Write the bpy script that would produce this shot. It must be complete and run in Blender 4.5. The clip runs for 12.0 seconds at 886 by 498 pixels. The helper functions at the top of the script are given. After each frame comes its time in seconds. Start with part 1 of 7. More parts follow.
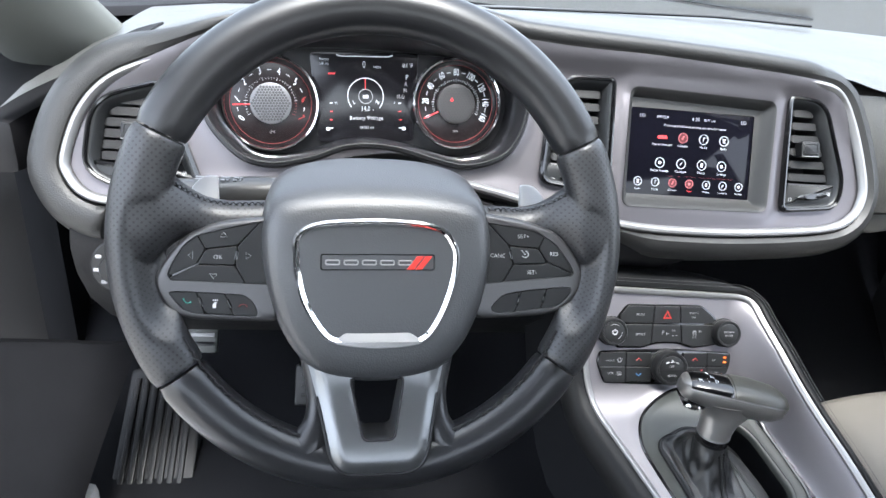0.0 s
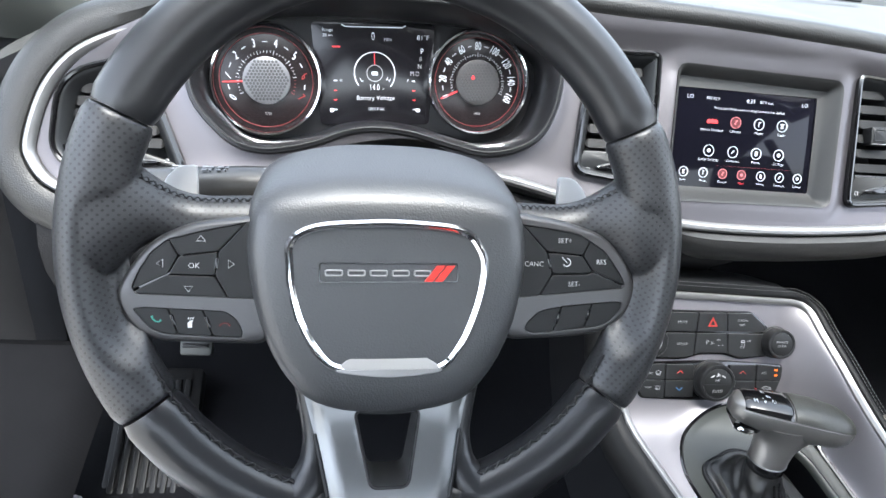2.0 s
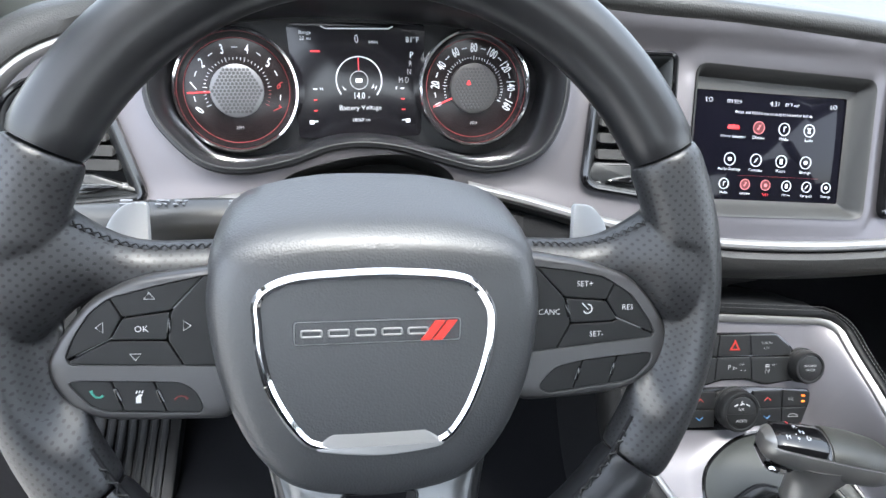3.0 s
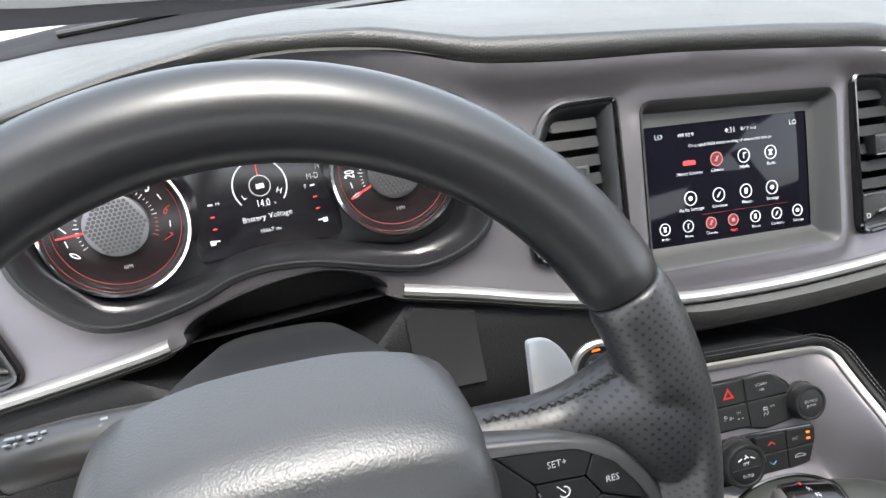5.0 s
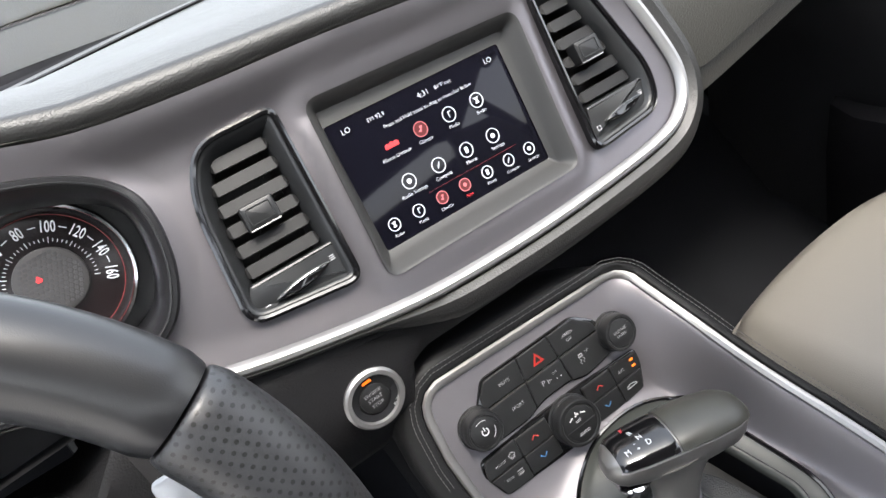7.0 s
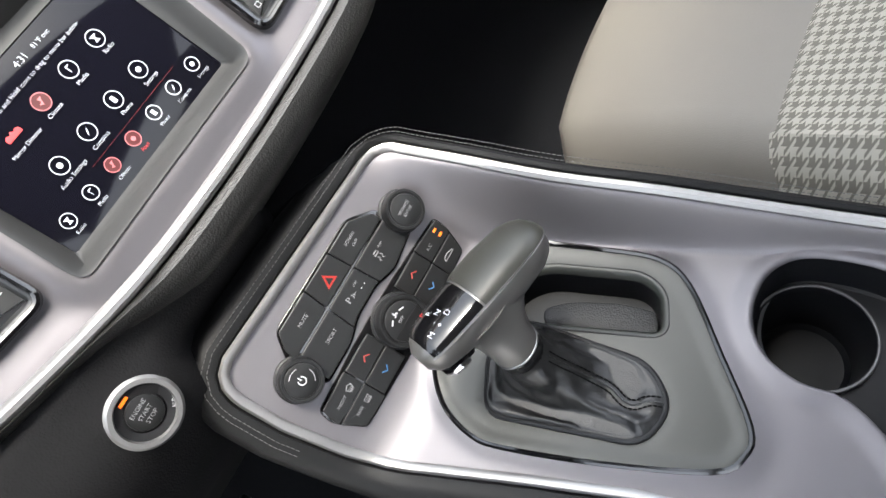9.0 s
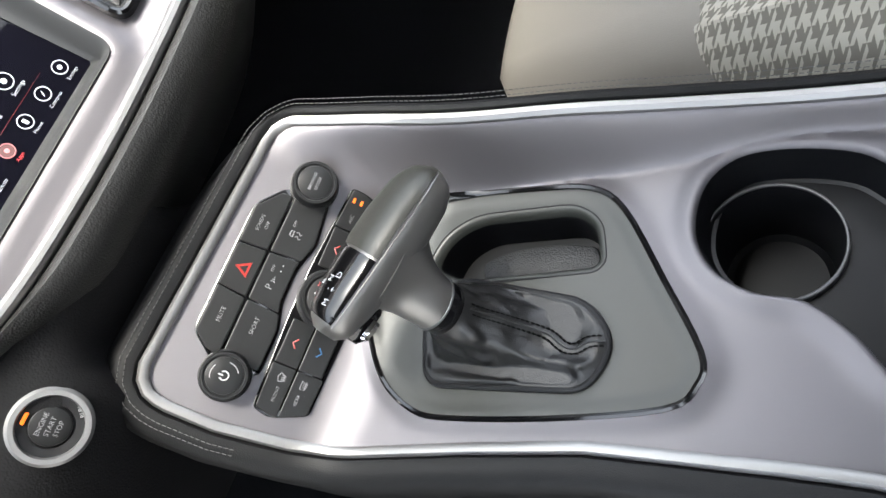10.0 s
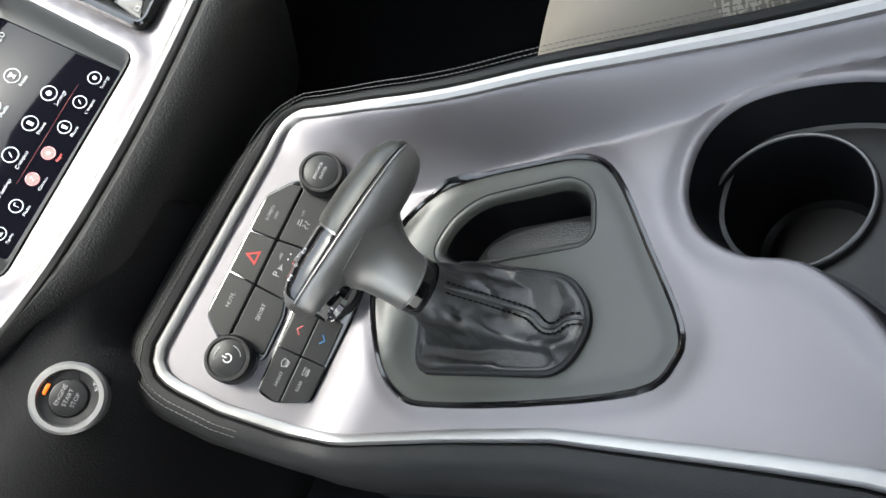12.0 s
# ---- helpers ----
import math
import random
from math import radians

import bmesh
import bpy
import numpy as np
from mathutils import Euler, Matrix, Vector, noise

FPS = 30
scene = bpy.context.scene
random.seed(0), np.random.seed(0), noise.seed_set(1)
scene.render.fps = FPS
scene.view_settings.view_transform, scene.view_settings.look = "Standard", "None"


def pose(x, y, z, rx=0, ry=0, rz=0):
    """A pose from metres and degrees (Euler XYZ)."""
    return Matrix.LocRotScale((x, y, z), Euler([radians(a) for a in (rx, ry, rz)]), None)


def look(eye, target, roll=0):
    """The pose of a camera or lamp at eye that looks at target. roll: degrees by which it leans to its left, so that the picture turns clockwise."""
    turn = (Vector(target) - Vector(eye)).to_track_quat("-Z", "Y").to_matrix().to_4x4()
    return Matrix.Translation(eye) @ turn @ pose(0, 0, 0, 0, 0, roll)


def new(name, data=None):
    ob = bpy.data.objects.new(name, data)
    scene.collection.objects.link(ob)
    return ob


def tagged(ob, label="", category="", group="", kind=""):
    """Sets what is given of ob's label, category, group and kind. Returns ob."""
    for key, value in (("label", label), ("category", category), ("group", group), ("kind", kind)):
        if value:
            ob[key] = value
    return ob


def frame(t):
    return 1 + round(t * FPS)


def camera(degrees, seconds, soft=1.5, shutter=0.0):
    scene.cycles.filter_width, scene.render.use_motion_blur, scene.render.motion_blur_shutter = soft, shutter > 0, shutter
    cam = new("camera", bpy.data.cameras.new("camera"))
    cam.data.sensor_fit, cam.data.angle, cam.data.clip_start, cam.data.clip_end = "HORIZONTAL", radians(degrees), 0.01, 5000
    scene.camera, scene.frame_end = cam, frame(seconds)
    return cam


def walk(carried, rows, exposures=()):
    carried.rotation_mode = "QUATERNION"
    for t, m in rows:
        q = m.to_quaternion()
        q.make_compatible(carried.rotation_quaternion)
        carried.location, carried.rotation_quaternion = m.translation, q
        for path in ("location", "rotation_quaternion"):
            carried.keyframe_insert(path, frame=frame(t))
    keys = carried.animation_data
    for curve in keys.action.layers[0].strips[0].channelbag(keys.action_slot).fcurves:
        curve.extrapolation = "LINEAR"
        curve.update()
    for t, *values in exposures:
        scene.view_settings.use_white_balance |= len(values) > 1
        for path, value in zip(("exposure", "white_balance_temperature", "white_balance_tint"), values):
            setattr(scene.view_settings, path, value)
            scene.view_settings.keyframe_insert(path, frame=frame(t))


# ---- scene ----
cam = camera(68.9, 12.0)
PATH = [
    (0, (-0.013, 0.067, 1.183), (0.287, 1.844, 0.315), 5.9),
    (0.5, (-0.014, 0.079, 1.176), (0.28, 1.852, 0.299), 6.1),
    (1, (-0.014, 0.098, 1.168), (0.269, 1.868, 0.281), 6.1),
    (1.5, (-0.013, 0.125, 1.162), (0.262, 1.891, 0.264), 6.1),
    (2, (-0.011, 0.154, 1.156), (0.266, 1.912, 0.244), 6.0),
    (2.5, (-0.01, 0.188, 1.153), (0.281, 1.936, 0.225), 6.0),
    (2.7, (-0.008, 0.205, 1.15), (0.286, 1.951, 0.222), 5.8),
    (4.3, (0.0, 0.306, 1.184), (0.37, 2.021, 0.222), 1.3),
    (4.5, (0.008, 0.321, 1.185), (0.39, 2.036, 0.229), 0.4),
    (5, (0.036, 0.332, 1.199), (0.433, 2.044, 0.245), -2.8),
    (5.5, (0.079, 0.339, 1.203), (0.505, 2.036, 0.233), -6.5),
    (6, (0.13, 0.336, 1.199), (0.605, 2.023, 0.237), -10.6),
    (6.5, (0.17, 0.34, 1.191), (0.718, 1.989, 0.2), -15.1),
    (7, (0.204, 0.351, 1.176), (0.813, 1.935, 0.118), -20.2),
    (7.5, (0.232, 0.35, 1.154), (0.89, 1.861, 0.022), -26.1),
    (7.7, (0.228, 0.358, 1.15), (0.939, 1.808, -0.029), -27.9),
    (9.3, (0.341, 0.288, 1.025), (0.83, 1.771, -0.225), -51.7),
    (9.5, (0.346, 0.276, 1.003), (0.828, 1.782, -0.222), -54.1),
    (10, (0.344, 0.26, 0.945), (0.827, 1.848, -0.171), -58.6),
    (10.5, (0.345, 0.241, 0.903), (0.791, 1.923, -0.084), -61.1),
    (11, (0.349, 0.229, 0.867), (0.772, 1.984, 0.007), -62.0),
    (11.5, (0.358, 0.218, 0.843), (0.744, 2.029, 0.087), -62.4),
    (12, (0.36, 0.217, 0.833), (0.747, 2.052, 0.136), -62.1),
]
walk(cam, [(t, look(eye, target, roll)) for t, eye, target, roll in PATH], [(0, 3.0, 6150, 9), (2.5, 3.05, 6150, 8), (4.5, 2.75, 6480, 9), (6.5, 2.75, 6620, 11), (9.5, 3.02, 6600, 9), (12, 2.9, 6500, 6)])

# ---- light ----
world = bpy.data.worlds.new("sky")
scene.world = world
world.use_nodes = True
SUN_EL, SUN_ROT = radians(68), radians(170)
wn = world.node_tree
sky = wn.nodes.new("ShaderNodeTexSky")
sky.sky_type, sky.sun_disc, sky.sun_elevation, sky.sun_rotation = "NISHITA", False, SUN_EL, SUN_ROT
sky.air_density, sky.dust_density = 1.0, 3.0
soft = wn.nodes.new("ShaderNodeHueSaturation")
soft.inputs["Saturation"].default_value = 0.42
wn.links.new(sky.outputs[0], soft.inputs["Color"])
wn.links.new(soft.outputs[0], wn.nodes["Background"].inputs[0])
wn.nodes["Background"].inputs[1].default_value = 0.15
sun = new("sun", bpy.data.lights.new("sun", "SUN"))
sun.data.energy, sun.data.angle, sun.data.color = 0.7, radians(14), (1.0, 0.95, 0.88)
sun.rotation_euler = (SUN_EL - radians(90), 0, -SUN_ROT)


# ---- materials ----
def material(name, base, rough=0.5, metal=0.0, bump=0.0, grain=900.0, kind="noise", vary=0.12, coarse=14.0, spec=0.5, coat=0.0, aniso=0.0):
    """A surface with stains at a coarse scale, grain at a fine one, and relief."""
    m = bpy.data.materials.new(name)
    m.use_nodes = True
    nt = m.node_tree
    p = nt.nodes["Principled BSDF"]
    p.inputs["Metallic"].default_value = metal
    p.inputs["Specular IOR Level"].default_value = spec
    p.inputs["Coat Weight"].default_value = coat
    p.inputs["Coat Roughness"].default_value = 0.08
    p.inputs["Anisotropic"].default_value = aniso
    tc = nt.nodes.new("ShaderNodeTexCoord")
    big = nt.nodes.new("ShaderNodeTexNoise")
    big.inputs["Scale"].default_value, big.inputs["Detail"].default_value = coarse, 5
    nt.links.new(tc.outputs["Object"], big.inputs["Vector"])
    fine = nt.nodes.new("ShaderNodeTexNoise")
    fine.inputs["Scale"].default_value, fine.inputs["Detail"].default_value = grain, 2
    nt.links.new(tc.outputs["Object"], fine.inputs["Vector"])
    mix = nt.nodes.new("ShaderNodeMix")
    mix.data_type = "RGBA"
    mix.inputs[6].default_value = (*[c * (1 - vary) for c in base], 1)
    mix.inputs[7].default_value = (*[min(1, c * (1 + vary)) for c in base], 1)
    add = nt.nodes.new("ShaderNodeMath")
    add.operation = "MULTIPLY_ADD"
    add.inputs[1].default_value = 0.5
    nt.links.new(fine.outputs[0], add.inputs[0])
    half = nt.nodes.new("ShaderNodeMath")
    half.operation = "MULTIPLY"
    half.inputs[1].default_value = 0.5
    nt.links.new(big.outputs[0], half.inputs[0])
    nt.links.new(half.outputs[0], add.inputs[2])
    nt.links.new(add.outputs[0], mix.inputs[0])
    nt.links.new(mix.outputs[2], p.inputs["Base Color"])
    rr = nt.nodes.new("ShaderNodeMapRange")
    rr.inputs[3].default_value, rr.inputs[4].default_value = rough * 0.85, min(1, rough * 1.15)
    nt.links.new(big.outputs[0], rr.inputs[0])
    nt.links.new(rr.outputs[0], p.inputs["Roughness"])
    if bump:
        b = nt.nodes.new("ShaderNodeBump")
        b.inputs["Strength"].default_value, b.inputs["Distance"].default_value = bump, 0.0006
        if kind == "leather":
            v = nt.nodes.new("ShaderNodeTexVoronoi")
            v.feature = "SMOOTH_F1"
            v.inputs["Scale"].default_value = grain
            nt.links.new(tc.outputs["Object"], v.inputs["Vector"])
            nt.links.new(v.outputs["Distance"], b.inputs["Height"])
        elif kind == "ribs":
            w = nt.nodes.new("ShaderNodeTexWave")
            w.bands_direction = "DIAGONAL"
            w.inputs["Scale"].default_value = grain
            nt.links.new(tc.outputs["Object"], w.inputs["Vector"])
            nt.links.new(w.outputs[0], b.inputs["Height"])
        else:
            nt.links.new(fine.outputs[0], b.inputs["Height"])
        nt.links.new(b.outputs[0], p.inputs["Normal"])
    return m


def glowing(name, colour, strength=1.0):
    m = material(name, colour, 0.4)
    p = m.node_tree.nodes["Principled BSDF"]
    p.inputs["Emission Color"].default_value = (*colour, 1)
    p.inputs["Emission Strength"].default_value = strength
    return m


def perforated(name, base, rough, pitch):
    """Leather with rows of small pricked holes."""
    m = material(name, base, rough, bump=0.12, grain=1500, kind="leather")
    nt = m.node_tree
    p = nt.nodes["Principled BSDF"]
    tc = nt.nodes.new("ShaderNodeTexCoord")
    at, nrm = nt.nodes.new("ShaderNodeSeparateXYZ"), nt.nodes.new("ShaderNodeSeparateXYZ")
    nt.links.new(tc.outputs["Object"], at.inputs[0])
    nt.links.new(tc.outputs["Normal"], nrm.inputs[0])

    def op(kind, a, b=None):
        n = nt.nodes.new("ShaderNodeMath")
        n.operation = kind
        for i, v in enumerate((a, b)):
            if v is None:
                continue
            if isinstance(v, (int, float)):
                n.inputs[i].default_value = v
            else:
                nt.links.new(v, n.inputs[i])
        return n.outputs[0]

    x, y, z = (at.outputs[i] for i in range(3))
    front = op("GREATER_THAN", op("ABSOLUTE", nrm.outputs[2]), 0.6)
    side = op("SUBTRACT", 1.0, front)
    round_rim = op("MULTIPLY", op("ARCTAN2", y, op("ABSOLUTE", x)), 0.19)
    u = op("ADD", op("MULTIPLY", x, front), op("MULTIPLY", round_rim, side))
    v = op("ADD", op("MULTIPLY", y, front), op("MULTIPLY", z, side))
    a, b = op("DIVIDE", u, pitch), op("DIVIDE", v, pitch)
    p1, p2 = op("ADD", a, b), op("SUBTRACT", a, b)
    d1 = op("SUBTRACT", op("FRACT", p1), 0.5)
    d2 = op("SUBTRACT", op("FRACT", p2), 0.5)
    dist = op("SQRT", op("ADD", op("MULTIPLY", d1, d1), op("MULTIPLY", d2, d2)))
    hole = op("LESS_THAN", dist, 0.23)
    old = p.inputs["Base Color"].links[0].from_socket
    mix = nt.nodes.new("ShaderNodeMix")
    mix.data_type = "RGBA"
    nt.links.new(hole, mix.inputs[0])
    nt.links.new(old, mix.inputs[6])
    mix.inputs[7].default_value = (0.0015, 0.0015, 0.0015, 1)
    nt.links.new(mix.outputs[2], p.inputs["Base Color"])
    b2 = nt.nodes.new("ShaderNodeBump")
    b2.inputs["Strength"].default_value, b2.inputs["Distance"].default_value = 0.6, 0.0006
    b2.invert = True
    nt.links.new(hole, b2.inputs["Height"])
    nt.links.new(p.inputs["Normal"].links[0].from_socket, b2.inputs["Normal"])
    nt.links.new(b2.outputs[0], p.inputs["Normal"])
    return m


def houndstooth(name, light, dark, cell):
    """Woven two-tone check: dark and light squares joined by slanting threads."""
    m = material(name, light, 0.9, bump=0.4, grain=2500)
    nt = m.node_tree
    p = nt.nodes["Principled BSDF"]
    tc = nt.nodes.new("ShaderNodeTexCoord")
    sep = nt.nodes.new("ShaderNodeSeparateXYZ")
    nt.links.new(tc.outputs["Object"], sep.inputs[0])

    def op(kind, a, b=None):
        n = nt.nodes.new("ShaderNodeMath")
        n.operation = kind
        for i, v in enumerate((a, b)):
            if v is None:
                continue
            if isinstance(v, (int, float)):
                n.inputs[i].default_value = v
            else:
                nt.links.new(v, n.inputs[i])
        return n.outputs[0]

    x, y = op("DIVIDE", sep.outputs[0], cell), op("DIVIDE", sep.outputs[1], cell)
    a, b = op("LESS_THAN", op("FRACT", x), 0.5), op("LESS_THAN", op("FRACT", y), 0.5)
    s = op("LESS_THAN", op("FRACT", op("MULTIPLY", op("ADD", x, y), 2.0)), 0.5)
    both = op("MULTIPLY", a, b)
    one = op("SUBTRACT", op("ADD", a, b), op("MULTIPLY", both, 2.0))
    val = op("ADD", both, op("MULTIPLY", one, s))
    mix = nt.nodes.new("ShaderNodeMix")
    mix.data_type = "RGBA"
    nt.links.new(val, mix.inputs[0])
    nt.links.new(p.inputs["Base Color"].links[0].from_socket, mix.inputs[6])
    mix.inputs[7].default_value = (*dark, 1)
    nt.links.new(mix.outputs[2], p.inputs["Base Color"])
    return m


def clear(name, tint=(1, 1, 1), gloss=0.5):
    """Thin clear glass: see-through, with a mirror gloss that grows to the edge of view."""
    m = bpy.data.materials.new(name)
    m.use_nodes = True
    nt = m.node_tree
    nt.nodes.remove(nt.nodes["Principled BSDF"])
    t, g, f, mix = (nt.nodes.new("ShaderNode" + k) for k in ("BsdfTransparent", "BsdfGlossy", "Fresnel", "MixShader"))
    t.inputs[0].default_value = (*tint, 1)
    g.inputs["Roughness"].default_value = 0.02
    f.inputs[0].default_value = 1.0 + gloss
    nt.links.new(f.outputs[0], mix.inputs[0])
    nt.links.new(t.outputs[0], mix.inputs[1])
    nt.links.new(g.outputs[0], mix.inputs[2])
    nt.links.new(mix.outputs[0], nt.nodes["Material Output"].inputs[0])
    return m


RIM_PAD = material("padded_rim_leather", (0.0075, 0.0077, 0.0081), 0.52, bump=0.3, grain=1500, kind="leather", spec=0.25)
SMOOTH_LEATHER = material("smooth_black_leather", (0.014, 0.0144, 0.0158), 0.31, bump=0.07, grain=2200, kind="leather", spec=0.6)
PERFORATED = perforated("perforated_leather", (0.021, 0.0216, 0.0235), 0.40, 0.0051)
PERFORATED.node_tree.nodes["Principled BSDF"].inputs["Specular IOR Level"].default_value = 0.6
BOOT_LEATHER = material("boot_leather", (0.0125, 0.0128, 0.0132), 0.31, bump=0.3, grain=1300, kind="leather")
HUB = material("hub_grain", (0.033, 0.0343, 0.037), 0.40, bump=0.28, grain=850, kind="leather", spec=0.9)
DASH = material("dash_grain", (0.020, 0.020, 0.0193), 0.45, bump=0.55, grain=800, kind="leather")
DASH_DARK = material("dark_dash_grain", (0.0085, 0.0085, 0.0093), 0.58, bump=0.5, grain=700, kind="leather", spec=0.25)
# same grain as the roll, base colour lightened to carry sky glare
DASH_LIT = material("lit_dash_grain", (0.05, 0.049, 0.044), 0.42, bump=0.8, grain=640, kind="leather", spec=0.75)
SATIN = material("satin_graphite", (0.182, 0.174, 0.184), 0.51, metal=0.8, bump=0.05, grain=4000, vary=0.05)
# the console's satin again, darkened for the dim cabin that the trim reflects
SATIN_DIMMED = material("dimmed_graphite", (0.130, 0.123, 0.131), 0.39, metal=0.8, bump=0.05, grain=4000, vary=0.05)
BRIGHT = material("bright_satin", (0.32, 0.316, 0.311), 0.45, metal=0.9, vary=0.03)
CHROME = material("chrome", (0.85, 0.85, 0.86), 0.08, metal=1.0, vary=0.02)
GLOSS = material("gloss_black", (0.004, 0.004, 0.0045), 0.12, vary=0.3, coat=0.4)
BLACK = material("black_plastic", (0.008, 0.008, 0.009), 0.45, bump=0.15, grain=2500, spec=0.35)
BUTTON = material("button_black", (0.0095, 0.0098, 0.0102), 0.42, bump=0.1, grain=3000, spec=0.35)
SLAT = material("vent_slat", (0.0065, 0.0066, 0.0069), 0.5, bump=0.15, grain=2500, spec=0.25)
VENT_WALL = material("vent_wall", (0.013, 0.0138, 0.0145), 0.36, bump=0.15, grain=2500, spec=0.45)
PLATE = material("console_plate", (0.034, 0.0365, 0.032), 0.40, bump=0.1, grain=3000)
SPOKE_TRIM = material("spoke_trim", (0.085, 0.084, 0.086), 0.34, metal=0.6, vary=0.05)
SPOKE_SILVER = material("spoke_silver", (0.2, 0.205, 0.21), 0.33, metal=0.85, vary=0.04)
GRIP_SILVER = material("grip_silver", (0.23, 0.224, 0.217), 0.37, metal=0.8, bump=0.04, grain=4000, vary=0.05)
PADDLE = material("paddle_silver", (0.5, 0.505, 0.51), 0.32, metal=0.25, vary=0.05)
SEAT = material("seat_vinyl", (0.155, 0.142, 0.122), 0.55, bump=0.25, grain=1300, kind="leather")
SEAT_DARK = material("grip_leather", (0.03, 0.03, 0.025), 0.38, bump=0.2, grain=1800, kind="leather")
CLOTH = houndstooth("seat_check", (0.33, 0.31, 0.262), (0.135, 0.125, 0.104), 0.0090)
CARPET = material("carpet", (0.010, 0.0105, 0.012), 0.95, bump=0.8, grain=1500, vary=0.4, spec=0.08)
RUBBER_MAT = material("dimpled_rubber", (0.02, 0.02, 0.02), 0.5, bump=0.8, grain=900, kind="leather")
RUBBER = material("ribbed_rubber", (0.005, 0.005, 0.006), 0.85, bump=0.06, grain=70, kind="ribs", spec=0.2)
LINER = material("headliner", (0.11, 0.11, 0.107), 0.9, bump=0.3, grain=1500)
PILLAR = material("pillar_grey", (0.13, 0.135, 0.12), 0.7, bump=0.2, grain=1500)
STITCH = material("stitch_thread", (0.09, 0.09, 0.09), 0.8)
STITCH_BLACK = material("boot_thread", (0.0025, 0.0025, 0.0026), 0.8, spec=0.1)
THREAD = material("black_thread", (0.012, 0.012, 0.013), 0.45)
DARK_STITCH = material("dark_thread", (0.02, 0.02, 0.022), 0.7)
WHITE_INK = material("white_ink", (0.55, 0.55, 0.56), 0.5, vary=0.02)
GREY_INK = material("grey_ink", (0.3, 0.3, 0.31), 0.5, vary=0.02)
RED_PAINT = material("red_enamel", (0.6, 0.03, 0.02), 0.35, vary=0.05)
SCREEN = material("screen_glass", (0.004, 0.004, 0.007), 0.06, vary=0.2, spec=0.2)
LIT_WHITE = glowing("lit_white", (0.55, 0.57, 0.6), 0.06)
LIT_RED = glowing("lit_red", (0.6, 0.03, 0.035), 0.085)
LIT_PINK = glowing("lit_pink", (0.45, 0.14, 0.15), 0.05)
LIT_FILL = glowing("lit_fill", (0.06, 0.003, 0.004), 0.008)
HAZARD = glowing("hazard_red", (0.3, 0.018, 0.012), 0.008)
LIT_DIM = glowing("lit_dim_red", (0.2, 0.012, 0.012), 0.025)
LIT_AMBER = glowing("lit_amber", (0.9, 0.16, 0.01), 0.09)
LIT_BLUE = glowing("lit_blue", (0.04, 0.14, 0.3), 0.01)
GREEN_INK = material("green_ink", (0.05, 0.25, 0.2), 0.5)
GLASS = clear("window_glass", (0.93, 0.96, 0.95), 0.07)
STALK = material("stalk_satin", (0.035, 0.034, 0.032), 0.33, bump=0.06, grain=2500, spec=0.75)
HOOD = material("hood_black", (0.008, 0.008, 0.009), 0.3, bump=0.1, grain=2500, spec=0.4)
CLUSTER_GLASS = material("cluster_glass", (0.006, 0.0055, 0.007), 0.16, vary=0.2, spec=0.5)
SURROUND = material("screen_surround", (0.021, 0.021, 0.0203), 0.5, bump=0.1, grain=3000)
COWL = material("cowl_plastic", (0.006, 0.006, 0.007), 0.8, bump=0.3, grain=900, spec=0.2)
SHROUD = material("shroud_plastic", (0.019, 0.019, 0.0198), 0.42, bump=0.15, grain=2200, spec=0.4)
LINING = material("well_lining", (0.0035, 0.0038, 0.0048), 0.40, bump=0.1, grain=2500, spec=0.35)
DOOR_TRIM = material("door_trim_grain", (0.014, 0.014, 0.015), 0.5, bump=0.5, grain=700, kind="leather")


# ---- shape tools ----
def thing(name, m, label, category, group="", kind=""):
    ob = new(name)
    ob.empty_display_size = 0.02
    ob.matrix_world = m
    return tagged(ob, label, category, group, kind)


def part(name, bm, mat, parent=None, label="", smooth=40):
    """Links a bmesh as one mesh object, under a thing or a part if given."""
    bmesh.ops.recalc_face_normals(bm, faces=bm.faces)
    if smooth:
        for f in bm.faces:
            f.smooth = True
        lim = radians(smooth)
        for e in bm.edges:
            if len(e.link_faces) == 2 and e.calc_face_angle(0) > lim:
                e.smooth = False
    me = bpy.data.meshes.new(name)
    bm.to_mesh(me)
    bm.free()
    me.materials.append(mat)
    ob = new(name, me)
    if parent is not None:
        ob.parent = parent
    if label:
        ob["label"] = label
    return ob


def rp(pts, r=0.005, seg=5):
    """A polygon with rounded corners; r is one radius or one for each corner."""
    out, n = [], len(pts)
    for i in range(n):
        p, a, b = Vector(pts[i][:2]), Vector(pts[i - 1][:2]), Vector(pts[(i + 1) % n][:2])
        rad = r[i] if isinstance(r, (list, tuple)) else r
        da, db = (a - p), (b - p)
        cut = min(rad, da.length * 0.48, db.length * 0.48)
        s, e = p + da.normalized() * cut, p + db.normalized() * cut
        for k in range(seg + 1):
            t = k / seg
            out.append(s * (1 - t) ** 2 + p * 2 * t * (1 - t) + e * t * t)
    return [(v.x, v.y) for v in out]


def curve(pts, per=6, closed=True):
    """A smooth line through points of any dimension (Catmull-Rom)."""
    P = [np.array(p, float) for p in pts]
    n, out = len(P), []
    for i in range(n if closed else n - 1):
        if closed:
            a, b, c, d = P[i - 1], P[i], P[(i + 1) % n], P[(i + 2) % n]
        else:
            a, b, c, d = P[max(i - 1, 0)], P[i], P[i + 1], P[min(i + 2, n - 1)]
        for k in range(per):
            t = k / per
            out.append(tuple(0.5 * (2 * b + (c - a) * t + (2 * a - 5 * b + 4 * c - d) * t * t + (3 * b - a - 3 * c + d) * t ** 3)))
    if not closed:
        out.append(tuple(P[-1]))
    return out


def area(o):
    return 0.5 * sum(o[i - 1][0] * o[i][1] - o[i][0] * o[i - 1][1] for i in range(len(o)))


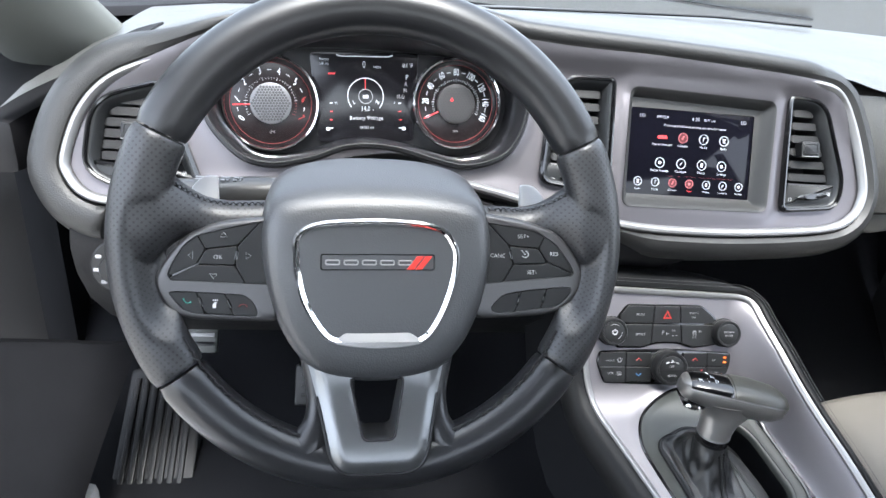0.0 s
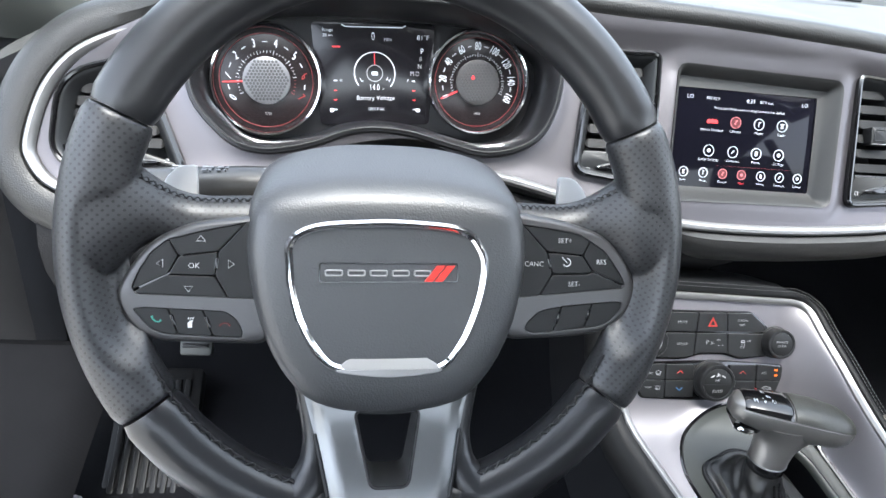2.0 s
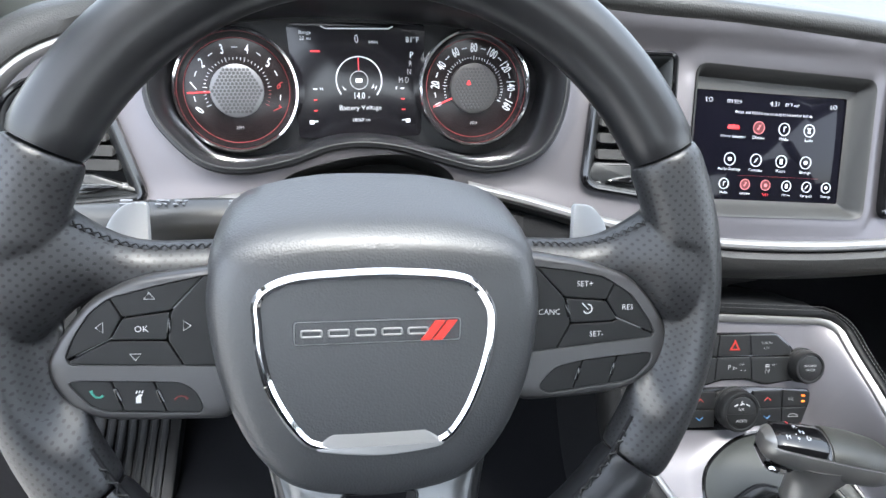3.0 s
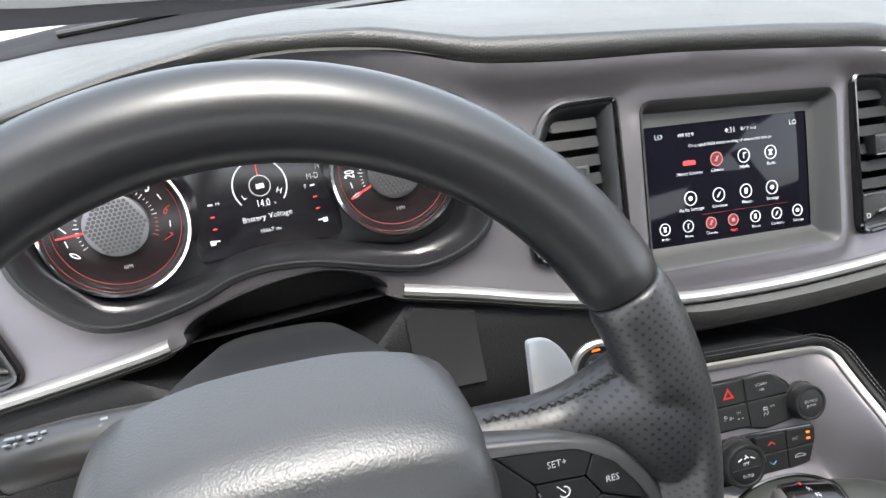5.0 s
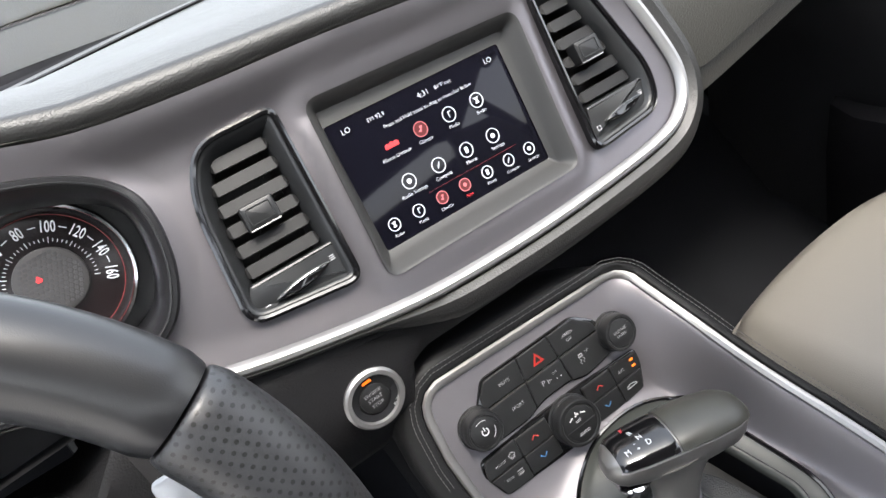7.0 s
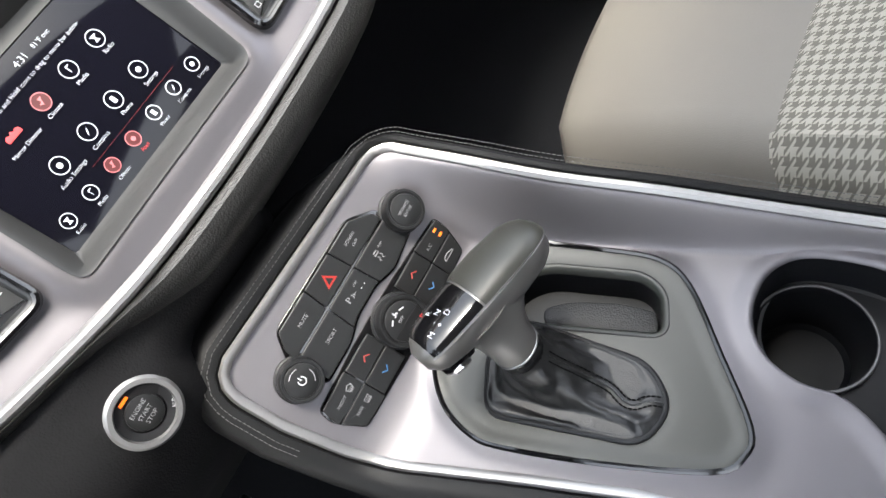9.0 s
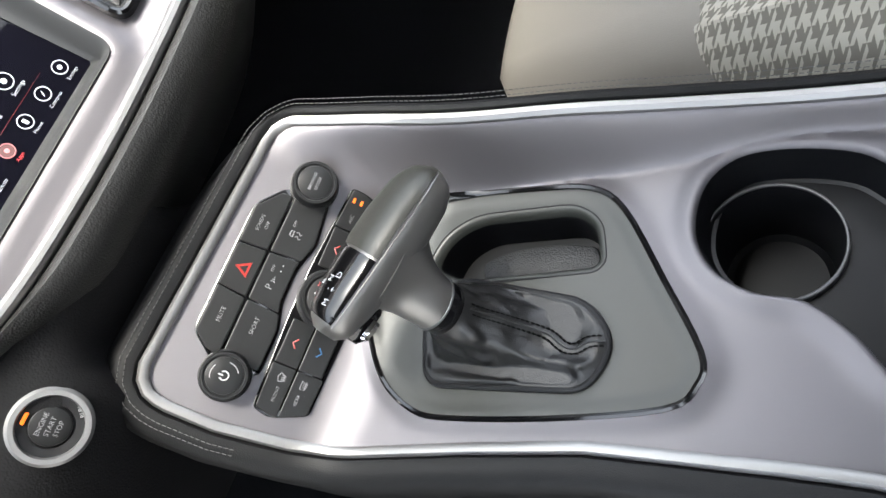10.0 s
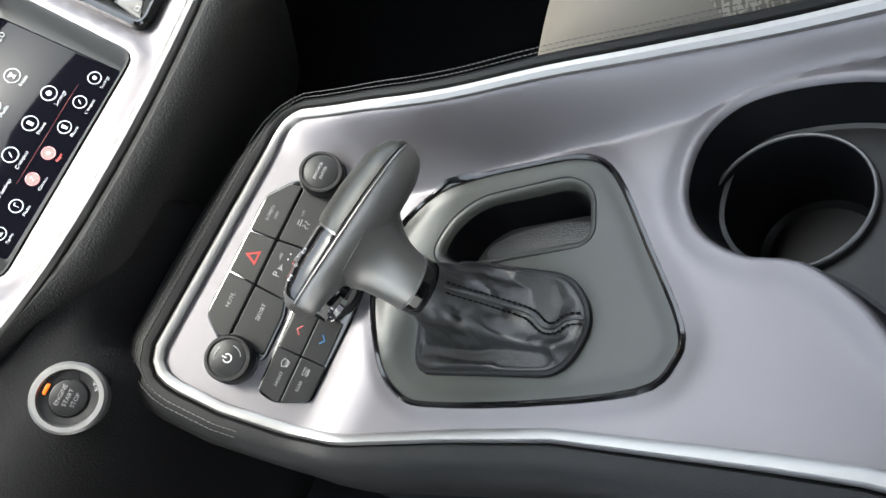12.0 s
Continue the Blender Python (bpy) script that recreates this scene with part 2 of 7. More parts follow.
def grow(o, d):
    """An outline moved outwards by d (inwards: minus)."""
    sgn = 1 if area(o) > 0 else -1
    out, n = [], len(o)
    for i in range(n):
        a, p, b = Vector(o[i - 1]), Vector(o[i]), Vector(o[(i + 1) % n])
        t = (p - a).normalized() + (b - p).normalized()
        if t.length < 1e-6:
            t = b - p
        t.normalize()
        q = p + Vector((t.y, -t.x)) * (d * sgn)
        out.append((q.x, q.y))
    return out


def circle(x, y, r, n=32):
    return [(x + r * math.cos(2 * math.pi * i / n), y + r * math.sin(2 * math.pi * i / n)) for i in range(n)]


def loft(bm, loops, caps=(False, False), closed=True):
    """Faces between loops of 3D points of equal count."""
    rows = [[bm.verts.new(p) for p in lp] for lp in loops]
    for a, b in zip(rows, rows[1:]):
        n = len(a)
        for i in range(n if closed else n - 1):
            j = (i + 1) % n
            bm.faces.new((a[i], a[j], b[j], b[i]))
    if caps[0]:
        bm.faces.new(rows[0])
    if caps[1]:
        bm.faces.new(rows[-1])
    return rows


def flat(o, z):
    return [(x, y, z) for x, y in o]


def slab(o, z0, z1, bevel=0.001, bm=None, crown=0.0):
    """A plate of outline o from z0 to z1 with a rounded upper edge."""
    bm = bm or bmesh.new()
    lps = [flat(o, z0), flat(o, z1 - bevel), flat(grow(o, -bevel * 0.3), z1 - bevel * 0.3), flat(grow(o, -bevel), z1)]
    if crown:
        c = np.mean(np.array(o), axis=0)
        lps.append([(c[0] + (x - c[0]) * 0.6, c[1] + (y - c[1]) * 0.6, z1 + crown) for x, y in o])
    loft(bm, lps, (True, True))
    return bm


def ring(o, i, z0, z1, bm=None, bevel=0.0008):
    """A frame between two outlines of equal count."""
    bm = bm or bmesh.new()
    lps = [flat(o, z0), flat(o, z1 - bevel), flat(grow(o, -bevel), z1), flat(grow(i, bevel), z1), flat(i, z1 - bevel), flat(i, z0)]
    loft(bm, lps)
    return bm


def tube(pts, r, n=10, closed=False, bm=None, squash=1.0, caps=True):
    """A round bar along 3D points; r is one radius or one for each point."""
    bm = bm or bmesh.new()
    P = [Vector(p) for p in pts]
    m, loops, side = len(P), [], None
    for i, p in enumerate(P):
        a, b = (P[i - 1], P[(i + 1) % m]) if closed else (P[max(i - 1, 0)], P[min(i + 1, m - 1)])
        t = (b - a).normalized()
        if side is None:
            side = t.cross(Vector((0.13, 0.21, 0.97))).normalized()
        side = (side - t * side.dot(t)).normalized()
        up = t.cross(side)
        rad = r[i] if isinstance(r, (list, tuple)) else r
        loops.append([p + side * (rad * math.cos(2 * math.pi * k / n)) + up * (rad * squash * math.sin(2 * math.pi * k / n)) for k in range(n)])
    if closed:
        loops.append(loops[0])
    loft(bm, loops, (caps and not closed, caps and not closed))
    if closed:
        bmesh.ops.remove_doubles(bm, verts=bm.verts, dist=1e-6)
    return bm


def inside(px, py, o):
    x, y = np.array([p[0] for p in o]), np.array([p[1] for p in o])
    x2, y2 = np.roll(x, -1), np.roll(y, -1)
    hit = ((y > py) != (y2 > py)) & (px < (x2 - x) * (py - y) / np.where(y2 == y, 1e-12, y2 - y) + x)
    return bool(hit.sum() % 2)


def near(px, py, o):
    """Distance from a point to an outline."""
    A = np.array(o, float)
    B = np.roll(A, -1, axis=0)
    d = B - A
    t = np.clip(((px - A[:, 0]) * d[:, 0] + (py - A[:, 1]) * d[:, 1]) / np.maximum((d ** 2).sum(1), 1e-12), 0, 1)
    return float(np.sqrt(((A + d * t[:, None] - (px, py)) ** 2).sum(1)).min())


from mathutils.geometry import delaunay_2d_cdt


def sheet(outer, holes, step, lift, bm=None):
    """A dense surface inside outer and outside the holes; lift(x, y) gives each vertex its 3D place."""
    bm = bm or bmesh.new()
    vs, es = [], []
    for lp in (outer, *holes):
        k = len(vs)
        vs += [Vector(p) for p in lp]
        es += [(k + i, k + (i + 1) % len(lp)) for i in range(len(lp))]
    xs, ys = [p[0] for p in outer], [p[1] for p in outer]
    nx, ny = int((max(xs) - min(xs)) / step), int((max(ys) - min(ys)) / step)
    for i in range(1, nx + 1):
        for j in range(1, ny + 1):
            px, py = min(xs) + (i + 0.5 * (j % 2)) * step, min(ys) + j * step
            if inside(px, py, outer) and not any(inside(px, py, h) for h in holes) and min(near(px, py, lp) for lp in (outer, *holes)) > step * 0.4:
                vs.append(Vector((px, py)))
    ov, _, of, *_ = delaunay_2d_cdt(vs, es, [], 0, 1e-7)
    new_v = [bm.verts.new(lift(v.x, v.y)) for v in ov]
    for f in of:
        cx, cy = sum(ov[i].x for i in f) / 3, sum(ov[i].y for i in f) / 3
        if inside(cx, cy, outer) and not any(inside(cx, cy, h) for h in holes):
            bm.faces.new([new_v[i] for i in f])
    loose = [v for v in bm.verts if not v.link_faces]
    bmesh.ops.delete(bm, geom=loose, context="VERTS")
    return bm


def pierced(outer, holes, z0, z1, step=1.0):
    """A flat plate with holes through it, with its side walls."""
    bm = sheet(outer, holes, step, lambda x, y: (x, y, z1))
    for lp in (outer, *holes):
        loft(bm, [flat(lp, z1), flat(lp, z0)])
    bmesh.ops.remove_doubles(bm, verts=bm.verts, dist=1e-6)
    return bm


def box(x0, x1, y0, y1, z0, z1, bevel=0.003, seg=2, bm=None):
    bm2 = bmesh.new()
    bmesh.ops.create_cube(bm2, size=1)
    for v in bm2.verts:
        v.co = (x0 if v.co.x < 0 else x1, y0 if v.co.y < 0 else y1, z0 if v.co.z < 0 else z1)
    if bevel:
        bmesh.ops.bevel(bm2, geom=bm2.edges[:], offset=bevel, segments=seg, affect="EDGES", profile=0.6)
    return bm2


def text(body, x, y, size, mat, parent, z=0.0005, turn=0.0, align="CENTER", wide=1.0, name="lettering", weight=-0.014):
    """Lettering as a thin mesh in the parent's plane."""
    cu = bpy.data.curves.new(name, "FONT")
    cu.body, cu.size, cu.align_x, cu.align_y, cu.extrude = body, size, align, "CENTER", 0.00005
    cu.resolution_u = 2
    cu.offset = weight * size
    tmp = bpy.data.objects.new(name, cu)
    scene.collection.objects.link(tmp)
    me = bpy.data.meshes.new_from_object(tmp.evaluated_get(bpy.context.evaluated_depsgraph_get()))
    bpy.data.objects.remove(tmp)
    bpy.data.curves.remove(cu)
    me.transform(pose(x, y, z, 0, 0, turn) @ Matrix.Diagonal((wide, 1, 1, 1)))
    me.materials.clear()
    me.materials.append(mat)
    ob = new(name, me)
    ob.parent = parent
    return ob


def smoothstep(a, b, x):
    t = min(1, max(0, (x - a) / (b - a)))
    return t * t * (3 - 2 * t)


# ---- car shell and outside ----
FLAT = Matrix.Identity(4)


def ground():
    bm = bmesh.new()
    n = 40
    xs = [math.copysign(abs(i / n) ** 2.2 * 400, i) for i in range(-n, n + 1)]
    rows = [[bm.verts.new((x, y + 5, 0.02 * noise.noise((x * 0.1, y * 0.1, 0)))) for x in xs] for y in xs]
    for a, b in zip(rows, rows[1:]):
        for i in range(len(xs) - 1):
            bm.faces.new((a[i], a[i + 1], b[i + 1], b[i]))
    ob = part("ground", bm, ASPHALT)
    return tagged(ob, "pale sunlit asphalt of a parking lot", "ground", kind="structure")


ASPHALT = material("asphalt", (0.38, 0.37, 0.345), 0.9, bump=0.5, grain=60, coarse=0.6, vary=0.2)
ground()


# floor, roof, doors and pillars of the cabin
bm = bmesh.new()
loft(bm, [[(x, y, z) for x in (-0.50, -0.2, 0.1, 0.26, 0.32, 0.6, 0.66, 0.9, 1.26)] for y, z in ((1.47, 0.99), (1.45, 0.85), (1.30, 0.55), (1.1, 0.36), (0.8, 0.30), (0, 0.30), (-1.6, 0.30))], closed=False)
tagged(part("floor", bm, CARPET), "black carpeted car floor and footwell", "floor", kind="structure")
bm = bmesh.new()
loft(bm, [[(0.38 + s * w, y, z - 0.05 * s * s) for s in np.linspace(-1, 1, 13)] for y, z, w in ((0.34, 1.43, 0.73), (0.15, 1.46, 0.74), (-0.5, 1.48, 0.74), (-1.1, 1.44, 0.7), (-1.2, 1.40, 0.7))], closed=False)
loft(bm, [[(0.38 + s * w, y, z - 0.05 * s * s) for s in np.linspace(-1, 1, 13)] for y, z, w in ((0.34, 1.46, 0.73), (0.15, 1.49, 0.74), (-0.5, 1.51, 0.74), (-1.1, 1.47, 0.7), (-1.2, 1.43, 0.7))], closed=False)
tagged(part("ceiling", bm, LINER), "pale woven car headliner", "headliner", kind="structure")
for side, x0 in (("wall_left", -0.56), ("wall_right", 1.26)):
    tagged(part(side, box(x0, x0 + 0.06, -1.6, -0.36, 0.3, 1.12, 0.02), CARPET), "dark quarter panel behind the door", "quarter panel", kind="structure")
for side, x0 in (("wall_left", -0.56), ("wall_right", 1.26)):
    tagged(part(side, box(x0, x0 + 0.06, 1.15, 1.5, 0.3, 0.97, 0.02), CARPET), "dark kick panel ahead of the door", "kick panel", kind="structure")
bm = box(-0.6, 1.36, -1.75, -1.6, 0.3, 1.22, 0.02)
tagged(part("wall_rear", bm, CARPET), "dark rear bulkhead of the cabin", "bulkhead", kind="structure")


def a_pillar(s):
    bm = tube([(0.38 + s * 0.83, 1.32, 0.88), (0.38 + s * 0.83, 1.20, 0.965), (0.38 + s * 0.85, 1.05, 1.075), (0.38 + s * 0.84, 0.8, 1.23), (0.38 + s * 0.81, 0.45, 1.39), (0.38 + s * 0.78, 0.2, 1.43)], [0.10, 0.095, 0.08, 0.06, 0.05, 0.05], 16, squash=0.8)
    tagged(part("pillar", bm, PILLAR), "grey windscreen pillar trim", "pillar", kind="structure")
    bm = tube([(0.38 + s * 0.80, -0.35, 1.42), (0.38 + s * 0.88, -0.38, 1.0)], 0.07, 10)
    tagged(part("pillar", bm, PILLAR), "grey door pillar trim", "pillar", kind="structure")


a_pillar(-1)
a_pillar(1)


def door(s):
    swing = pose(0, 0.95, 0, 0, 0, -62 if s < 0 else 0) @ pose(0, -0.95, 0)
    d = thing("door", pose(0.38 + s * 0.86, 0.3, 0.6) @ swing, "black grained inner door panel standing wide open" if s < 0 else "black grained inner door panel with ribbed lower pocket", "car door")
    bm = bmesh.new()
    sec = [(0.0, 0.41), (-0.02, 0.40), (-0.03, 0.33), (-0.02, 0.22), (-0.05, 0.16), (-0.055, 0.1), (-0.02, 0.04), (-0.03, -0.1), (-0.035, -0.28), (0.0, -0.3)]
    loft(bm, [[(s * x * w, y, z) for x, z in sec] for y, w in ((-0.9, 0.6), (-0.6, 1), (0.3, 1), (0.6, 0.8), (0.95, 0.5))], closed=False)
    part("door_panel", bm, DOOR_TRIM, d)
    bm = bmesh.new()
    sec = [(-0.03, -0.0), (-0.06, -0.01), (-0.075, -0.1), (-0.06, -0.27), (-0.02, -0.29)]
    loft(bm, [[(s * x * w, y, z) for x, z in sec] for y, w in ((-0.3, 0.4), (-0.2, 1), (0.45, 1.1), (0.62, 1.0), (0.68, 0.5))], closed=False)
    part("door_pocket", bm, RUBBER, d, "finely ribbed black door pocket")
    bm = box(-0.02, 0.02, -0.62, 1.0, 0.40, 0.43, 0.008)
    part("window_seal", bm, BLACK, d)
    return d


door(-1)
door(1)

# ribbed trim beside the footwell, and the painted sill under the open door
bm = bmesh.new()
rows = []
for f in np.linspace(0, 1, 12):
    e = 0.02 * (1 - math.sqrt(max(0, 1 - (1 - min(1, f / 0.18)) ** 2)))
    top = Vector((-0.318 - 0.30 * f, 0.905 + e - 0.06 * f, 0.585 + 0.05 * f))
    low = Vector((-0.385 - 0.24 * f, 0.79 + e - 0.06 * f, 0.38 + 0.02 * f))
    rows.append([top + Vector((0, 0.06, -0.02)), top + Vector((0, 0.015, 0.006))] + [top.lerp(low, q) + Vector((0, -0.02 * math.sin(math.pi * q), 0)) for q in np.linspace(0, 1, 8)] + [low + Vector((0, 0.05, -0.05))])
loft(bm, rows, closed=False)
tagged(part("kick_trim", bm, RUBBER), "finely ribbed black trim beside the footwell", "kick trim", kind="structure")
SILL_PAINT = material("sill_white", (0.75, 0.75, 0.74), 0.25, coat=0.5, vary=0.03)
tagged(part("sill", box(-0.52, -0.375, -0.36, 0.86, 0.30, 0.385, 0.02), SILL_PAINT), "white painted door sill", "door sill", kind="structure")

# ---- dashboard ----
LEAN_B = 25.2
CB = math.cos(radians(LEAN_B))
TRIM = pose(0, 0.742, 0.93, 90 - LEAN_B)


def interp(x, pts):
    return float(np.interp(x, [p[0] for p in pts], [p[1] for p in pts]))


def on_trim(pts):
    return [(x, (z - 0.93) / CB) for x, z in pts]


trim_outline = curve(on_trim([(-0.304, 0.945), (-0.290, 0.988), (-0.262, 1.020), (-0.215, 1.042), (-0.13, 1.076), (-0.03, 1.098), (0.06, 1.102), (0.12, 1.096), (0.177, 1.084), (0.25, 1.079), (0.34, 1.077), (0.45, 1.071), (0.545, 1.064), (0.585, 1.054), (0.606, 1.02), (0.622, 0.965), (0.622, 0.935), (0.606, 0.912), (0.57, 0.899), (0.474, 0.892), (0.39, 0.891), (0.314, 0.895), (0.224, 0.909), (0.15, 0.925), (0.0905, 0.937), (0.0885, 0.9435), (0.0825, 0.9505), (0.070, 0.9562), (0.05, 0.9615), (0.025, 0.9618), (-0.008, 0.957), (-0.035, 0.950), (-0.052, 0.9435), (-0.0605, 0.936), (-0.0635, 0.927), (-0.11, 0.918), (-0.19, 0.907), (-0.255, 0.901), (-0.284, 0.908), (-0.3, 0.925)]), 5)
cluster_hole = curve(on_trim([(-0.166, 1.012), (-0.155, 1.044), (-0.12, 1.066), (-0.06, 1.077), (0.0, 1.0800), (0.06, 1.0805), (0.1, 1.079), (0.133, 1.073), (0.166, 1.060), (0.185, 1.042), (0.188, 1.018), (0.181, 0.99), (0.166, 0.968), (0.141, 0.956), (0.111, 0.952), (0.073, 0.959), (0.041, 0.966), (0.008, 0.968), (-0.02, 0.964), (-0.05, 0.953), (-0.091, 0.945), (-0.123, 0.950), (-0.15, 0.971), (-0.163, 0.99)]), 4)
screen_hole = rp(on_trim([(0.313, 1.047), (0.501, 1.04), (0.491, 0.918), (0.306, 0.919)]), 0.012, 6)
vent_c = rp(on_trim([(0.232, 1.052), (0.293, 1.053), (0.289, 0.93), (0.205, 0.94), (0.214, 1.02)]), [0.03, 0.009, 0.012, 0.016, 0.03], 6)
vent_r = rp(on_trim([(0.517, 1.048), (0.566, 1.045), (0.594, 0.955), (0.585, 0.925), (0.51, 0.92)]), [0.009, 0.028, 0.03, 0.018, 0.012], 6)
vent_l = rp(on_trim([(-0.278, 1.0), (-0.208, 1.02), (-0.164, 0.921), (-0.24, 0.913), (-0.285, 0.93)]), [0.03, 0.012, 0.014, 0.02, 0.03], 6)
HOLES = [cluster_hole, screen_hole, vent_c, vent_r, vent_l]

dashboard = thing("dashboard", FLAT, "grained black dashboard with satin graphite trim and bright edge strip", "dashboard")


def rise(x, y):
    """How far the trim swings out towards the brow along its upper edge."""
    return 0.009 * smoothstep(0.055, 0.115, y) * smoothstep(-0.26, -0.16, x) * (1 - smoothstep(0.54, 0.6, x))


def trim_lift(x, y):
    """The trim panel dishes inwards between its rim and the openings, and rises round the screen."""
    de = near(x, y, trim_outline)
    ds = near(x, y, screen_hole)
    h = (0.003 + 0.006 * smoothstep(0.06, 0.12, y)) * (1 - smoothstep(0.0, 0.03, de)) + rise(x, y) * (1 - smoothstep(0.0, 0.045, de)) + 0.0045 * math.exp(-((ds - 0.004) / 0.008) ** 2)
    dc = near(x, y, cluster_hole)
    h += 0.004 * (1 - smoothstep(0.0, 0.012, dc))
    return TRIM @ Vector((x, y, h - 0.004))


part("trim_panel", sheet(trim_outline, HOLES, 0.0075, trim_lift), SATIN_DIMMED, dashboard, "satin graphite trim panel")

bm = bmesh.new()
prof = [(0.001, -0.004), (0.001, 0.004), (-0.001, 0.0065), (-0.004, 0.007), (-0.007, 0.005), (-0.009, 0.0)]
gap = [i for i, (x, y) in enumerate(trim_outline) if -0.066 < x < 0.093 and -0.01 < y < 0.045]
turn = trim_outline.index(trim_outline[max(gap)]) + 1


def slim(x, y):
    """The strip is a little thinner along the top of the trim."""
    return 1 - 0.25 * smoothstep(0.07, 0.10, y) * smoothstep(-0.26, -0.2, x) * (1 - smoothstep(0.52, 0.57, x))


loops = []
for d, h in prof:
    g = [(x + (gx - x) * slim(x, y), y + (gy - y) * slim(x, y)) for (x, y), (gx, gy) in zip(trim_outline, grow(trim_outline, d))]
    g = [p for i, p in enumerate(g[turn:] + g[:turn]) if (i + turn) % len(g) not in gap]
    loops.append([TRIM @ Vector((x, y, h + rise(x, y) - (0.0035 if h > 0 else 0.0) * (1 - slim(x, y)) / 0.25)) for x, y in g])
loft(bm, loops, closed=False)
part("edge_strip", bm, BRIGHT, dashboard, "bright satin metal edge strip")
# added black box: its colour gives the darkness of the cavity round the column
bm = bmesh.new()
loft(bm, [[TRIM @ Vector((trim_outline[i][0], trim_outline[i][1], z)) for i in gap] for z in (-0.0005, -0.012, -0.07)], (False, True))
part("recess_blackout", bm, BLACK, dashboard, "added black box giving the dark of the column recess")

crest = [(-0.385, 0.985), (-0.345, 1.01), (-0.28, 1.04), (-0.15, 1.085), (0.0, 1.118), (0.1, 1.118), (0.18, 1.105), (0.3, 1.1), (0.45, 1.094), (0.58, 1.085), (0.66, 1.07), (0.8, 1.06), (1.0, 1.055), (1.35, 1.03)]
# the soft roll that frames the trim and turns back into the dash
bm = bmesh.new()
pod = [(0.001, -0.006), (0.003, 0.002), (0.009, 0.006), (0.018, 0.003), (0.026, -0.008), (0.030, -0.025), (0.032, -0.06), (0.028, -0.13), (0.02, -0.2)]
lip = [(0.001, -0.006), (0.0012, 0.002), (0.0035, 0.0072), (0.0075, 0.0092), (0.0115, 0.0085), (0.0150, 0.004), (0.0165, -0.006), (0.0165, -0.03), (0.012, -0.06)]


def overhang(x, y):
    """Where the roll turns straight into the dash top: along the upper edge."""
    return smoothstep(0.075, 0.115, y) * smoothstep(-0.24, -0.16, x) * (1 - smoothstep(0.53, 0.585, x))


loops = []
for (d, h), (dl, hl) in zip(pod, lip):
    a, b = grow(trim_outline, d), grow(trim_outline, dl)
    row = []
    for (x, y), (xa, ya), (xb, yb) in zip(trim_outline, a, b):
        w = overhang(x, y)
        k = max(0.8, (interp(x, crest) - 0.93 - CB * y) / 0.0165)
        xb, yb = x + (xb - x) * k, y + (yb - y) * k
        fat = 1 + 0.4 * (1 - smoothstep(-0.25, -0.12, x))
        if y < 0.04 and x > -0.26:
            fat = 0.12 if -0.07 < x < 0.096 else 0.22 + 0.78 * smoothstep(0.26, 0.36, x)
        xa, ya = x + (xa - x) * fat, y + (ya - y) * fat
        row.append(TRIM @ Vector((xa + (xb - xa) * w, ya + (yb - ya) * w, h + (hl + rise(x, y) - h) * w)))
    loops.append(row)
loft(bm, loops)
part("pod_roll", bm, DASH, dashboard, "dark grained soft roll round the trim")


def pad_z(x, y):
    """Height of the dash top."""
    f = (y - 0.805) / 0.595
    z = interp(x, crest)
    return z - 0.012 + 0.012 * smoothstep(0, 0.1, f) + (interp(x, DASH_END) - z) * smoothstep(0.08, 1.0, f)


bm = bmesh.new()
rows = []
ys = [0.805, 0.83, 0.87, 0.93, 1.0, 1.1, 1.2, 1.3, 1.36, 1.40]
DASH_END = [(-0.7, 0.985), (-0.43, 1.008), (-0.27, 1.028), (-0.1, 1.039), (0.04, 1.053), (0.3, 1.068), (0.7, 1.085), (1.4, 1.08)]
for x, z in curve(crest, 5, closed=False):
    row = []
    for y in ys:
        f = (y - 0.805) / 0.595
        end = interp(x, DASH_END)
        zz = z - 0.012 + 0.012 * smoothstep(0, 0.1, f) + (end - z) * smoothstep(0.08, 1.0, f)
        row.append((x, y + 0.05 * (1 - ((x - 0.38) / 1.0) ** 2) * f, zz))
    rows.append(row)
loft(bm, rows, closed=False)
part("top_pad", bm, DASH_LIT, dashboard, "grained dash top, its colour lightened for windscreen glare")

# made-up dark filler that hides the outside between dash end and pillar
part("gap_filler", box(-0.58, -0.372, 0.80, 1.46, 0.90, 0.962, 0.012), BLACK, dashboard, "added black filler in the gap between dash and pillar")

# defroster line across the dash top, and the side grille
bm = tube([(x, 1.30 + 0.04 * (1 - ((x - 0.38) / 1.0) ** 2), interp(x, DASH_END) + 0.0055) for x in np.linspace(0.0, 0.9, 30)], 0.005, 6, squash=0.5)
part("defroster_slot", bm, BLACK, dashboard, "dark defroster slot")
for k in range(10):
    y = 0.87 + 0.0125 * k
    x0, x1 = -0.272 - 0.0016 * k, -0.236 - 0.002 * k
    bm = tube([(x, y, pad_z(x, y) + 0.003) for x in (x0, (x0 + x1) / 2, x1)], 0.0026, 6, squash=0.6)
    part("grille_slot", bm, BLACK, dashboard)

# passenger side face and lower pads
bm = bmesh.new()
rows, low = [], []
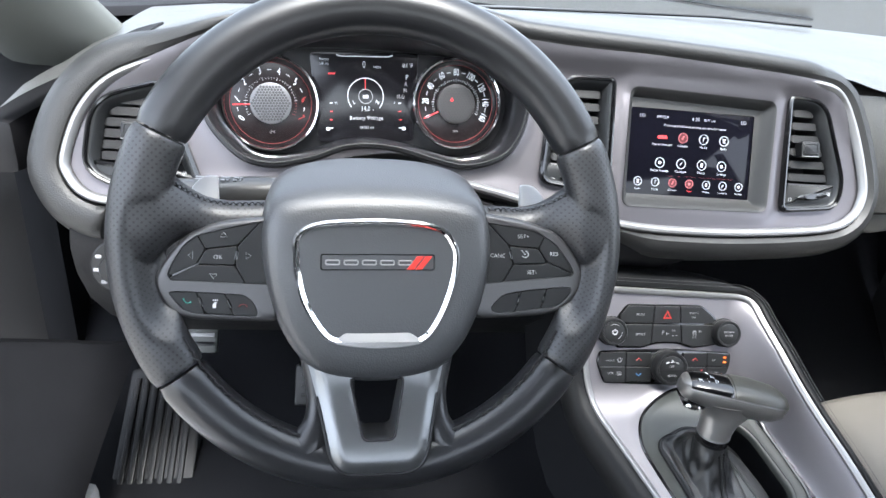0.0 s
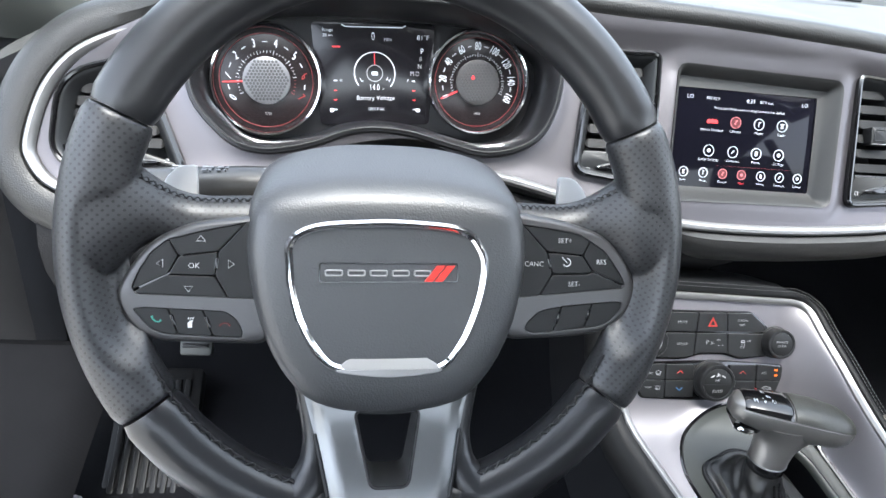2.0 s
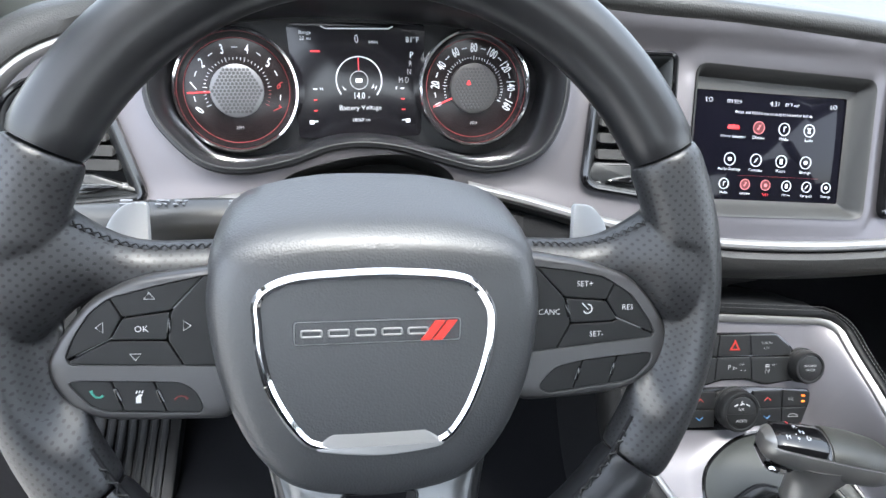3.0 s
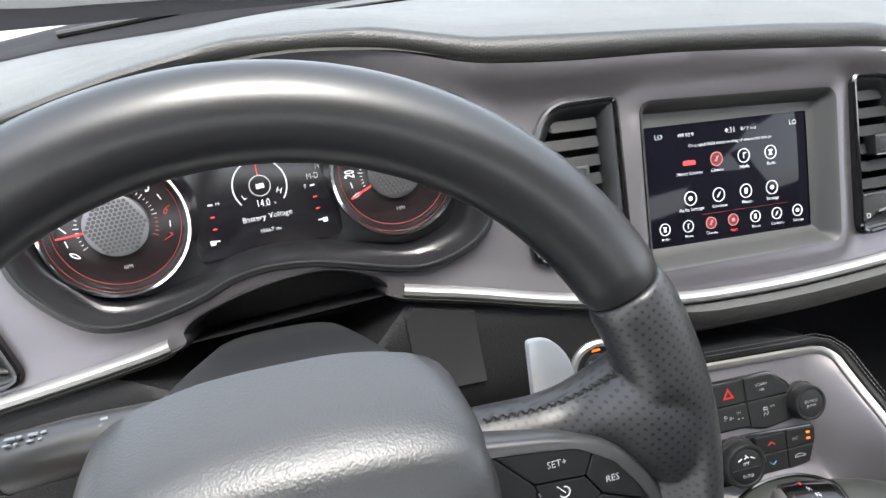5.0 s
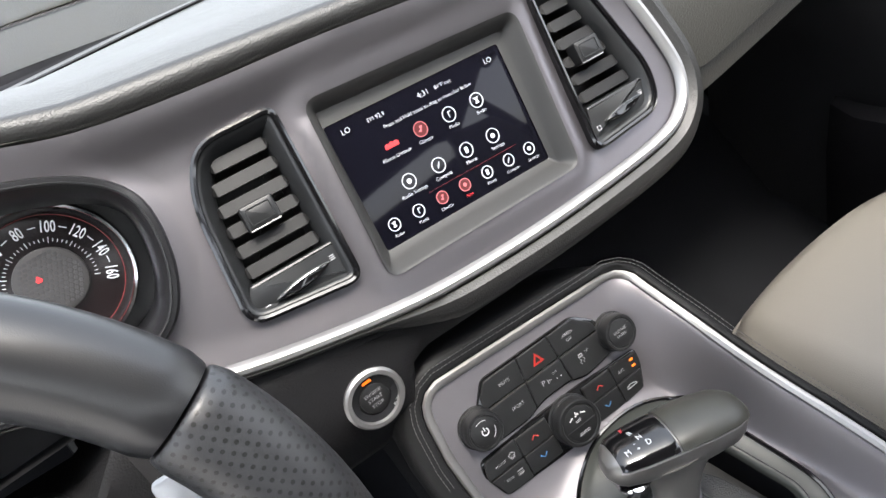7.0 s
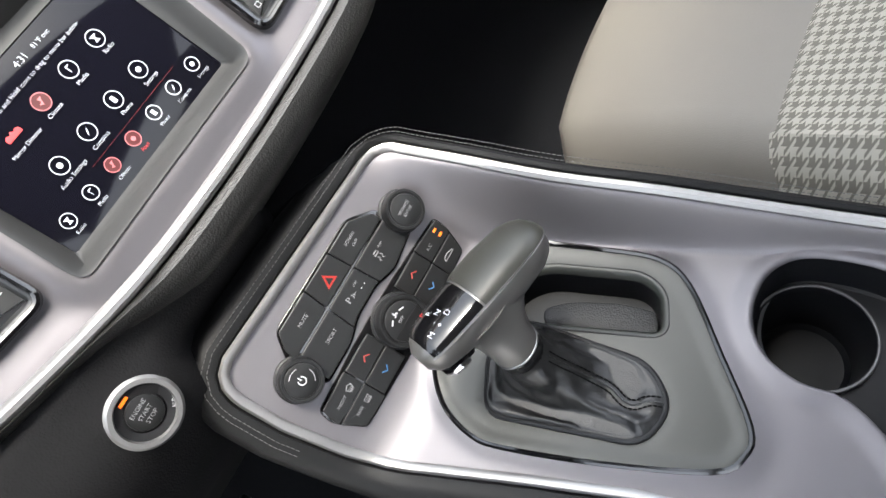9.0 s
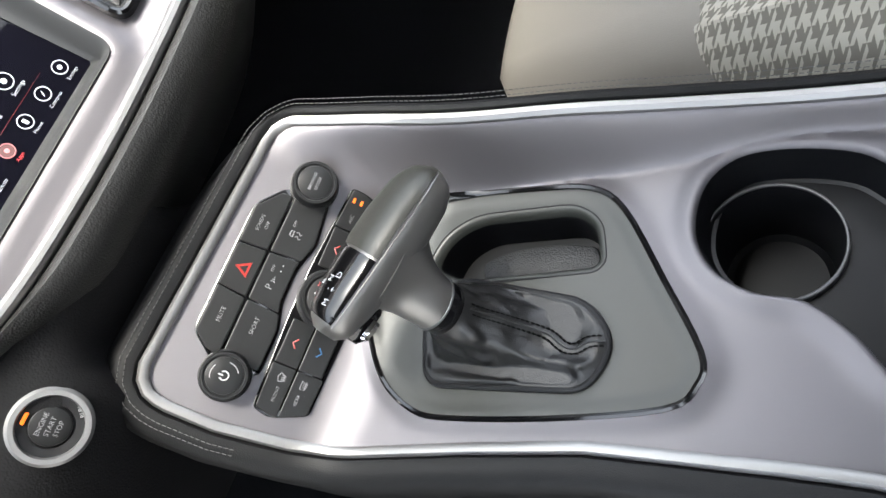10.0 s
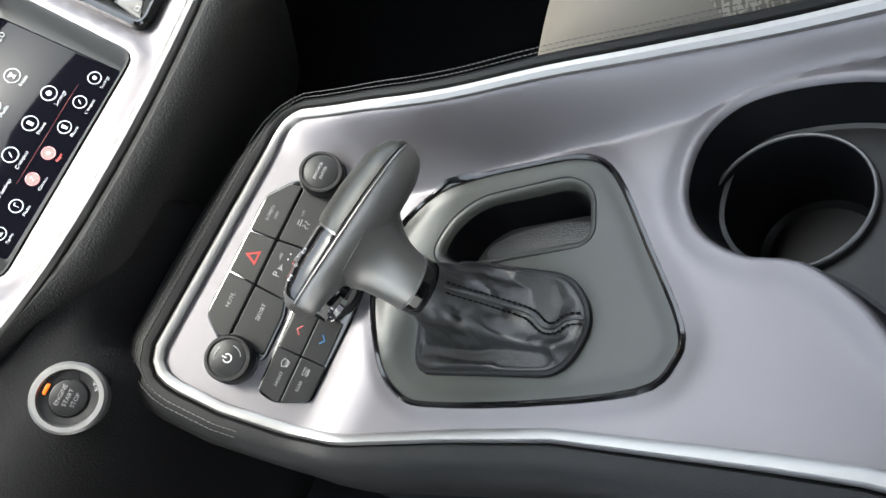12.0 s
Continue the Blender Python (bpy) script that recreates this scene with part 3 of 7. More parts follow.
for x in np.linspace(0.60, 1.35, 26):
    zl = 0.862 + 0.21 * max(0, x - 0.726)
    back = 0.02 + 0.28 * max(0, x - 0.85) ** 2
    rows.append([(x, y + back, z) for y, z in ((0.815, 1.062), (0.792, 1.052), (0.78, 1.02), (0.777, zl + 0.06), (0.78, zl + 0.038), (0.787, zl + 0.034), (0.80, zl + 0.034))])
    low.append([(x, y + back, z) for y, z in ((0.80, zl + 0.033), (0.790, zl + 0.031), (0.788, zl + 0.02), (0.791, zl + 0.004), (0.797, zl), (0.88, zl - 0.012))])
loft(bm, rows, closed=False)
part("passenger_face", bm, DASH_LIT, dashboard, "passenger side dash face in the lightened dash colour")
bm = bmesh.new()
loft(bm, low, closed=False)
part("lower_strip", bm, DASH_LIT, dashboard, "strip under the passenger side face in the lightened dash colour")
bm = bmesh.new()
PANEL_TOP = [(-0.30, 0.903), (-0.255, 0.896), (-0.19, 0.902), (-0.11, 0.911), (-0.06, 0.888), (0.06, 0.888), (0.105, 0.929), (0.15, 0.920), (0.224, 0.904), (0.314, 0.89), (0.39, 0.886), (0.6, 0.89)]
rows = []
for x in np.linspace(-0.30, 0.52, 84):
    back = 0.3 * smoothstep(0.40, 0.52, x)
    zt = interp(x, PANEL_TOP)
    yt = 0.744 + (zt - 0.93) * 0.47
    tuck = 0.05 * smoothstep(0.28, 0.315, x)
    rows.append([(x, y + back + tuck * smoothstep(0.868, 0.815, z), z) for y, z in ((0.80, zt + 0.004), (yt + 0.006, zt - 0.002), (yt + 0.0005, zt - 0.008), (0.5 * yt + 0.365, 0.5 * zt + 0.436), (0.727, 0.868), (0.722, 0.85), (0.727, 0.82), (0.75, 0.775), (0.80, 0.72), (0.92, 0.62), (1.2, 0.5))])
loft(bm, rows, closed=False)
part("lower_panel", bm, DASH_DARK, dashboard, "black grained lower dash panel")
bm = bmesh.new()
loops = []
for x in (0.098, 0.106, 0.12, 0.135, 0.150, 0.152):
    zt = interp(x, PANEL_TOP) - 0.003
    yt = 0.744 + (zt - 0.93) * 0.47
    sec = [(yt + 0.012, zt), (yt - 0.001, zt - 0.003), (0.5 * yt + 0.3635, 0.5 * zt + 0.434), (0.7245, 0.868), (0.7198, 0.857), (0.7225, 0.8545), (0.735, 0.866), (yt + 0.01, zt - 0.01)]
    loops.append([(x + 0.005 * (0.92 - z) / 0.06, y, z) for y, z in sec])
loft(bm, loops, (True, True))
part("knee_cover", bm, SHROUD, dashboard, "smooth black knee cover")

# cowl and windscreen
COWL_TOP = [(-0.6, 0.985), (-0.32, 1.03), (-0.17, 1.05), (-0.03, 1.072), (0.13, 1.077), (0.34, 1.08), (0.9, 1.085), (1.35, 1.07)]
bm = bmesh.new()
rows = []
for x in np.linspace(-0.6, 1.35, 30):
    b = 0.05 * (1 - ((x - 0.38) / 1.0) ** 2)
    up, top = interp(x, DASH_END), interp(x, COWL_TOP)
    rows.append([(x, 1.38 + b, up - 0.012), (x, 1.40 + b, up + 0.002), (x, 1.43 + b, up + 0.001), (x, 1.50, 0.5 * (up + top)), (x, 1.56, top - 0.004), (x, 1.60, top), (x, 1.66, top), (x, 1.70, top - 0.02), (x, 1.74, top - 0.12)])
loft(bm, rows, closed=False)
cowl = part("cowl", bm, COWL)
tagged(cowl, "black plastic cowl under the windscreen", "cowl", kind="structure")
wiper = thing("wiper", pose(0, 0, 0), "black windscreen wiper resting on the cowl", "wiper")
part("wiper_arm", tube([(x, 1.545, interp(x, COWL_TOP) + 0.002) for x in (0.62, 0.4, 0.2, 0.05, -0.08)], 0.007, 8, squash=0.6), BLACK, wiper)
part("wiper_blade", tube([(x, 1.515, 0.45 * interp(x, DASH_END) + 0.55 * interp(x, COWL_TOP) + 0.006) for x in (0.5, 0.3, 0.1, -0.05, -0.2, -0.3)], 0.006, 8), BLACK, wiper)
bm = bmesh.new()
rows = [[(0.38 + sx * w * (1 - 0.12 * f), 1.47 - 1.12 * f - 0.10 * sx * sx * (1 - f), 1.06 + 0.36 * f) for sx, w in ((s, 0.93) for s in np.linspace(-1, 1, 17))] for f in np.linspace(0, 1, 8)]
loft(bm, rows, closed=False)
pane = part("windscreen", bm, GLASS)
pane.visible_shadow = False
tagged(pane, "clear windscreen glass above the dashboard", "windscreen", kind="structure")

# ---- instrument cluster ----
CL = pose(0.0064, 0.8173, 0.9897, 90 - 15.6) @ pose(0, 0, 0, 0, 3.25, 3.4)
cluster = thing("instrument_cluster", CL, "instrument cluster with two chrome-ringed dials and a lit display", "instrument cluster")
bm = bmesh.new()
INV = CL.inverted() @ TRIM
def hood_rise(x, y):
    return rise(x, y) * (1 - smoothstep(0.0, 0.045, near(x, y, trim_outline)))


hl = [[INV @ Vector((x, y, h + hood_rise(x, y))) for x, y in grow(cluster_hole, d)] for d, h in ((0.0034, -0.004), (0.0030, 0.003), (0.0018, 0.0056), (-0.001, 0.0062), (-0.005, 0.002), (-0.012, -0.02))]
back = [[(p[0], p[1], 0.006) for p in hl[-1]], [(p[0], p[1], 0.0) for p in hl[-1]]]
loft(bm, hl + back, (False, True))
part("housing", bm, HOOD, cluster, "black hood")
bm = bmesh.new()
loft(bm, [[INV @ Vector((x, y, h + hood_rise(x, y))) for x, y in grow(cluster_hole, d)] for d, h in ((-0.0010, 0.0064), (-0.0014, 0.0074), (-0.0022, 0.0073), (-0.0028, 0.0052))])
part("hood_ring", bm, VENT_WALL, cluster, "thin dark ring round the hood")

# ---- touchscreen ----
SC = pose(0.4002, 0.7817, 0.9725, 68.0) @ pose(0, 0, 0, 0, 0.26, -0.87)
touchscreen = thing("touchscreen", SC, "touchscreen showing rows of app icons in a dark surround", "touchscreen")
INV = SC.inverted() @ TRIM
inner = rp([(-0.0803, 0.0515), (0.0803, 0.0515), (0.0803, -0.0515), (-0.0803, -0.0515)], 0.003, 6)
bm = bmesh.new()
loft(bm, [[INV @ Vector((x, y, 0.001)) for x, y in screen_hole], [INV @ Vector((x, y, -0.001)) for x, y in grow(screen_hole, -0.003)], [INV @ Vector((x, y, -0.014)) for x, y in grow(screen_hole, -0.009)], flat(inner, 0.001)])
part("surround", bm, SURROUND, touchscreen, "dark grey surround")
part("display", slab(rp([(-0.084, 0.053), (0.084, 0.053), (0.084, -0.053), (-0.084, -0.053)], 0.003), -0.006, 0.0, 0.0004), SCREEN, touchscreen, "glossy black glass display").scale = (0.966, 0.997, 1)

# ---- steering wheel ----
WH = pose(0.014, 0.518, 0.967, 90 - 22, 0, 2.5)
wheel = thing("steering_wheel", WH, "black leather steering wheel with silver lower spoke and chrome shield", "steering wheel")
RIM = 0.1765


def rim_section(a0, a1, rad, mat=None, name="rim_grip", label=""):
    """A length of the rim; a grip is flattened on its inner side, where the bezel sits. With no material the mesh itself is returned."""
    bm = bmesh.new()
    n, m = max(6, int(abs(a1 - a0) / 2)), 32
    loops = []
    for i in range(n + 1):
        f = i / n
        a = radians(a0 + (a1 - a0) * f)
        end = min(f, 1 - f) * abs(radians(a1 - a0)) * RIM
        r = rad - 0.0016 * math.exp(-end / 0.0016)
        c = Vector((RIM * math.cos(a), RIM * math.sin(a), 0))
        o = c.normalized()
        deg = math.degrees(a)
        up = (deg if deg < 90 else 180 - deg) if name == "rim_grip" else 90
        dip = 1.3 * smoothstep(-27, -15, up) * (1 - smoothstep(0, 12, up))
        row = []
        for k in range(m):
            t = 2 * math.pi * k / m
            z = r * 0.94 * math.sin(t)
            if z > 0:
                z *= 1 - dip * smoothstep(0.35, -0.8, math.cos(t))
            row.append(c + o * (r * math.cos(t)) + Vector((0, 0, z)))
        loops.append(row)
    loft(bm, loops, (True, True))
    return part(name, bm, mat, wheel, label) if mat else bm


core = [(RIM * math.cos(radians(a)), RIM * math.sin(radians(a)), 0) for a in range(0, 360, 5)]
part("rim_core", tube(core, 0.0040, 14, closed=True), BLACK, wheel, "black core under the leather")
rim_section(27, 154, 0.0195, SMOOTH_LEATHER, "rim_top", "smooth black leather upper rim")
rim_section(214.4, 325.6, 0.0195, SMOOTH_LEATHER, "rim_bottom", "smooth black leather lower rim")

hub_o = curve([(-0.0795, 0.029), (-0.043, 0.0365), (0, 0.0380), (0.042, 0.0365), (0.077, 0.029), (0.0875, 0.010), (0.0875, -0.02), (0.080, -0.055), (0.0645, -0.085), (0.042, -0.104), (0, -0.110), (-0.042, -0.104), (-0.0645, -0.085), (-0.080, -0.055), (-0.0885, -0.02), (-0.0895, 0.010)], 4)


def hub_loop(k, f, z):
    """The pad's outline scaled by f round its middle, its upper half stretched by k."""
    out = []
    for x, y in hub_o:
        yy = y * (k if y > 0 else 1)
        out.append((x * f, -0.032 + (yy + 0.032) * f, z))
    return out


bm = bmesh.new()
loft(bm, [hub_loop(1.60, 0.975, -0.053), hub_loop(1.72, 0.996, -0.0465), hub_loop(1.75, 1.0, -0.043), hub_loop(1.58, 1.008, -0.031), hub_loop(1.40, 1.010, -0.019), hub_loop(1.27, 1.006, -0.0105), hub_loop(1.19, 0.998, -0.0045), hub_loop(1.11, 0.982, 0.001), hub_loop(1.04, 0.955, 0.0055), hub_loop(1.0, 0.915, 0.0086), hub_loop(0.98, 0.85, 0.0108), hub_loop(0.97, 0.7, 0.0122), hub_loop(0.97, 0.4, 0.0128)], (True, True))
part("airbag_cover", bm, HUB, wheel, "grained dark grey airbag cover")
shield = curve([(-0.0625, 0.004), (-0.048, 0.0128), (-0.02, 0.0156), (0.008, 0.016), (0.042, 0.0125), (0.0545, 0.001), (0.0578, -0.013), (0.0535, -0.037), (0.043, -0.062), (0.029, -0.0755), (-0.0016, -0.078), (-0.031, -0.0748), (-0.0435, -0.067), (-0.0565, -0.045), (-0.0618, -0.0246), (-0.063, -0.0111)], 5)
part("shield_ring", ring(grow(shield, 0.0022), grow(shield, -0.0026), 0.008, 0.0148, bevel=0.0018), CHROME, wheel, "chrome shield outline")

BEZEL = {
    -1: [(-78, 20), (-88.4, 17.5), (-110, 14.8), (-124.7, 12), (-143.8, 2.4), (-157, -14), (-164.5, -27.9), (-162.9, -38.1), (-156.7, -48.5), (-149.9, -55.2), (-138, -59.2), (-110, -60.6), (-76, -61.7)],
    1: [(76, 24.5), (85, 23.3), (115.9, 18.2), (142.8, 10.1), (157.5, -3.9), (166.5, -20), (167.5, -29.7), (162.5, -42.7), (148.7, -54.6), (138, -57.5), (124.3, -59.2), (100, -60.2), (76, -60.8)],
}
BUTTON_AREA = {
    -1: [(-78, 15.5), (-89.1, 14.5), (-112, 9.6), (-134.4, 3.7), (-143.9, -3.9), (-151.2, -15.3), (-155.6, -25.5), (-153.3, -29.9), (-87.6, -33), (-78, -33.3)],
    1: [(78, 17.3), (85.3, 16.5), (106, 14), (125.1, 10.7), (143.4, -0.4), (154.8, -15.3), (159.1, -23.2), (157, -26.4), (85.2, -32.3), (78, -33)],
}
LOWER_AREA = {
    -1: [(-154.7, -38.3), (-149.4, -37.3), (-101.3, -40.2), (-93.9, -45.9), (-90.9, -54.7), (-92.8, -57.7), (-138, -54.4), (-145, -51.4), (-153.6, -40.9)],
    1: [(89, -54.1), (89.5, -49.9), (98.5, -40.9), (115.8, -37.6), (153, -34.6), (157.6, -35.3), (157.2, -41.1), (147.8, -50.3), (140.4, -52.3), (94.9, -56.8)],
}


LIFT = 0.0028


def mm(pts):
    """Points in millimetres as an outline that runs the same way round for both sides."""
    o = [(x / 1000, y / 1000) for x, y in pts]
    return o if area(o) > 0 else o[::-1]


for s in (-1, 1):
    o = rp(mm(BEZEL[s]), 0.008, 4)
    cuts = [rp(mm(BUTTON_AREA[s]), 0.0035, 4), rp(mm(LOWER_AREA[s]), 0.004, 4)]
    bm = bmesh.new()
    flank = [(0.0008, -0.036), (0.0008, -0.010), (0.0, -0.0055), (-0.0014, -0.0030), (-0.003, -0.0022)]
    loft(bm, [flat(grow(o, d), z) for d, z in flank])
    sheet(grow(o, -0.003), cuts, 1.0, lambda x, y: (x, y, -0.0022), bm)
    for c in cuts:
        loft(bm, [flat(c, -0.0022), flat(grow(c, -0.0004), -0.0028), flat(grow(c, -0.0005), -0.009)])
    bmesh.ops.remove_doubles(bm, verts=bm.verts, dist=1e-6)
    part("spoke_bezel", bm, SPOKE_TRIM, wheel, "dark satin spoke bezel").location.z = LIFT
    bm = rim_section(154.4, 214, 0.0202) if s < 0 else rim_section(-34, 26.6, 0.0202)
    loft(bm, [[(s * x, v + rv * math.cos(t), zc + rz * math.sin(t)) for t in (2 * math.pi * k / 28 for k in range(28))] for x, v, rv, zc, rz in ((0.068, 0.0125, 0.0185, -0.025, 0.0168), (0.09, 0.0122, 0.018, -0.025, 0.0168), (0.115, 0.012, 0.0175, -0.0242, 0.0168), (0.125, 0.0135, 0.0172, -0.0232, 0.0168), (0.133, 0.0160, 0.0170, -0.0212, 0.0169), (0.140, 0.0190, 0.0180, -0.0180, 0.0171), (0.146, 0.0210, 0.0205, -0.0140, 0.0174), (0.152, 0.0220, 0.0250, -0.0100, 0.0177), (0.158, 0.0220, 0.0310, -0.0062, 0.0180), (0.164, 0.0215, 0.0370, -0.0035, 0.0180), (0.170, 0.021, 0.0410, -0.0020, 0.0180), (0.176, 0.020, 0.043, -0.001, 0.0180))], (True, True))
    grip = part("rim_grip", bm, PERFORATED, wheel, "perforated leather grip with its spoke")
    weld = grip.modifiers.new("weld", "REMESH")
    weld.mode, weld.voxel_size, weld.use_smooth_shade = "VOXEL", 0.0012, True
    ease = grip.modifiers.new("ease", "SMOOTH")
    ease.factor, ease.iterations = 0.5, 14

low_o = rp([(-0.055, -0.090), (-0.0425, -0.137), (-0.034, -0.1765), (0.0345, -0.1765), (0.0425, -0.137), (0.052, -0.090)], [0.002, 0.03, 0.018, 0.018, 0.03, 0.002], 8)
slot = rp([(-0.0225, -0.104), (0.0195, -0.104), (0.0115, -0.1495), (-0.0125, -0.1495)], 0.005)
bm = pierced(low_o, [slot], -0.02, 0.006, 0.0035)
for v in bm.verts:
    if v.co.z > 0:
        v.co.z += 0.0170 * smoothstep(-0.098, -0.172, v.co.y) - 0.0042 * (1 - smoothstep(0.0, 0.010, near(v.co.x, v.co.y, low_o)))
part("lower_spoke", bm, SPOKE_SILVER, wheel, "satin silver lower spoke")
low_edge = [(x, y, 0.0022 + 0.0170 * smoothstep(-0.098, -0.172, y)) for x, y in low_o if y < -0.092]
part("spoke_piping", tube(low_edge, 0.0012, 8), BLACK, wheel, "black piping round the lower spoke")
slot_edge = [(x, y, 0.0060 + 0.0170 * smoothstep(-0.098, -0.172, y)) for x, y in slot]
part("slot_edge", tube(slot_edge, 0.0010, 6, closed=True), BLACK, wheel, "black edge of the spoke slot")
for s in (-1, 1):
    flank = [(s * u, v, z) for u, v, z in ((0.0535, -0.088, -0.008), (0.0500, -0.104, -0.006), (0.0470, -0.122, -0.004), (0.0470, -0.138, -0.002), (0.0500, -0.151, 0.0), (0.0570, -0.161, 0.0), (0.068, -0.163, 0.0))]
    part("spoke_flank", tube(curve(flank, 4, closed=False), [float(q) for q in np.interp(np.linspace(0, 6, 25), range(7), [0.0075, 0.0075, 0.008, 0.0100, 0.0140, 0.0175, 0.0185])], 16), SMOOTH_LEATHER, wheel, "leather flank of the lower spoke")

for s in (1, -1):
    o = rp([(s * x, y) for x, y in [(0.125, -0.03), (0.127, 0.0490), (0.139, 0.0485), (0.1485, 0.038), (0.1535, 0.018), (0.155, -0.03)]], [0.002, 0.003, 0.008, 0.012, 0.012, 0.002])
    part("shift_paddle", slab(o, -0.054, -0.049, 0.0015), PADDLE, wheel, "silver gear paddle")

# ---- steering column ----
column = thing("steering_column", WH, "black steering column shroud with a wiper and lamp stalk", "steering column")
bm = bmesh.new()
loops = []
for w, top, z in ((0.074, 0.054, -0.044), (0.078, 0.0600, -0.049), (0.075, 0.0595, -0.09), (0.067, 0.057, -0.14), (0.058, 0.053, -0.192), (0.056, 0.051, -0.197), (0.053, 0.044, -0.2), (0.050, 0.030, -0.203), (0.050, 0.028, -0.32)):
    loops.append(flat(curve([(-0.78 * w, 0.84 * top), (0, top), (0.78 * w, 0.84 * top), (w, 0.0), (0.75 * w, -0.075), (0, -0.09), (-0.75 * w, -0.075), (-w, 0.0)], 5), z))
loft(bm, loops, (True, True))
part("shroud", bm, SHROUD, column, "matt black shroud")

# ---- centre console ----
FL = pose(0.395, 0.725, 0.778, 90 - 24.7)
T_DIR, F_DIR = np.array((-0.9496, -0.3134)), np.array((0.4179, 0.9085))
CORNER = np.array((0.6793, 0.679))
RF = 0.03


def profile(s):
    """Height line of the console: up the control face for s > 0, back along the tray for s < 0."""
    if s > RF:
        return CORNER + F_DIR * s
    if s < -RF:
        return CORNER + T_DIR * -s
    t = (s + RF) / (2 * RF)
    return (CORNER + T_DIR * RF) * (1 - t) ** 2 + CORNER * 2 * t * (1 - t) + (CORNER + F_DIR * RF) * t * t


RIM_LINE = curve([(-0.6, 0.655, 0.11, 0.50), (-0.294, 0.598, 0.40, 0.607), (-0.199, 0.575, 0.49, 0.652), (-0.136, 0.557, 0.55, 0.688), (-0.073, 0.540, 0.61, 0.719), (-0.03, 0.530, 0.647, 0.741), (0.0, 0.523, 0.672, 0.758), (0.04, 0.517, 0.696, 0.772), (0.09, 0.510, 0.716, 0.787), (0.14, 0.503, 0.7378, 0.8062), (0.2, 0.495, 0.76, 0.85)], 8, closed=False)
RIM_S, RIGHT_XS, RIM_Y, RIM_Z = (np.array(c) for c in zip(*RIM_LINE))
RIGHT_X = list(zip(RIM_S, RIGHT_XS))


def console_at(x, s, lift=0.0):
    """The console's surface: flat from the left, swept up to a raised rim on the right."""
    p, q = profile(s - 0.001), profile(s + 0.001)
    t = (q - p) / np.linalg.norm(q - p)
    n = np.array((-t[1], t[0]))
    xr = interp(s, RIGHT_X)
    w = smoothstep(xr - interp(s, [(-0.25, 0.011), (-0.19, 0.019), (-0.05, 0.021), (0.02, 0.036)]), xr - 0.001, x)
    rim = np.array((np.interp(s, RIM_S, RIM_Y), np.interp(s, RIM_S, RIM_Z)))
    c = (p + q) / 2 * (1 - w) + rim * w
    up = n * (1 - w) + np.array((-0.35, 0.94)) * w
    c = c + up * lift
    return Vector((x, c[0], c[1]))


def tray(x, y):
    """Plan place on the tray as (x, s)."""
    return (x, -(0.6793 - y) / 0.9496)


LEFT_X = [(-0.6, 0.41), (-0.45, 0.404), (-0.322, 0.395), (-0.2885, 0.388), (-0.18, 0.362), (-0.1074, 0.336), (-0.014, 0.300), (0.03, 0.291), (0.08, 0.286), (0.139, 0.288)]
left = [(interp(s, LEFT_X), s) for s in np.linspace(-0.56, 0.115, 40)]
right = [(interp(s, RIGHT_X), s) for s in np.linspace(0.105, -0.56, 40)]
corner_l = [(interp(0.125, LEFT_X) + 0.001, 0.123), (0.291, 0.13), (0.297, 0.136), (0.306, 0.139)]
corner_r = [(0.47, 0.133), (0.486, 0.130), (0.497, 0.124), (0.504, 0.115)]
edge = left + corner_l + [(x, 0.139 - 0.006 * (x - 0.306) / 0.164) for x in np.linspace(0.325, 0.455, 8)] + corner_r + right
plate_o = curve([tray(*p) for p in [(0.386, 0.680), (0.358, 0.655), (0.346, 0.624), (0.350, 0.596), (0.371, 0.534), (0.397, 0.474), (0.414, 0.4615), (0.432, 0.464), (0.47, 0.494), (0.513, 0.530), (0.525, 0.555), (0.520, 0.59), (0.506, 0.645), (0.490, 0.675), (0.455, 0.692), (0.415, 0.692)]], 4)
plate_o = grow(plate_o, 0.001)
cup_a, cup_b = (0.5185, 0.4465, 0.0470), (0.478, 0.335, 0.047)
cup_o = curve([tray(*p) for p in [(0.574, 0.445), (0.564, 0.474), (0.54, 0.489), (0.506, 0.487), (0.482, 0.471), (0.4715, 0.446), (0.472, 0.421), (0.459, 0.397), (0.44, 0.375), (0.43, 0.34), (0.438, 0.305), (0.465, 0.286), (0.5, 0.288), (0.527, 0.31), (0.54, 0.35), (0.56, 0.385), (0.574, 0.41)]], 4)
console = thing("centre_console", FLAT, "centre console with satin graphite tray, padded black rim and cup holders", "centre console")


def bell(x, w):
    return math.exp(-(x / w) ** 2)


def tray_lift(x, s):
    dp, dc = near(x, s, plate_o), near(x, s, cup_o)
    lift = 0.004 * math.exp(-(dp / 0.009) ** 2) + 0.004 * math.exp(-(dc / 0.008) ** 2)
    return console_at(x, s, lift)



def ramp(s):
    """Width of the sweep up to the raised rim."""
    return interp(s, [(-0.25, 0.011), (-0.19, 0.019), (-0.05, 0.021), (0.02, 0.036)])


def spread(x, s):
    """Stretches the steep sweep so that it gets a finer mesh."""
    b = interp(s, RIGHT_X) - ramp(s)
    return (x, s) if x < b else (b + 3 * (x - b), s)


def gather(u, s):
    b = interp(s, RIGHT_X) - ramp(s)
    return u if u < b else b + (u - b) / 3


part("tray", sheet([spread(*p) for p in edge], [[spread(*p) for p in plate_o], [spread(*p) for p in cup_o]], 0.0044, lambda u, s: tray_lift(gather(u, s), s)), SATIN, console, "satin graphite console tray")


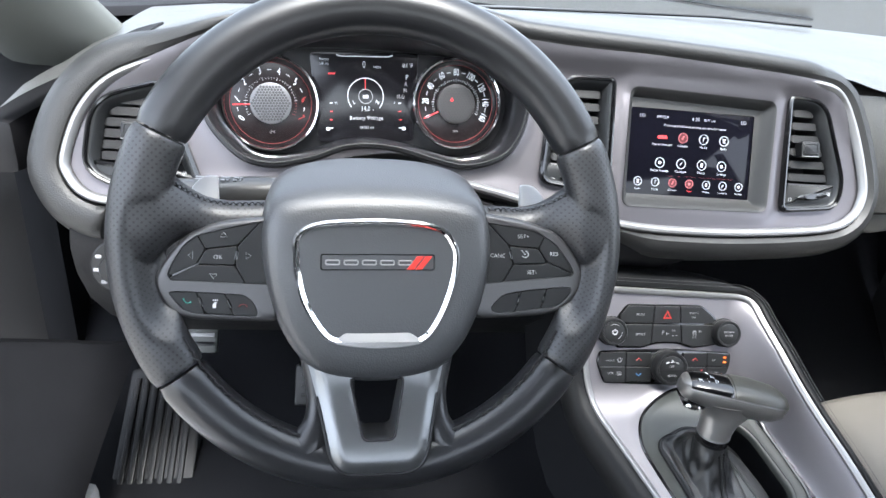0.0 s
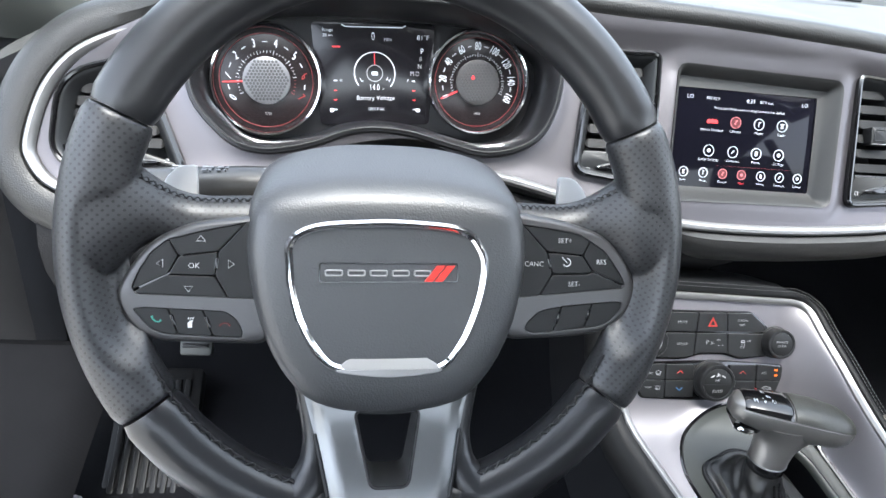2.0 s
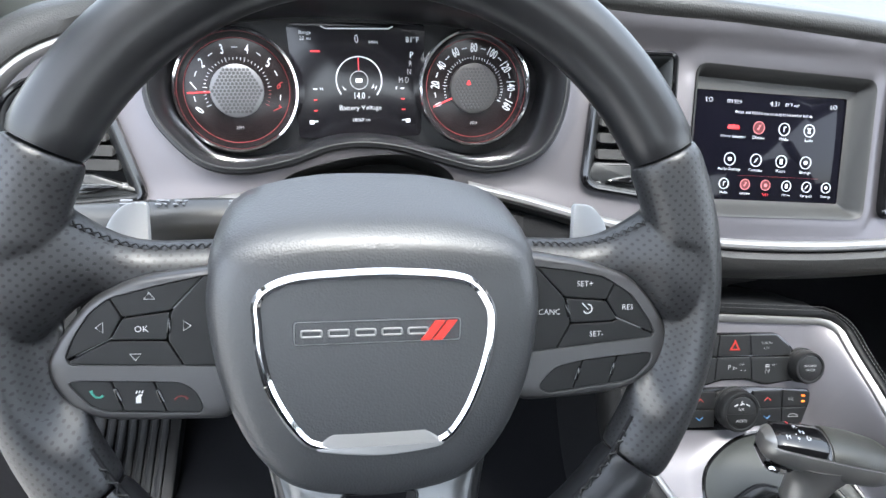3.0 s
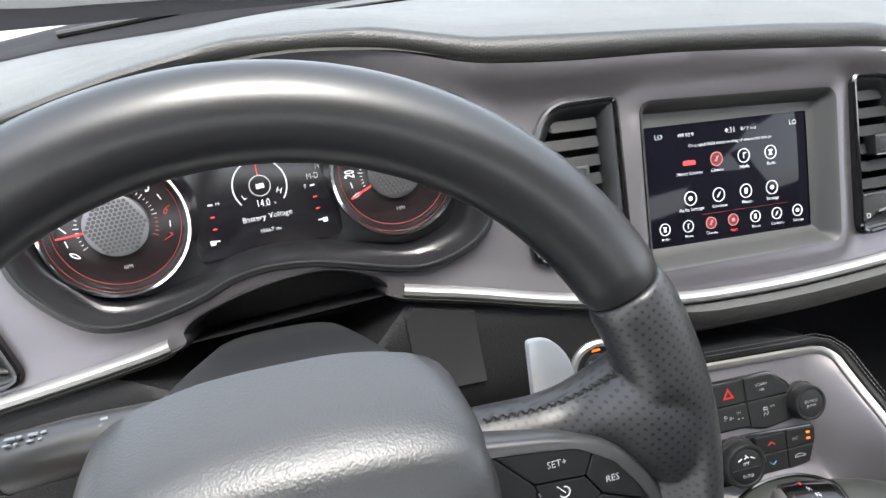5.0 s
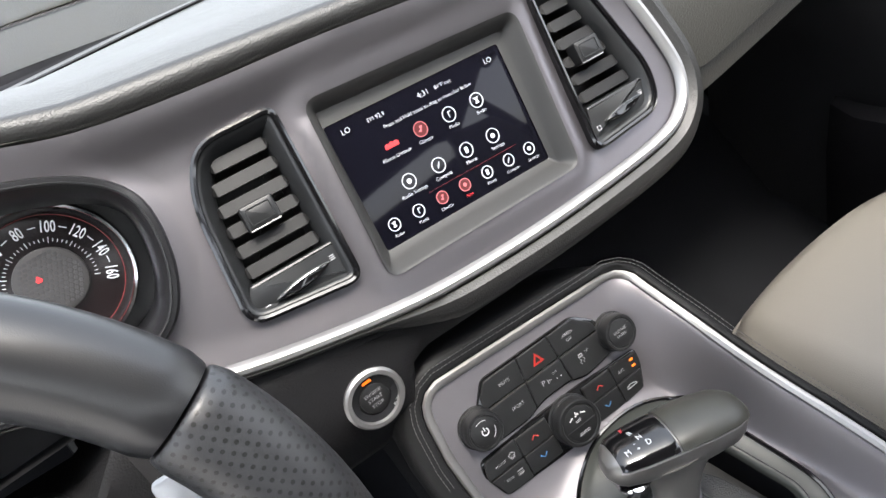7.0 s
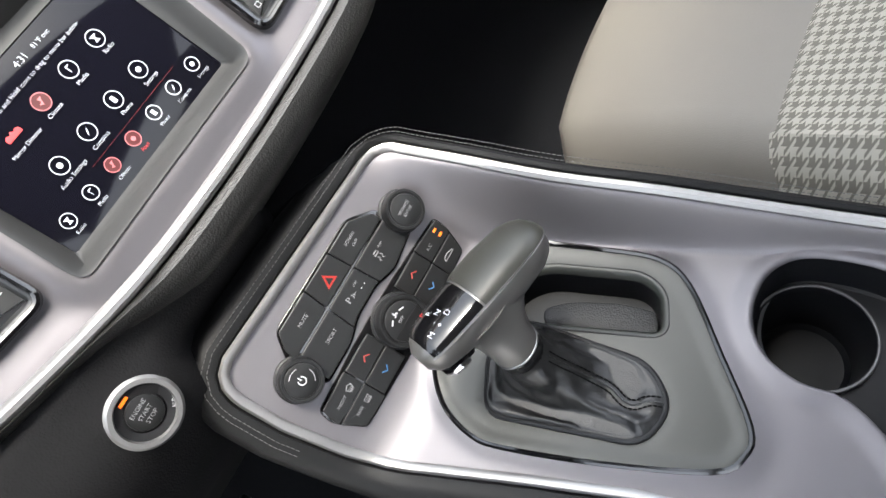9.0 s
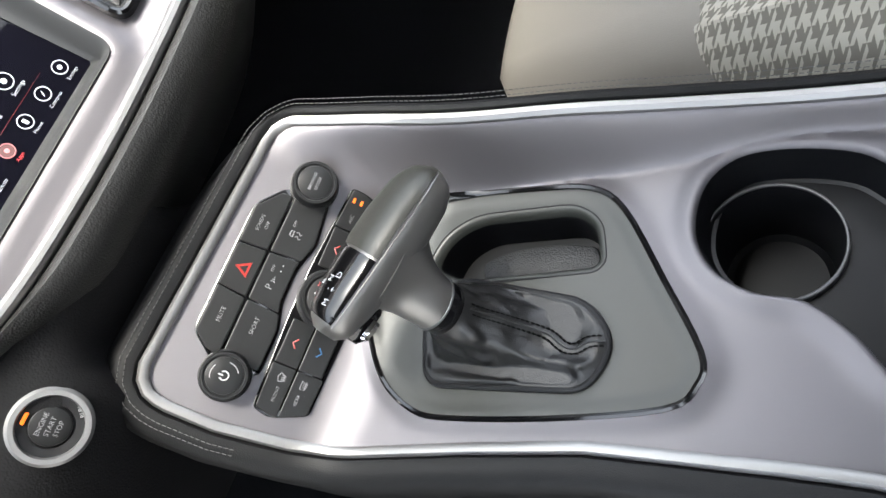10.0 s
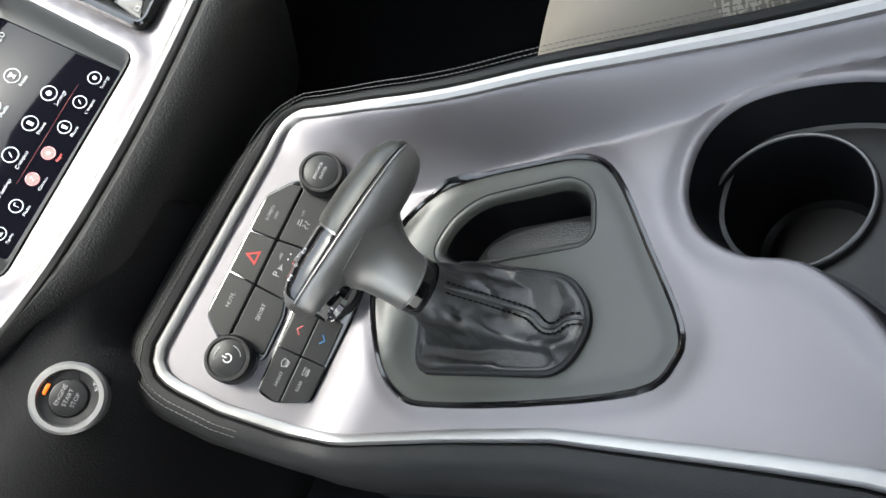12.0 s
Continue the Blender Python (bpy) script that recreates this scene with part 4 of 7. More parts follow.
def strip(profile_pts, line, close=False, narrow=1.0):
    bm = bmesh.new()
    loops = []
    L = [Vector(p) for p in line]
    for d, h in profile_pts:
        row = []
        for i, p in enumerate(L):
            t = (L[min(i + 1, len(L) - 1)] - L[max(i - 1, 0)]).normalized()
            k = 1 + (narrow - 1) * smoothstep(len(L) - 48, len(L) - 40, i)
            q = p + Vector((-t.y, t.x)) * (d if d < 0.007 else 0.006 + (d - 0.006) * k)
            row.append(console_at(q.x, q.y, h if h > -0.01 or k == 1 else h * 1.5))
        loops.append(row)
    loft(bm, loops, closed=close)
    return bm


part("edge_strip", strip([(-0.002, -0.003), (-0.002, 0.003), (0.0005, 0.005), (0.004, 0.005), (0.006, 0.003)], edge), BRIGHT, console, "bright satin edge strip")
part("padded_rim", strip([(0.006, 0.0), (0.008, 0.0055), (0.014, 0.007), (0.022, 0.005), (0.028, -0.003), (0.031, -0.02), (0.0305, -0.03)], edge, narrow=0.45), RIM_PAD, console, "stitched black padded rim")
part("side_wall", strip([(0.029, -0.02), (0.0315, -0.06), (0.033, -0.16)], edge, narrow=0.45), CARPET, console, "carpeted black console side")
bm = bmesh.new()
loft(bm, [[console_at(x, s, h) for x, s in grow(plate_o, d)] for d, h in ((0.0036, 0.001), (0.0031, 0.0040), (0.0014, 0.0050), (-0.0006, 0.0040), (-0.0014, 0.0002))])
part("plate_bead", bm, GLOSS, console, "gloss black bead")
boot_o = rp([tray(*p) for p in [(0.364, 0.622), (0.393, 0.517), (0.425, 0.510), (0.447, 0.533), (0.442, 0.628), (0.41, 0.642)]], 0.014)
slot_o = rp([tray(*p) for p in [(0.447, 0.653), (0.472, 0.649), (0.490, 0.631), (0.5095, 0.562), (0.502, 0.545), (0.474, 0.5340), (0.4430, 0.628)]], [0.01, 0.014, 0.016, 0.013, 0.013, 0.008, 0.012], 6)


def strip_loop(o, r, lift):
    """A thin round bead along a closed line on the tray."""
    return tube([console_at(x, s, lift) for x, s in o], r, 6, closed=True)


part("gear_plate", sheet(grow(plate_o, -0.0004), [grow(slot_o, 0.0044)], 0.004, lambda x, s: console_at(x, s, 0.001 + 0.0016 * bell(near(x, s, plate_o) - 0.002, 0.0045) - 0.0009 * bell(near(x, s, boot_o) - 0.001, 0.004))), PLATE, console, "dark grey gear plate")
bm = bmesh.new()
loft(bm, [[console_at(x, s, h) for x, s in grow(slot_o, d)] for d, h in ((0.0044, 0.0010), (0.0030, 0.0008), (0.0014, -0.0004), (0.0002, -0.0028), (-0.0006, -0.006))])
part("slot_lip", bm, PLATE, console, "rounded lip of the coin slot")
bm = bmesh.new()
loft(bm, [[console_at(x, s, h) for x, s in grow(slot_o, d)] for d, h in ((-0.0006, -0.006), (-0.002, -0.02), (-0.004, -0.035))], (False, True))
part("coin_slot", bm, LINING, console, "recessed black coin slot")
part("slot_groove", strip_loop(grow(slot_o, 0.0054), 0.0006, 0.0011), BLACK, console, "fine groove round the slot")
bm = bmesh.new()
loft(bm, [[console_at(x, s, h) for x, s in grow(cup_o, d)] for d, h in ((0.0012, 0.0038), (-0.0008, 0.0040), (-0.0026, 0.0028), (-0.0036, 0.0))])
part("cup_lip", bm, SATIN, console, "rounded satin lip of the cup holders")
bm = bmesh.new()
loft(bm, [[console_at(x, s, h) for x, s in grow(cup_o, d)] for d, h in ((-0.0030, 0.0012), (-0.0045, -0.006), (-0.006, -0.022), (-0.0085, -0.0285), (-0.011, -0.0295))])
cup_rings = []
for cx, cy, r in (cup_a, cup_b):
    cup_rings.append([tray(cx + (r - 0.0065) * math.cos(2 * math.pi * k / 48), cy + (r - 0.0065) * 0.95 * math.sin(2 * math.pi * k / 48)) for k in range(48)])
sheet(grow(cup_o, -0.011), cup_rings, 1.0, lambda x, s: console_at(x, s, -0.0295), bm)
part("cup_well", bm, LINING, console, "black cup holder well")

# ---- gear selector ----
gear = thing("gear_selector", pose(0.405, 0.575, 0.64), "gear selector with satin grip, lit gear display and black leather boot", "gear selector")
def even(o, n):
    """A closed outline with n points at even steps."""
    P = [np.array(p, float) for p in o] + [np.array(o[0], float)]
    acc = np.concatenate([[0], np.cumsum([np.linalg.norm(b - a) for a, b in zip(P, P[1:])])])
    return [tuple(np.interp(q, acc, [p[i] for p in P]) for i in (0, 1)) for q in np.linspace(0, acc[-1], n, endpoint=False)]


def turn_gap(a, b):
    """Difference of two angles in degrees, from -180 to 180."""
    return (a - b + 180) % 360 - 180


def off_line(x, y, line):
    """Distance of a plan point from an open line."""
    best = 9.0
    for (ax, ay), (bx, by) in zip(line, line[1:]):
        ux, uy = bx - ax, by - ay
        t = min(1.0, max(0.0, ((x - ax) * ux + (y - ay) * uy) / (ux * ux + uy * uy)))
        best = min(best, math.hypot(x - ax - t * ux, y - ay - t * uy))
    return best


SEAM = curve([(0.0105, 0.001), (0.0132, -0.008), (0.0150, -0.018), (0.0143, -0.028), (0.0095, -0.038), (0.0105, -0.046), (0.0165, -0.053), (0.0200, -0.062)], 5, closed=False)
CREASE = curve([(-0.026, 0.045), (-0.0185, 0.012), (-0.0125, -0.018), (-0.0085, -0.046)], 5, closed=False)
FOLD = curve([(-0.004, 0.0), (-0.0045, -0.022), (-0.0025, -0.040), (-0.001, -0.0565)], 5, closed=False)
PLEAT = curve([(0.021, 0.010), (0.031, 0.002), (0.034, -0.012)], 5, closed=False)
TUCK = curve([(-0.030, 0.058), (-0.028, 0.020), (-0.024, -0.012)], 5, closed=False)
base = [gear.matrix_world.inverted() @ console_at(x, s, 0.002) for x, s in even(boot_o, 120)]
top_c = Vector((0.0060, 0.0190, 0.0525))
BOOT = []
for k in range(45):
    f = 1 - (1 - k / 44) ** 1.7
    row = []
    for p in base:
        t = math.atan2(p.y - 0.006, p.x)
        a = math.degrees(t)
        q = top_c + Vector((0.0172 * math.cos(t), 0.0172 * math.sin(t), 0))
        x, y = p.x + (q.x - p.x) * f, p.y + (q.y - p.y) * f
        floor_z = p.z + (0.0046 + 0.33 * y - 0.0046 - 0.33 * p.y)
        # a steep stem at the rear and the driver's side, a puffed pleat on the passenger's side
        power = 1.7 + 3.6 * bell(turn_gap(a, -78), 48) + 2.0 * bell(turn_gap(a, 178), 42) - 1.0 * bell(turn_gap(a, 12), 30)
        mid = smoothstep(0.0, 0.10, f) * (1 - smoothstep(0.86, 1.0, f))
        z = floor_z + (q.z - (0.0046 + 0.33 * q.y) - 0.002) * f ** power
        z += mid * (0.0062 * bell(off_line(x, y, FOLD), 0.0055) - 0.0060 * bell(off_line(x, y, CREASE), 0.0058) + 0.0016 * bell(off_line(x, y, SEAM), 0.0042))
        z += mid * (0.0030 * bell(off_line(x, y, TUCK), 0.0050) - 0.0035 * bell(off_line(x, y, PLEAT), 0.0042) - 0.0030 * bell(math.hypot(x - 0.027, y + 0.030), 0.011))
        z += 0.0022 * smoothstep(0.0, 0.05, f) * (1 - smoothstep(0.05, 0.30, f))
        z += mid * 0.0012 * noise.noise((x * 110, y * 110, 2.0))
        z = floor_z + max(0.0006, z - floor_z)
        swell = mid * (0.0014 * math.sin(190 * (z - floor_z) + 2.2 * math.sin(2 * t + 0.6) + math.sin(5 * t)) * smoothstep(0.55, 0.85, f) + 0.0008 * noise.noise((x * 200, y * 200, z * 160)))
        row.append(Vector((x + math.cos(t) * swell, y + math.sin(t) * swell, z)))
    BOOT.append(row)
bm = bmesh.new()
loft(bm, BOOT, (False, True))
part("boot", bm, BOOT_LEATHER, gear, "creased black leather boot", smooth=80)
bm = bmesh.new()
loft(bm, [[console_at(x, s, h) for x, s in grow(boot_o, d)] for d, h in ((-0.001, 0.0), (-0.0005, 0.0035), (0.001, 0.004), (0.0025, 0.003), (0.003, 0.0))])
part("boot_frame", bm, BLACK, console, "black bead round the boot")


def oval(c, rx, ry, n=24, tilt=0.0):
    return [(c[0] + rx * math.cos(t), c[1] + ry * math.sin(t), c[2] + tilt * math.cos(t)) for t in (2 * math.pi * i / n for i in range(n))]


bm = bmesh.new()
loft(bm, [oval((0.0060, 0.0190, 0.049), 0.0166, 0.0166), oval((0.0060, 0.0190, 0.051), 0.0180, 0.0178), oval((0.0062, 0.0195, 0.056), 0.0180, 0.0178), oval((0.0066, 0.0200, 0.0605), 0.0184, 0.0178)], (True, True))
part("collar", bm, GLOSS, gear, "gloss black collar")
bm = bmesh.new()
loft(bm, [oval((0.0066, 0.0200, 0.0598), 0.0178, 0.0172), oval((0.0066, 0.0200, 0.0602), 0.0191, 0.0184), oval((0.0066, 0.0201, 0.0612), 0.0191, 0.0184), oval((0.0066, 0.0202, 0.0616), 0.0182, 0.0174)])
part("collar_ring", bm, SPOKE_SILVER, gear, "thin bright collar ring")
bm = bmesh.new()
loft(bm, [oval((x, y, z), rx, ry, 36) for x, y, z, rx, ry in ((0.0066, 0.0202, 0.0610, 0.0184, 0.0178), (0.0074, 0.0208, 0.066, 0.0188, 0.0178), (0.0090, 0.0222, 0.072, 0.0200, 0.0178), (0.0115, 0.0238, 0.078, 0.0222, 0.0182), (0.0155, 0.0256, 0.084, 0.0262, 0.0190), (0.020, 0.0270, 0.090, 0.0318, 0.0202), (0.0245, 0.0280, 0.0955, 0.0388, 0.0216), (0.0275, 0.0287, 0.100, 0.0450, 0.0226), (0.0280, 0.0290, 0.104, 0.0484, 0.0232))], (True, True))
part("neck", bm, GRIP_SILVER, gear, "satin silver neck")
HG = pose(0.020, 0.030, 0.106, 0, 7, -12)
SECTION = [(-0.060, 0.008, 0.007), (-0.057, 0.014, 0.011), (-0.05, 0.0185, 0.0135), (-0.035, 0.0215, 0.016), (-0.01, 0.023, 0.0175), (0.02, 0.0235, 0.0185), (0.045, 0.021, 0.0165), (0.057, 0.0155, 0.0125), (0.063, 0.008, 0.007), (0.0645, 0.003, 0.003)]


def grip_row(x, a0, a1, n, extra):
    w, h = (float(np.interp(x, [q[0] for q in SECTION], [q[i] for q in SECTION])) for i in (1, 2))
    out = []
    for k in range(n):
        t = radians(a0 + (a1 - a0) * k / (n - 1))
        c, s = math.cos(t), math.sin(t)
        c, s = math.copysign(abs(c) ** 0.75, c), math.copysign(abs(s) ** 0.75, s)
        out.append(HG @ Vector((x, (w + extra) * c, (h + extra) * s * (1.0 if s > 0 else 0.95))))
    return out


bm = bmesh.new()
loft(bm, [grip_row(x, 0, 345, 24, 0.0) for x in np.linspace(-0.060, 0.0645, 26)], (True, True))
part("grip_body", bm, GRIP_SILVER, gear, "satin silver grip body")


def shell_patch(x0, x1, a0, a1, thick, n=14):
    bm = bmesh.new()
    outer = [grip_row(x, a0, a1, 16, thick - 0.0008 * (1 if i in (0, n) else 0)) for i, x in enumerate(np.linspace(x0, x1, n + 1))]
    inner = [grip_row(x, a0, a1, 16, -0.002) for x in np.linspace(x0, x1, n + 1)]
    loft(bm, [o + i[::-1] for o, i in zip(outer, inner)], (True, True))
    return bm


part("grip_pad", shell_patch(-0.006, 0.0635, 14, 150, 0.0022), SEAT_DARK, gear, "black leather grip pad")
part("gear_display", shell_patch(-0.053, -0.0075, 25, 150, 0.0012), GLOSS, gear, "gloss black gear display")
for a in (9, 156):
    line = [grip_row(x, a, a + 1, 2, 0.0004)[0] for x in np.linspace(-0.054, 0.062, 30)]
    part("grip_seam", tube(line, 0.0006, 6), BRIGHT, gear, "bright seam along the grip")
bm = bmesh.new()
loft(bm, [[HG @ Vector((x, y * w, z)) for y, z in ((-0.0165, -0.006), (-0.0185, -0.011), (-0.0165, -0.0165), (0.0165, -0.0165), (0.0185, -0.011), (0.0165, -0.006))] for x, w in ((-0.0545, 0.70), (-0.051, 0.92), (-0.040, 1.0), (-0.031, 0.98), (-0.028, 0.8))], (True, True))
part("trigger_well", bm, GLOSS, gear, "gloss black trigger recess")
bm = bmesh.new()
loft(bm, [[HG @ Vector((x, y * w, z)) for y, z in ((-0.0180, -0.0125), (-0.0200, -0.0150), (-0.0175, -0.0195), (0.0175, -0.0195), (0.0200, -0.0150), (0.0180, -0.0125))] for x, w in ((-0.0525, 0.66), (-0.049, 0.9), (-0.041, 0.98), (-0.036, 0.94))], (True, True))
part("trigger", bm, CHROME, gear, "chrome release trigger")

# ---- passenger seat ----
seat = thing("passenger_seat", pose(0.86, 0.461, 0.4), "passenger seat in grey vinyl with a two-tone check insert", "car seat")


def seat_section(y, lift=0.0, x0=-1.0, x1=1.0):
    """A crowned cross section of the cushion, dropping away at the front."""
    drop = 0.012 * smoothstep(0.18, 0.27, y) + 0.05 * smoothstep(0.27, 0.305, y) ** 2
    w = 0.247 - 0.03 * smoothstep(0.25, 0.31, y)
    out = []
    for k in range(25):
        f = x0 + (x1 - x0) * k / 24
        g = abs(f)
        z = 0.260 - 0.028 * g ** 2.5 - 0.05 * smoothstep(0.82, 1.0, g) ** 1.5
        out.append((w * f, y - (0.08 if f > 0 else 0.014) * g ** 2.2 * smoothstep(0.0, 0.3, y), z - drop + lift))
    return out


bm = bmesh.new()
rows = []
for y in (-0.45, -0.2, 0.0, 0.1, 0.18, 0.22, 0.25, 0.27, 0.285, 0.295, 0.303, 0.308):
    top = seat_section(y)
    ye = top[0][1]
    rows.append([(top[0][0] - 0.002, ye, -0.1), (top[0][0] - 0.006, ye, top[0][2] - 0.06), (top[0][0] - 0.004, ye, top[0][2] - 0.02)] + top + [(top[-1][0] + 0.006, ye, top[-1][2] - 0.03), (top[-1][0] + 0.002, ye, -0.1)])
loft(bm, rows, closed=False)
front = rows[-1]
loft(bm, [front, [(x * 0.98, y + 0.002, min(z, 0.14)) for x, y, z in front], [(x * 0.97, y - 0.03, -0.1) for x, y, z in front]], closed=False)
part("cushion", bm, SEAT, seat, "grey vinyl cushion")

# ---- cluster dials ----
def dial(cx, cy, marks, red_from, step_deg, a0, needle, unit):
    r = 0.0535
    bm = bmesh.new()
    loft(bm, [flat(circle(cx, cy, q, 48), z) for q, z in ((r, 0.001), (r, 0.012), (r - 0.0012, 0.0145), (r - 0.003, 0.014), (r - 0.0045, 0.009), (r - 0.005, 0.003))])
    part("dial_ring", bm, CHROME, cluster, "chrome dial ring")
    d = part("dial_face", slab(circle(cx, cy, r - 0.004, 48), -0.001, 0.0035, 0.0003), DIAL, cluster, "black dial face")
    part("red_line", ring(circle(cx, cy, r - 0.0085, 48), circle(cx, cy, r - 0.009, 48), 0.0034, 0.0042, bevel=0.0001), RED_LINE, d, "fine red ring")
    for i, body in enumerate(marks):
        a = radians(a0 - step_deg * i)
        lit = LIT_DIM if i >= red_from else LIT_WHITE
        text(body, cx + 0.0363 * math.cos(a), cy + 0.0363 * math.sin(a), 0.0114, lit, d, 0.0042, (1.0 if red_from > 9 else 0.45) * (math.degrees(a) - 90), wide=0.6, weight=0.006)
    for i in range((len(marks) - 1) * 5 + 1):
        a = radians(a0 - step_deg * i / 5)
        r0, r1 = (0.0255, 0.0295) if i % 5 == 0 else (0.0265, 0.0285)
        c, s = math.cos(a), math.sin(a)
        o = [(cx + q * c - w * s, cy + q * s + w * c) for q, w in ((r0, -0.0002), (r1, -0.0002), (r1, 0.0002), (r0, 0.0002))]
        part("tick", slab(o, 0.0035, 0.0041, 0.0001), LIT_DIM if i > red_from * 5 else LIT_WHITE, d, smooth=0)
        if i % 5 == 0 and i < (len(marks) - 1) * 5:
            a = radians(a0 - step_deg * (i / 5 + 0.5))
            c, s = math.cos(a), math.sin(a)
            o = [(cx + q * c - w * s, cy + q * s + w * c) for q, w in ((0.0365, -0.0024), (0.0371, -0.0024), (0.0371, 0.0024), (0.0365, 0.0024))]
            part("tick", slab(o, 0.0035, 0.0041, 0.0001), LIT_WHITE, d, smooth=0)
    a = radians(needle)
    c, s = math.cos(a), math.sin(a)
    o = [(cx + q * c - w * s, cy + q * s + w * c) for q, w in ((0.022, -0.0008), (0.042, -0.0006), (0.042, 0.0006), (0.022, 0.0008))]
    part("needle", slab(o, 0.0045, 0.0055, 0.0002), LIT_RED, d, "lit red needle")
    hubp = part("dial_centre", slab(circle(cx, cy, 0.0228, 40), 0.0035, 0.008, 0.001), MESH if red_from < 9 else DARK_MESH, d, "meshed metal dial centre" if red_from < 9 else "dark meshed dial centre")
    if hubp:
        cells = []
        for j in range(-6, 7):
            for i in range(-7, 8):
                x, y = (i + 0.5 * (j % 2)) * 0.0034, j * 0.00295
                if math.hypot(x, y) < 0.0205:
                    cells.append((cx + x, cy + y))
        bm = bmesh.new()
        for x, y in cells:
            loft(bm, [[(x + q * math.cos(k * math.pi / 3 + 0.5236), y + q * math.sin(k * math.pi / 3 + 0.5236), z) for k in range(6)] for q, z in ((0.0015, 0.0082), (0.0012, 0.0083))], (False, True))
        cell_mesh = part("honeycomb", bm, CELL, d, "honeycomb of small recesses", smooth=0)
        cell_mesh["kind"] = "stuff"
    text(unit, cx, cy - 0.032, 0.0042, GREY_INK, d, 0.0042, wide=0.8)
    return d


MESH = material("dial_mesh_metal", (0.16, 0.16, 0.17), 0.4, metal=0.7)
DARK_MESH = material("dark_dial_mesh", (0.055, 0.053, 0.053), 0.4, metal=0.5)
DIAL = material("dial_black", (0.010, 0.007, 0.0075), 0.22, vary=0.2, spec=0.4)
RED_LINE = material("dial_red", (0.16, 0.012, 0.014), 0.5)
CELL = material("honeycomb_recess", (0.03, 0.03, 0.032), 0.5)
dial(-0.1065, 0.0107, ["0", "1", "2", "3", "4", "5", "6", "7"], 6, 33.3, 206.6, 182, "RPM")
speedo = dial(0.1064, 0.0107, [str(v) for v in range(0, 161, 20)], 99, 28.5, 203.0, 203, "MPH")
part("warning_lamp", slab(rp([(0.0995, 0.0135), (0.1025, 0.0135), (0.1032, 0.0150), (0.1010, 0.0185), (0.0988, 0.0150)], 0.0005, 2), 0.0080, 0.0088, 0.0002), LIT_RED, speedo, "lit red warning sign", smooth=0)
disp = part("cluster_display", slab(rp([(-0.062, 0.068), (0.062, 0.068), (0.056, -0.032), (-0.056, -0.032)], 0.006), -0.001, 0.002, 0.0003), CLUSTER_GLASS, cluster, "lit centre display")
D = 0.0130


def lit_bar(x0, x1, y0, y1, mat, parent, z=0.0026, name="lit_mark"):
    return part(name, slab([(x0, y0), (x1, y0), (x1, y1), (x0, y1)], z - 0.0006, z, 0.0001), mat, parent, smooth=0)


text("Range", -0.046, 0.047 + D, 0.0045, LIT_WHITE, disp, 0.0026)
text("20 mi", -0.046, 0.042 + D, 0.0045, LIT_WHITE, disp, 0.0026)
lit_bar(-0.042, -0.034, 0.0305 + D, 0.032 + D, LIT_RED, disp)
text("0", -0.001, 0.0415 + D, 0.011, LIT_WHITE, disp, 0.0026, wide=0.7)
text("MPH", 0.014, 0.0385 + D, 0.0042, LIT_WHITE, disp, 0.0026)
text("81°F", 0.0497, 0.041 + D, 0.0068, LIT_WHITE, disp, 0.0026)
for k, ch in enumerate(("P", "R", "N", "M-D")):
    text(ch, 0.0485 - 0.0012 * k - (0.004 if k == 3 else 0), 0.0275 - 0.0073 * k + D, 0.0085 if k == 0 else 0.007, LIT_WHITE if k == 0 else GREY_INK, disp, 0.0026, wide=0.75)
part("display_line", tube([(-0.032, 0.0525 + D, 0.0026), (-0.028, 0.0505 + D, 0.0026), (0.028, 0.0505 + D, 0.0026), (0.032, 0.0525 + D, 0.0026)], 0.0005, 5), LIT_WHITE, disp)
arc = [(0.0205 * math.cos(radians(a)), 0.006 + D + 0.0205 * math.sin(radians(a)), 0.0026) for a in range(-40, 221, 8)]
part("voltage_arc", tube(arc, 0.0005, 5), LIT_WHITE, disp)
arc = [(0.008 * math.cos(radians(a)), 0.006 + D + 0.008 * math.sin(radians(a)), 0.0026) for a in range(0, 360, 15)]
part("voltage_hub", tube(arc, 0.0004, 5, closed=True), GREY_INK, disp)
lit_bar(-0.0004, 0.0004, 0.0145 + D, 0.026 + D, LIT_RED, disp)
lit_bar(-0.003, 0.003, 0.004 + D, 0.0075 + D, LIT_WHITE, disp, name="battery_symbol")
text("L", -0.0135, -0.0005 + D, 0.0065, LIT_WHITE, disp, 0.0026, 25)
text("H", 0.0135, -0.0005 + D, 0.0065, LIT_WHITE, disp, 0.0026, -25)
text("14.0", -0.0005, -0.008 + D, 0.0085, LIT_WHITE, disp, 0.0026, wide=0.75)
text("v", 0.0085, -0.009 + D, 0.004, LIT_WHITE, disp, 0.0026)
text("Battery Voltage", 0.0005, -0.0185 + D, 0.0062, LIT_WHITE, disp, 0.0026)
text("18067 mi", 0.0005, -0.0295 + D, 0.0044, LIT_WHITE, disp, 0.0026)
for s in (-1, 1):
    for k, (c, w) in enumerate(((LIT_WHITE, 0.0035), (LIT_RED, 0.003), (LIT_RED, 0.003), (LIT_WHITE, 0.004))):
        x = s * (0.0395 + 0.0003 * k)
        lit_bar(x - w / 2, x + w / 2, -0.002 - 0.0095 * k + D, -0.001 - 0.0095 * k + D, c, disp)
    text("F" if s > 0 else "H", s * 0.034, -0.0015 + D, 0.0042, LIT_WHITE, disp, 0.0026)
    lit_bar(s * 0.044 - 0.002, s * 0.044 + 0.002, -0.0325 + D, -0.029 + D, LIT_WHITE, disp)

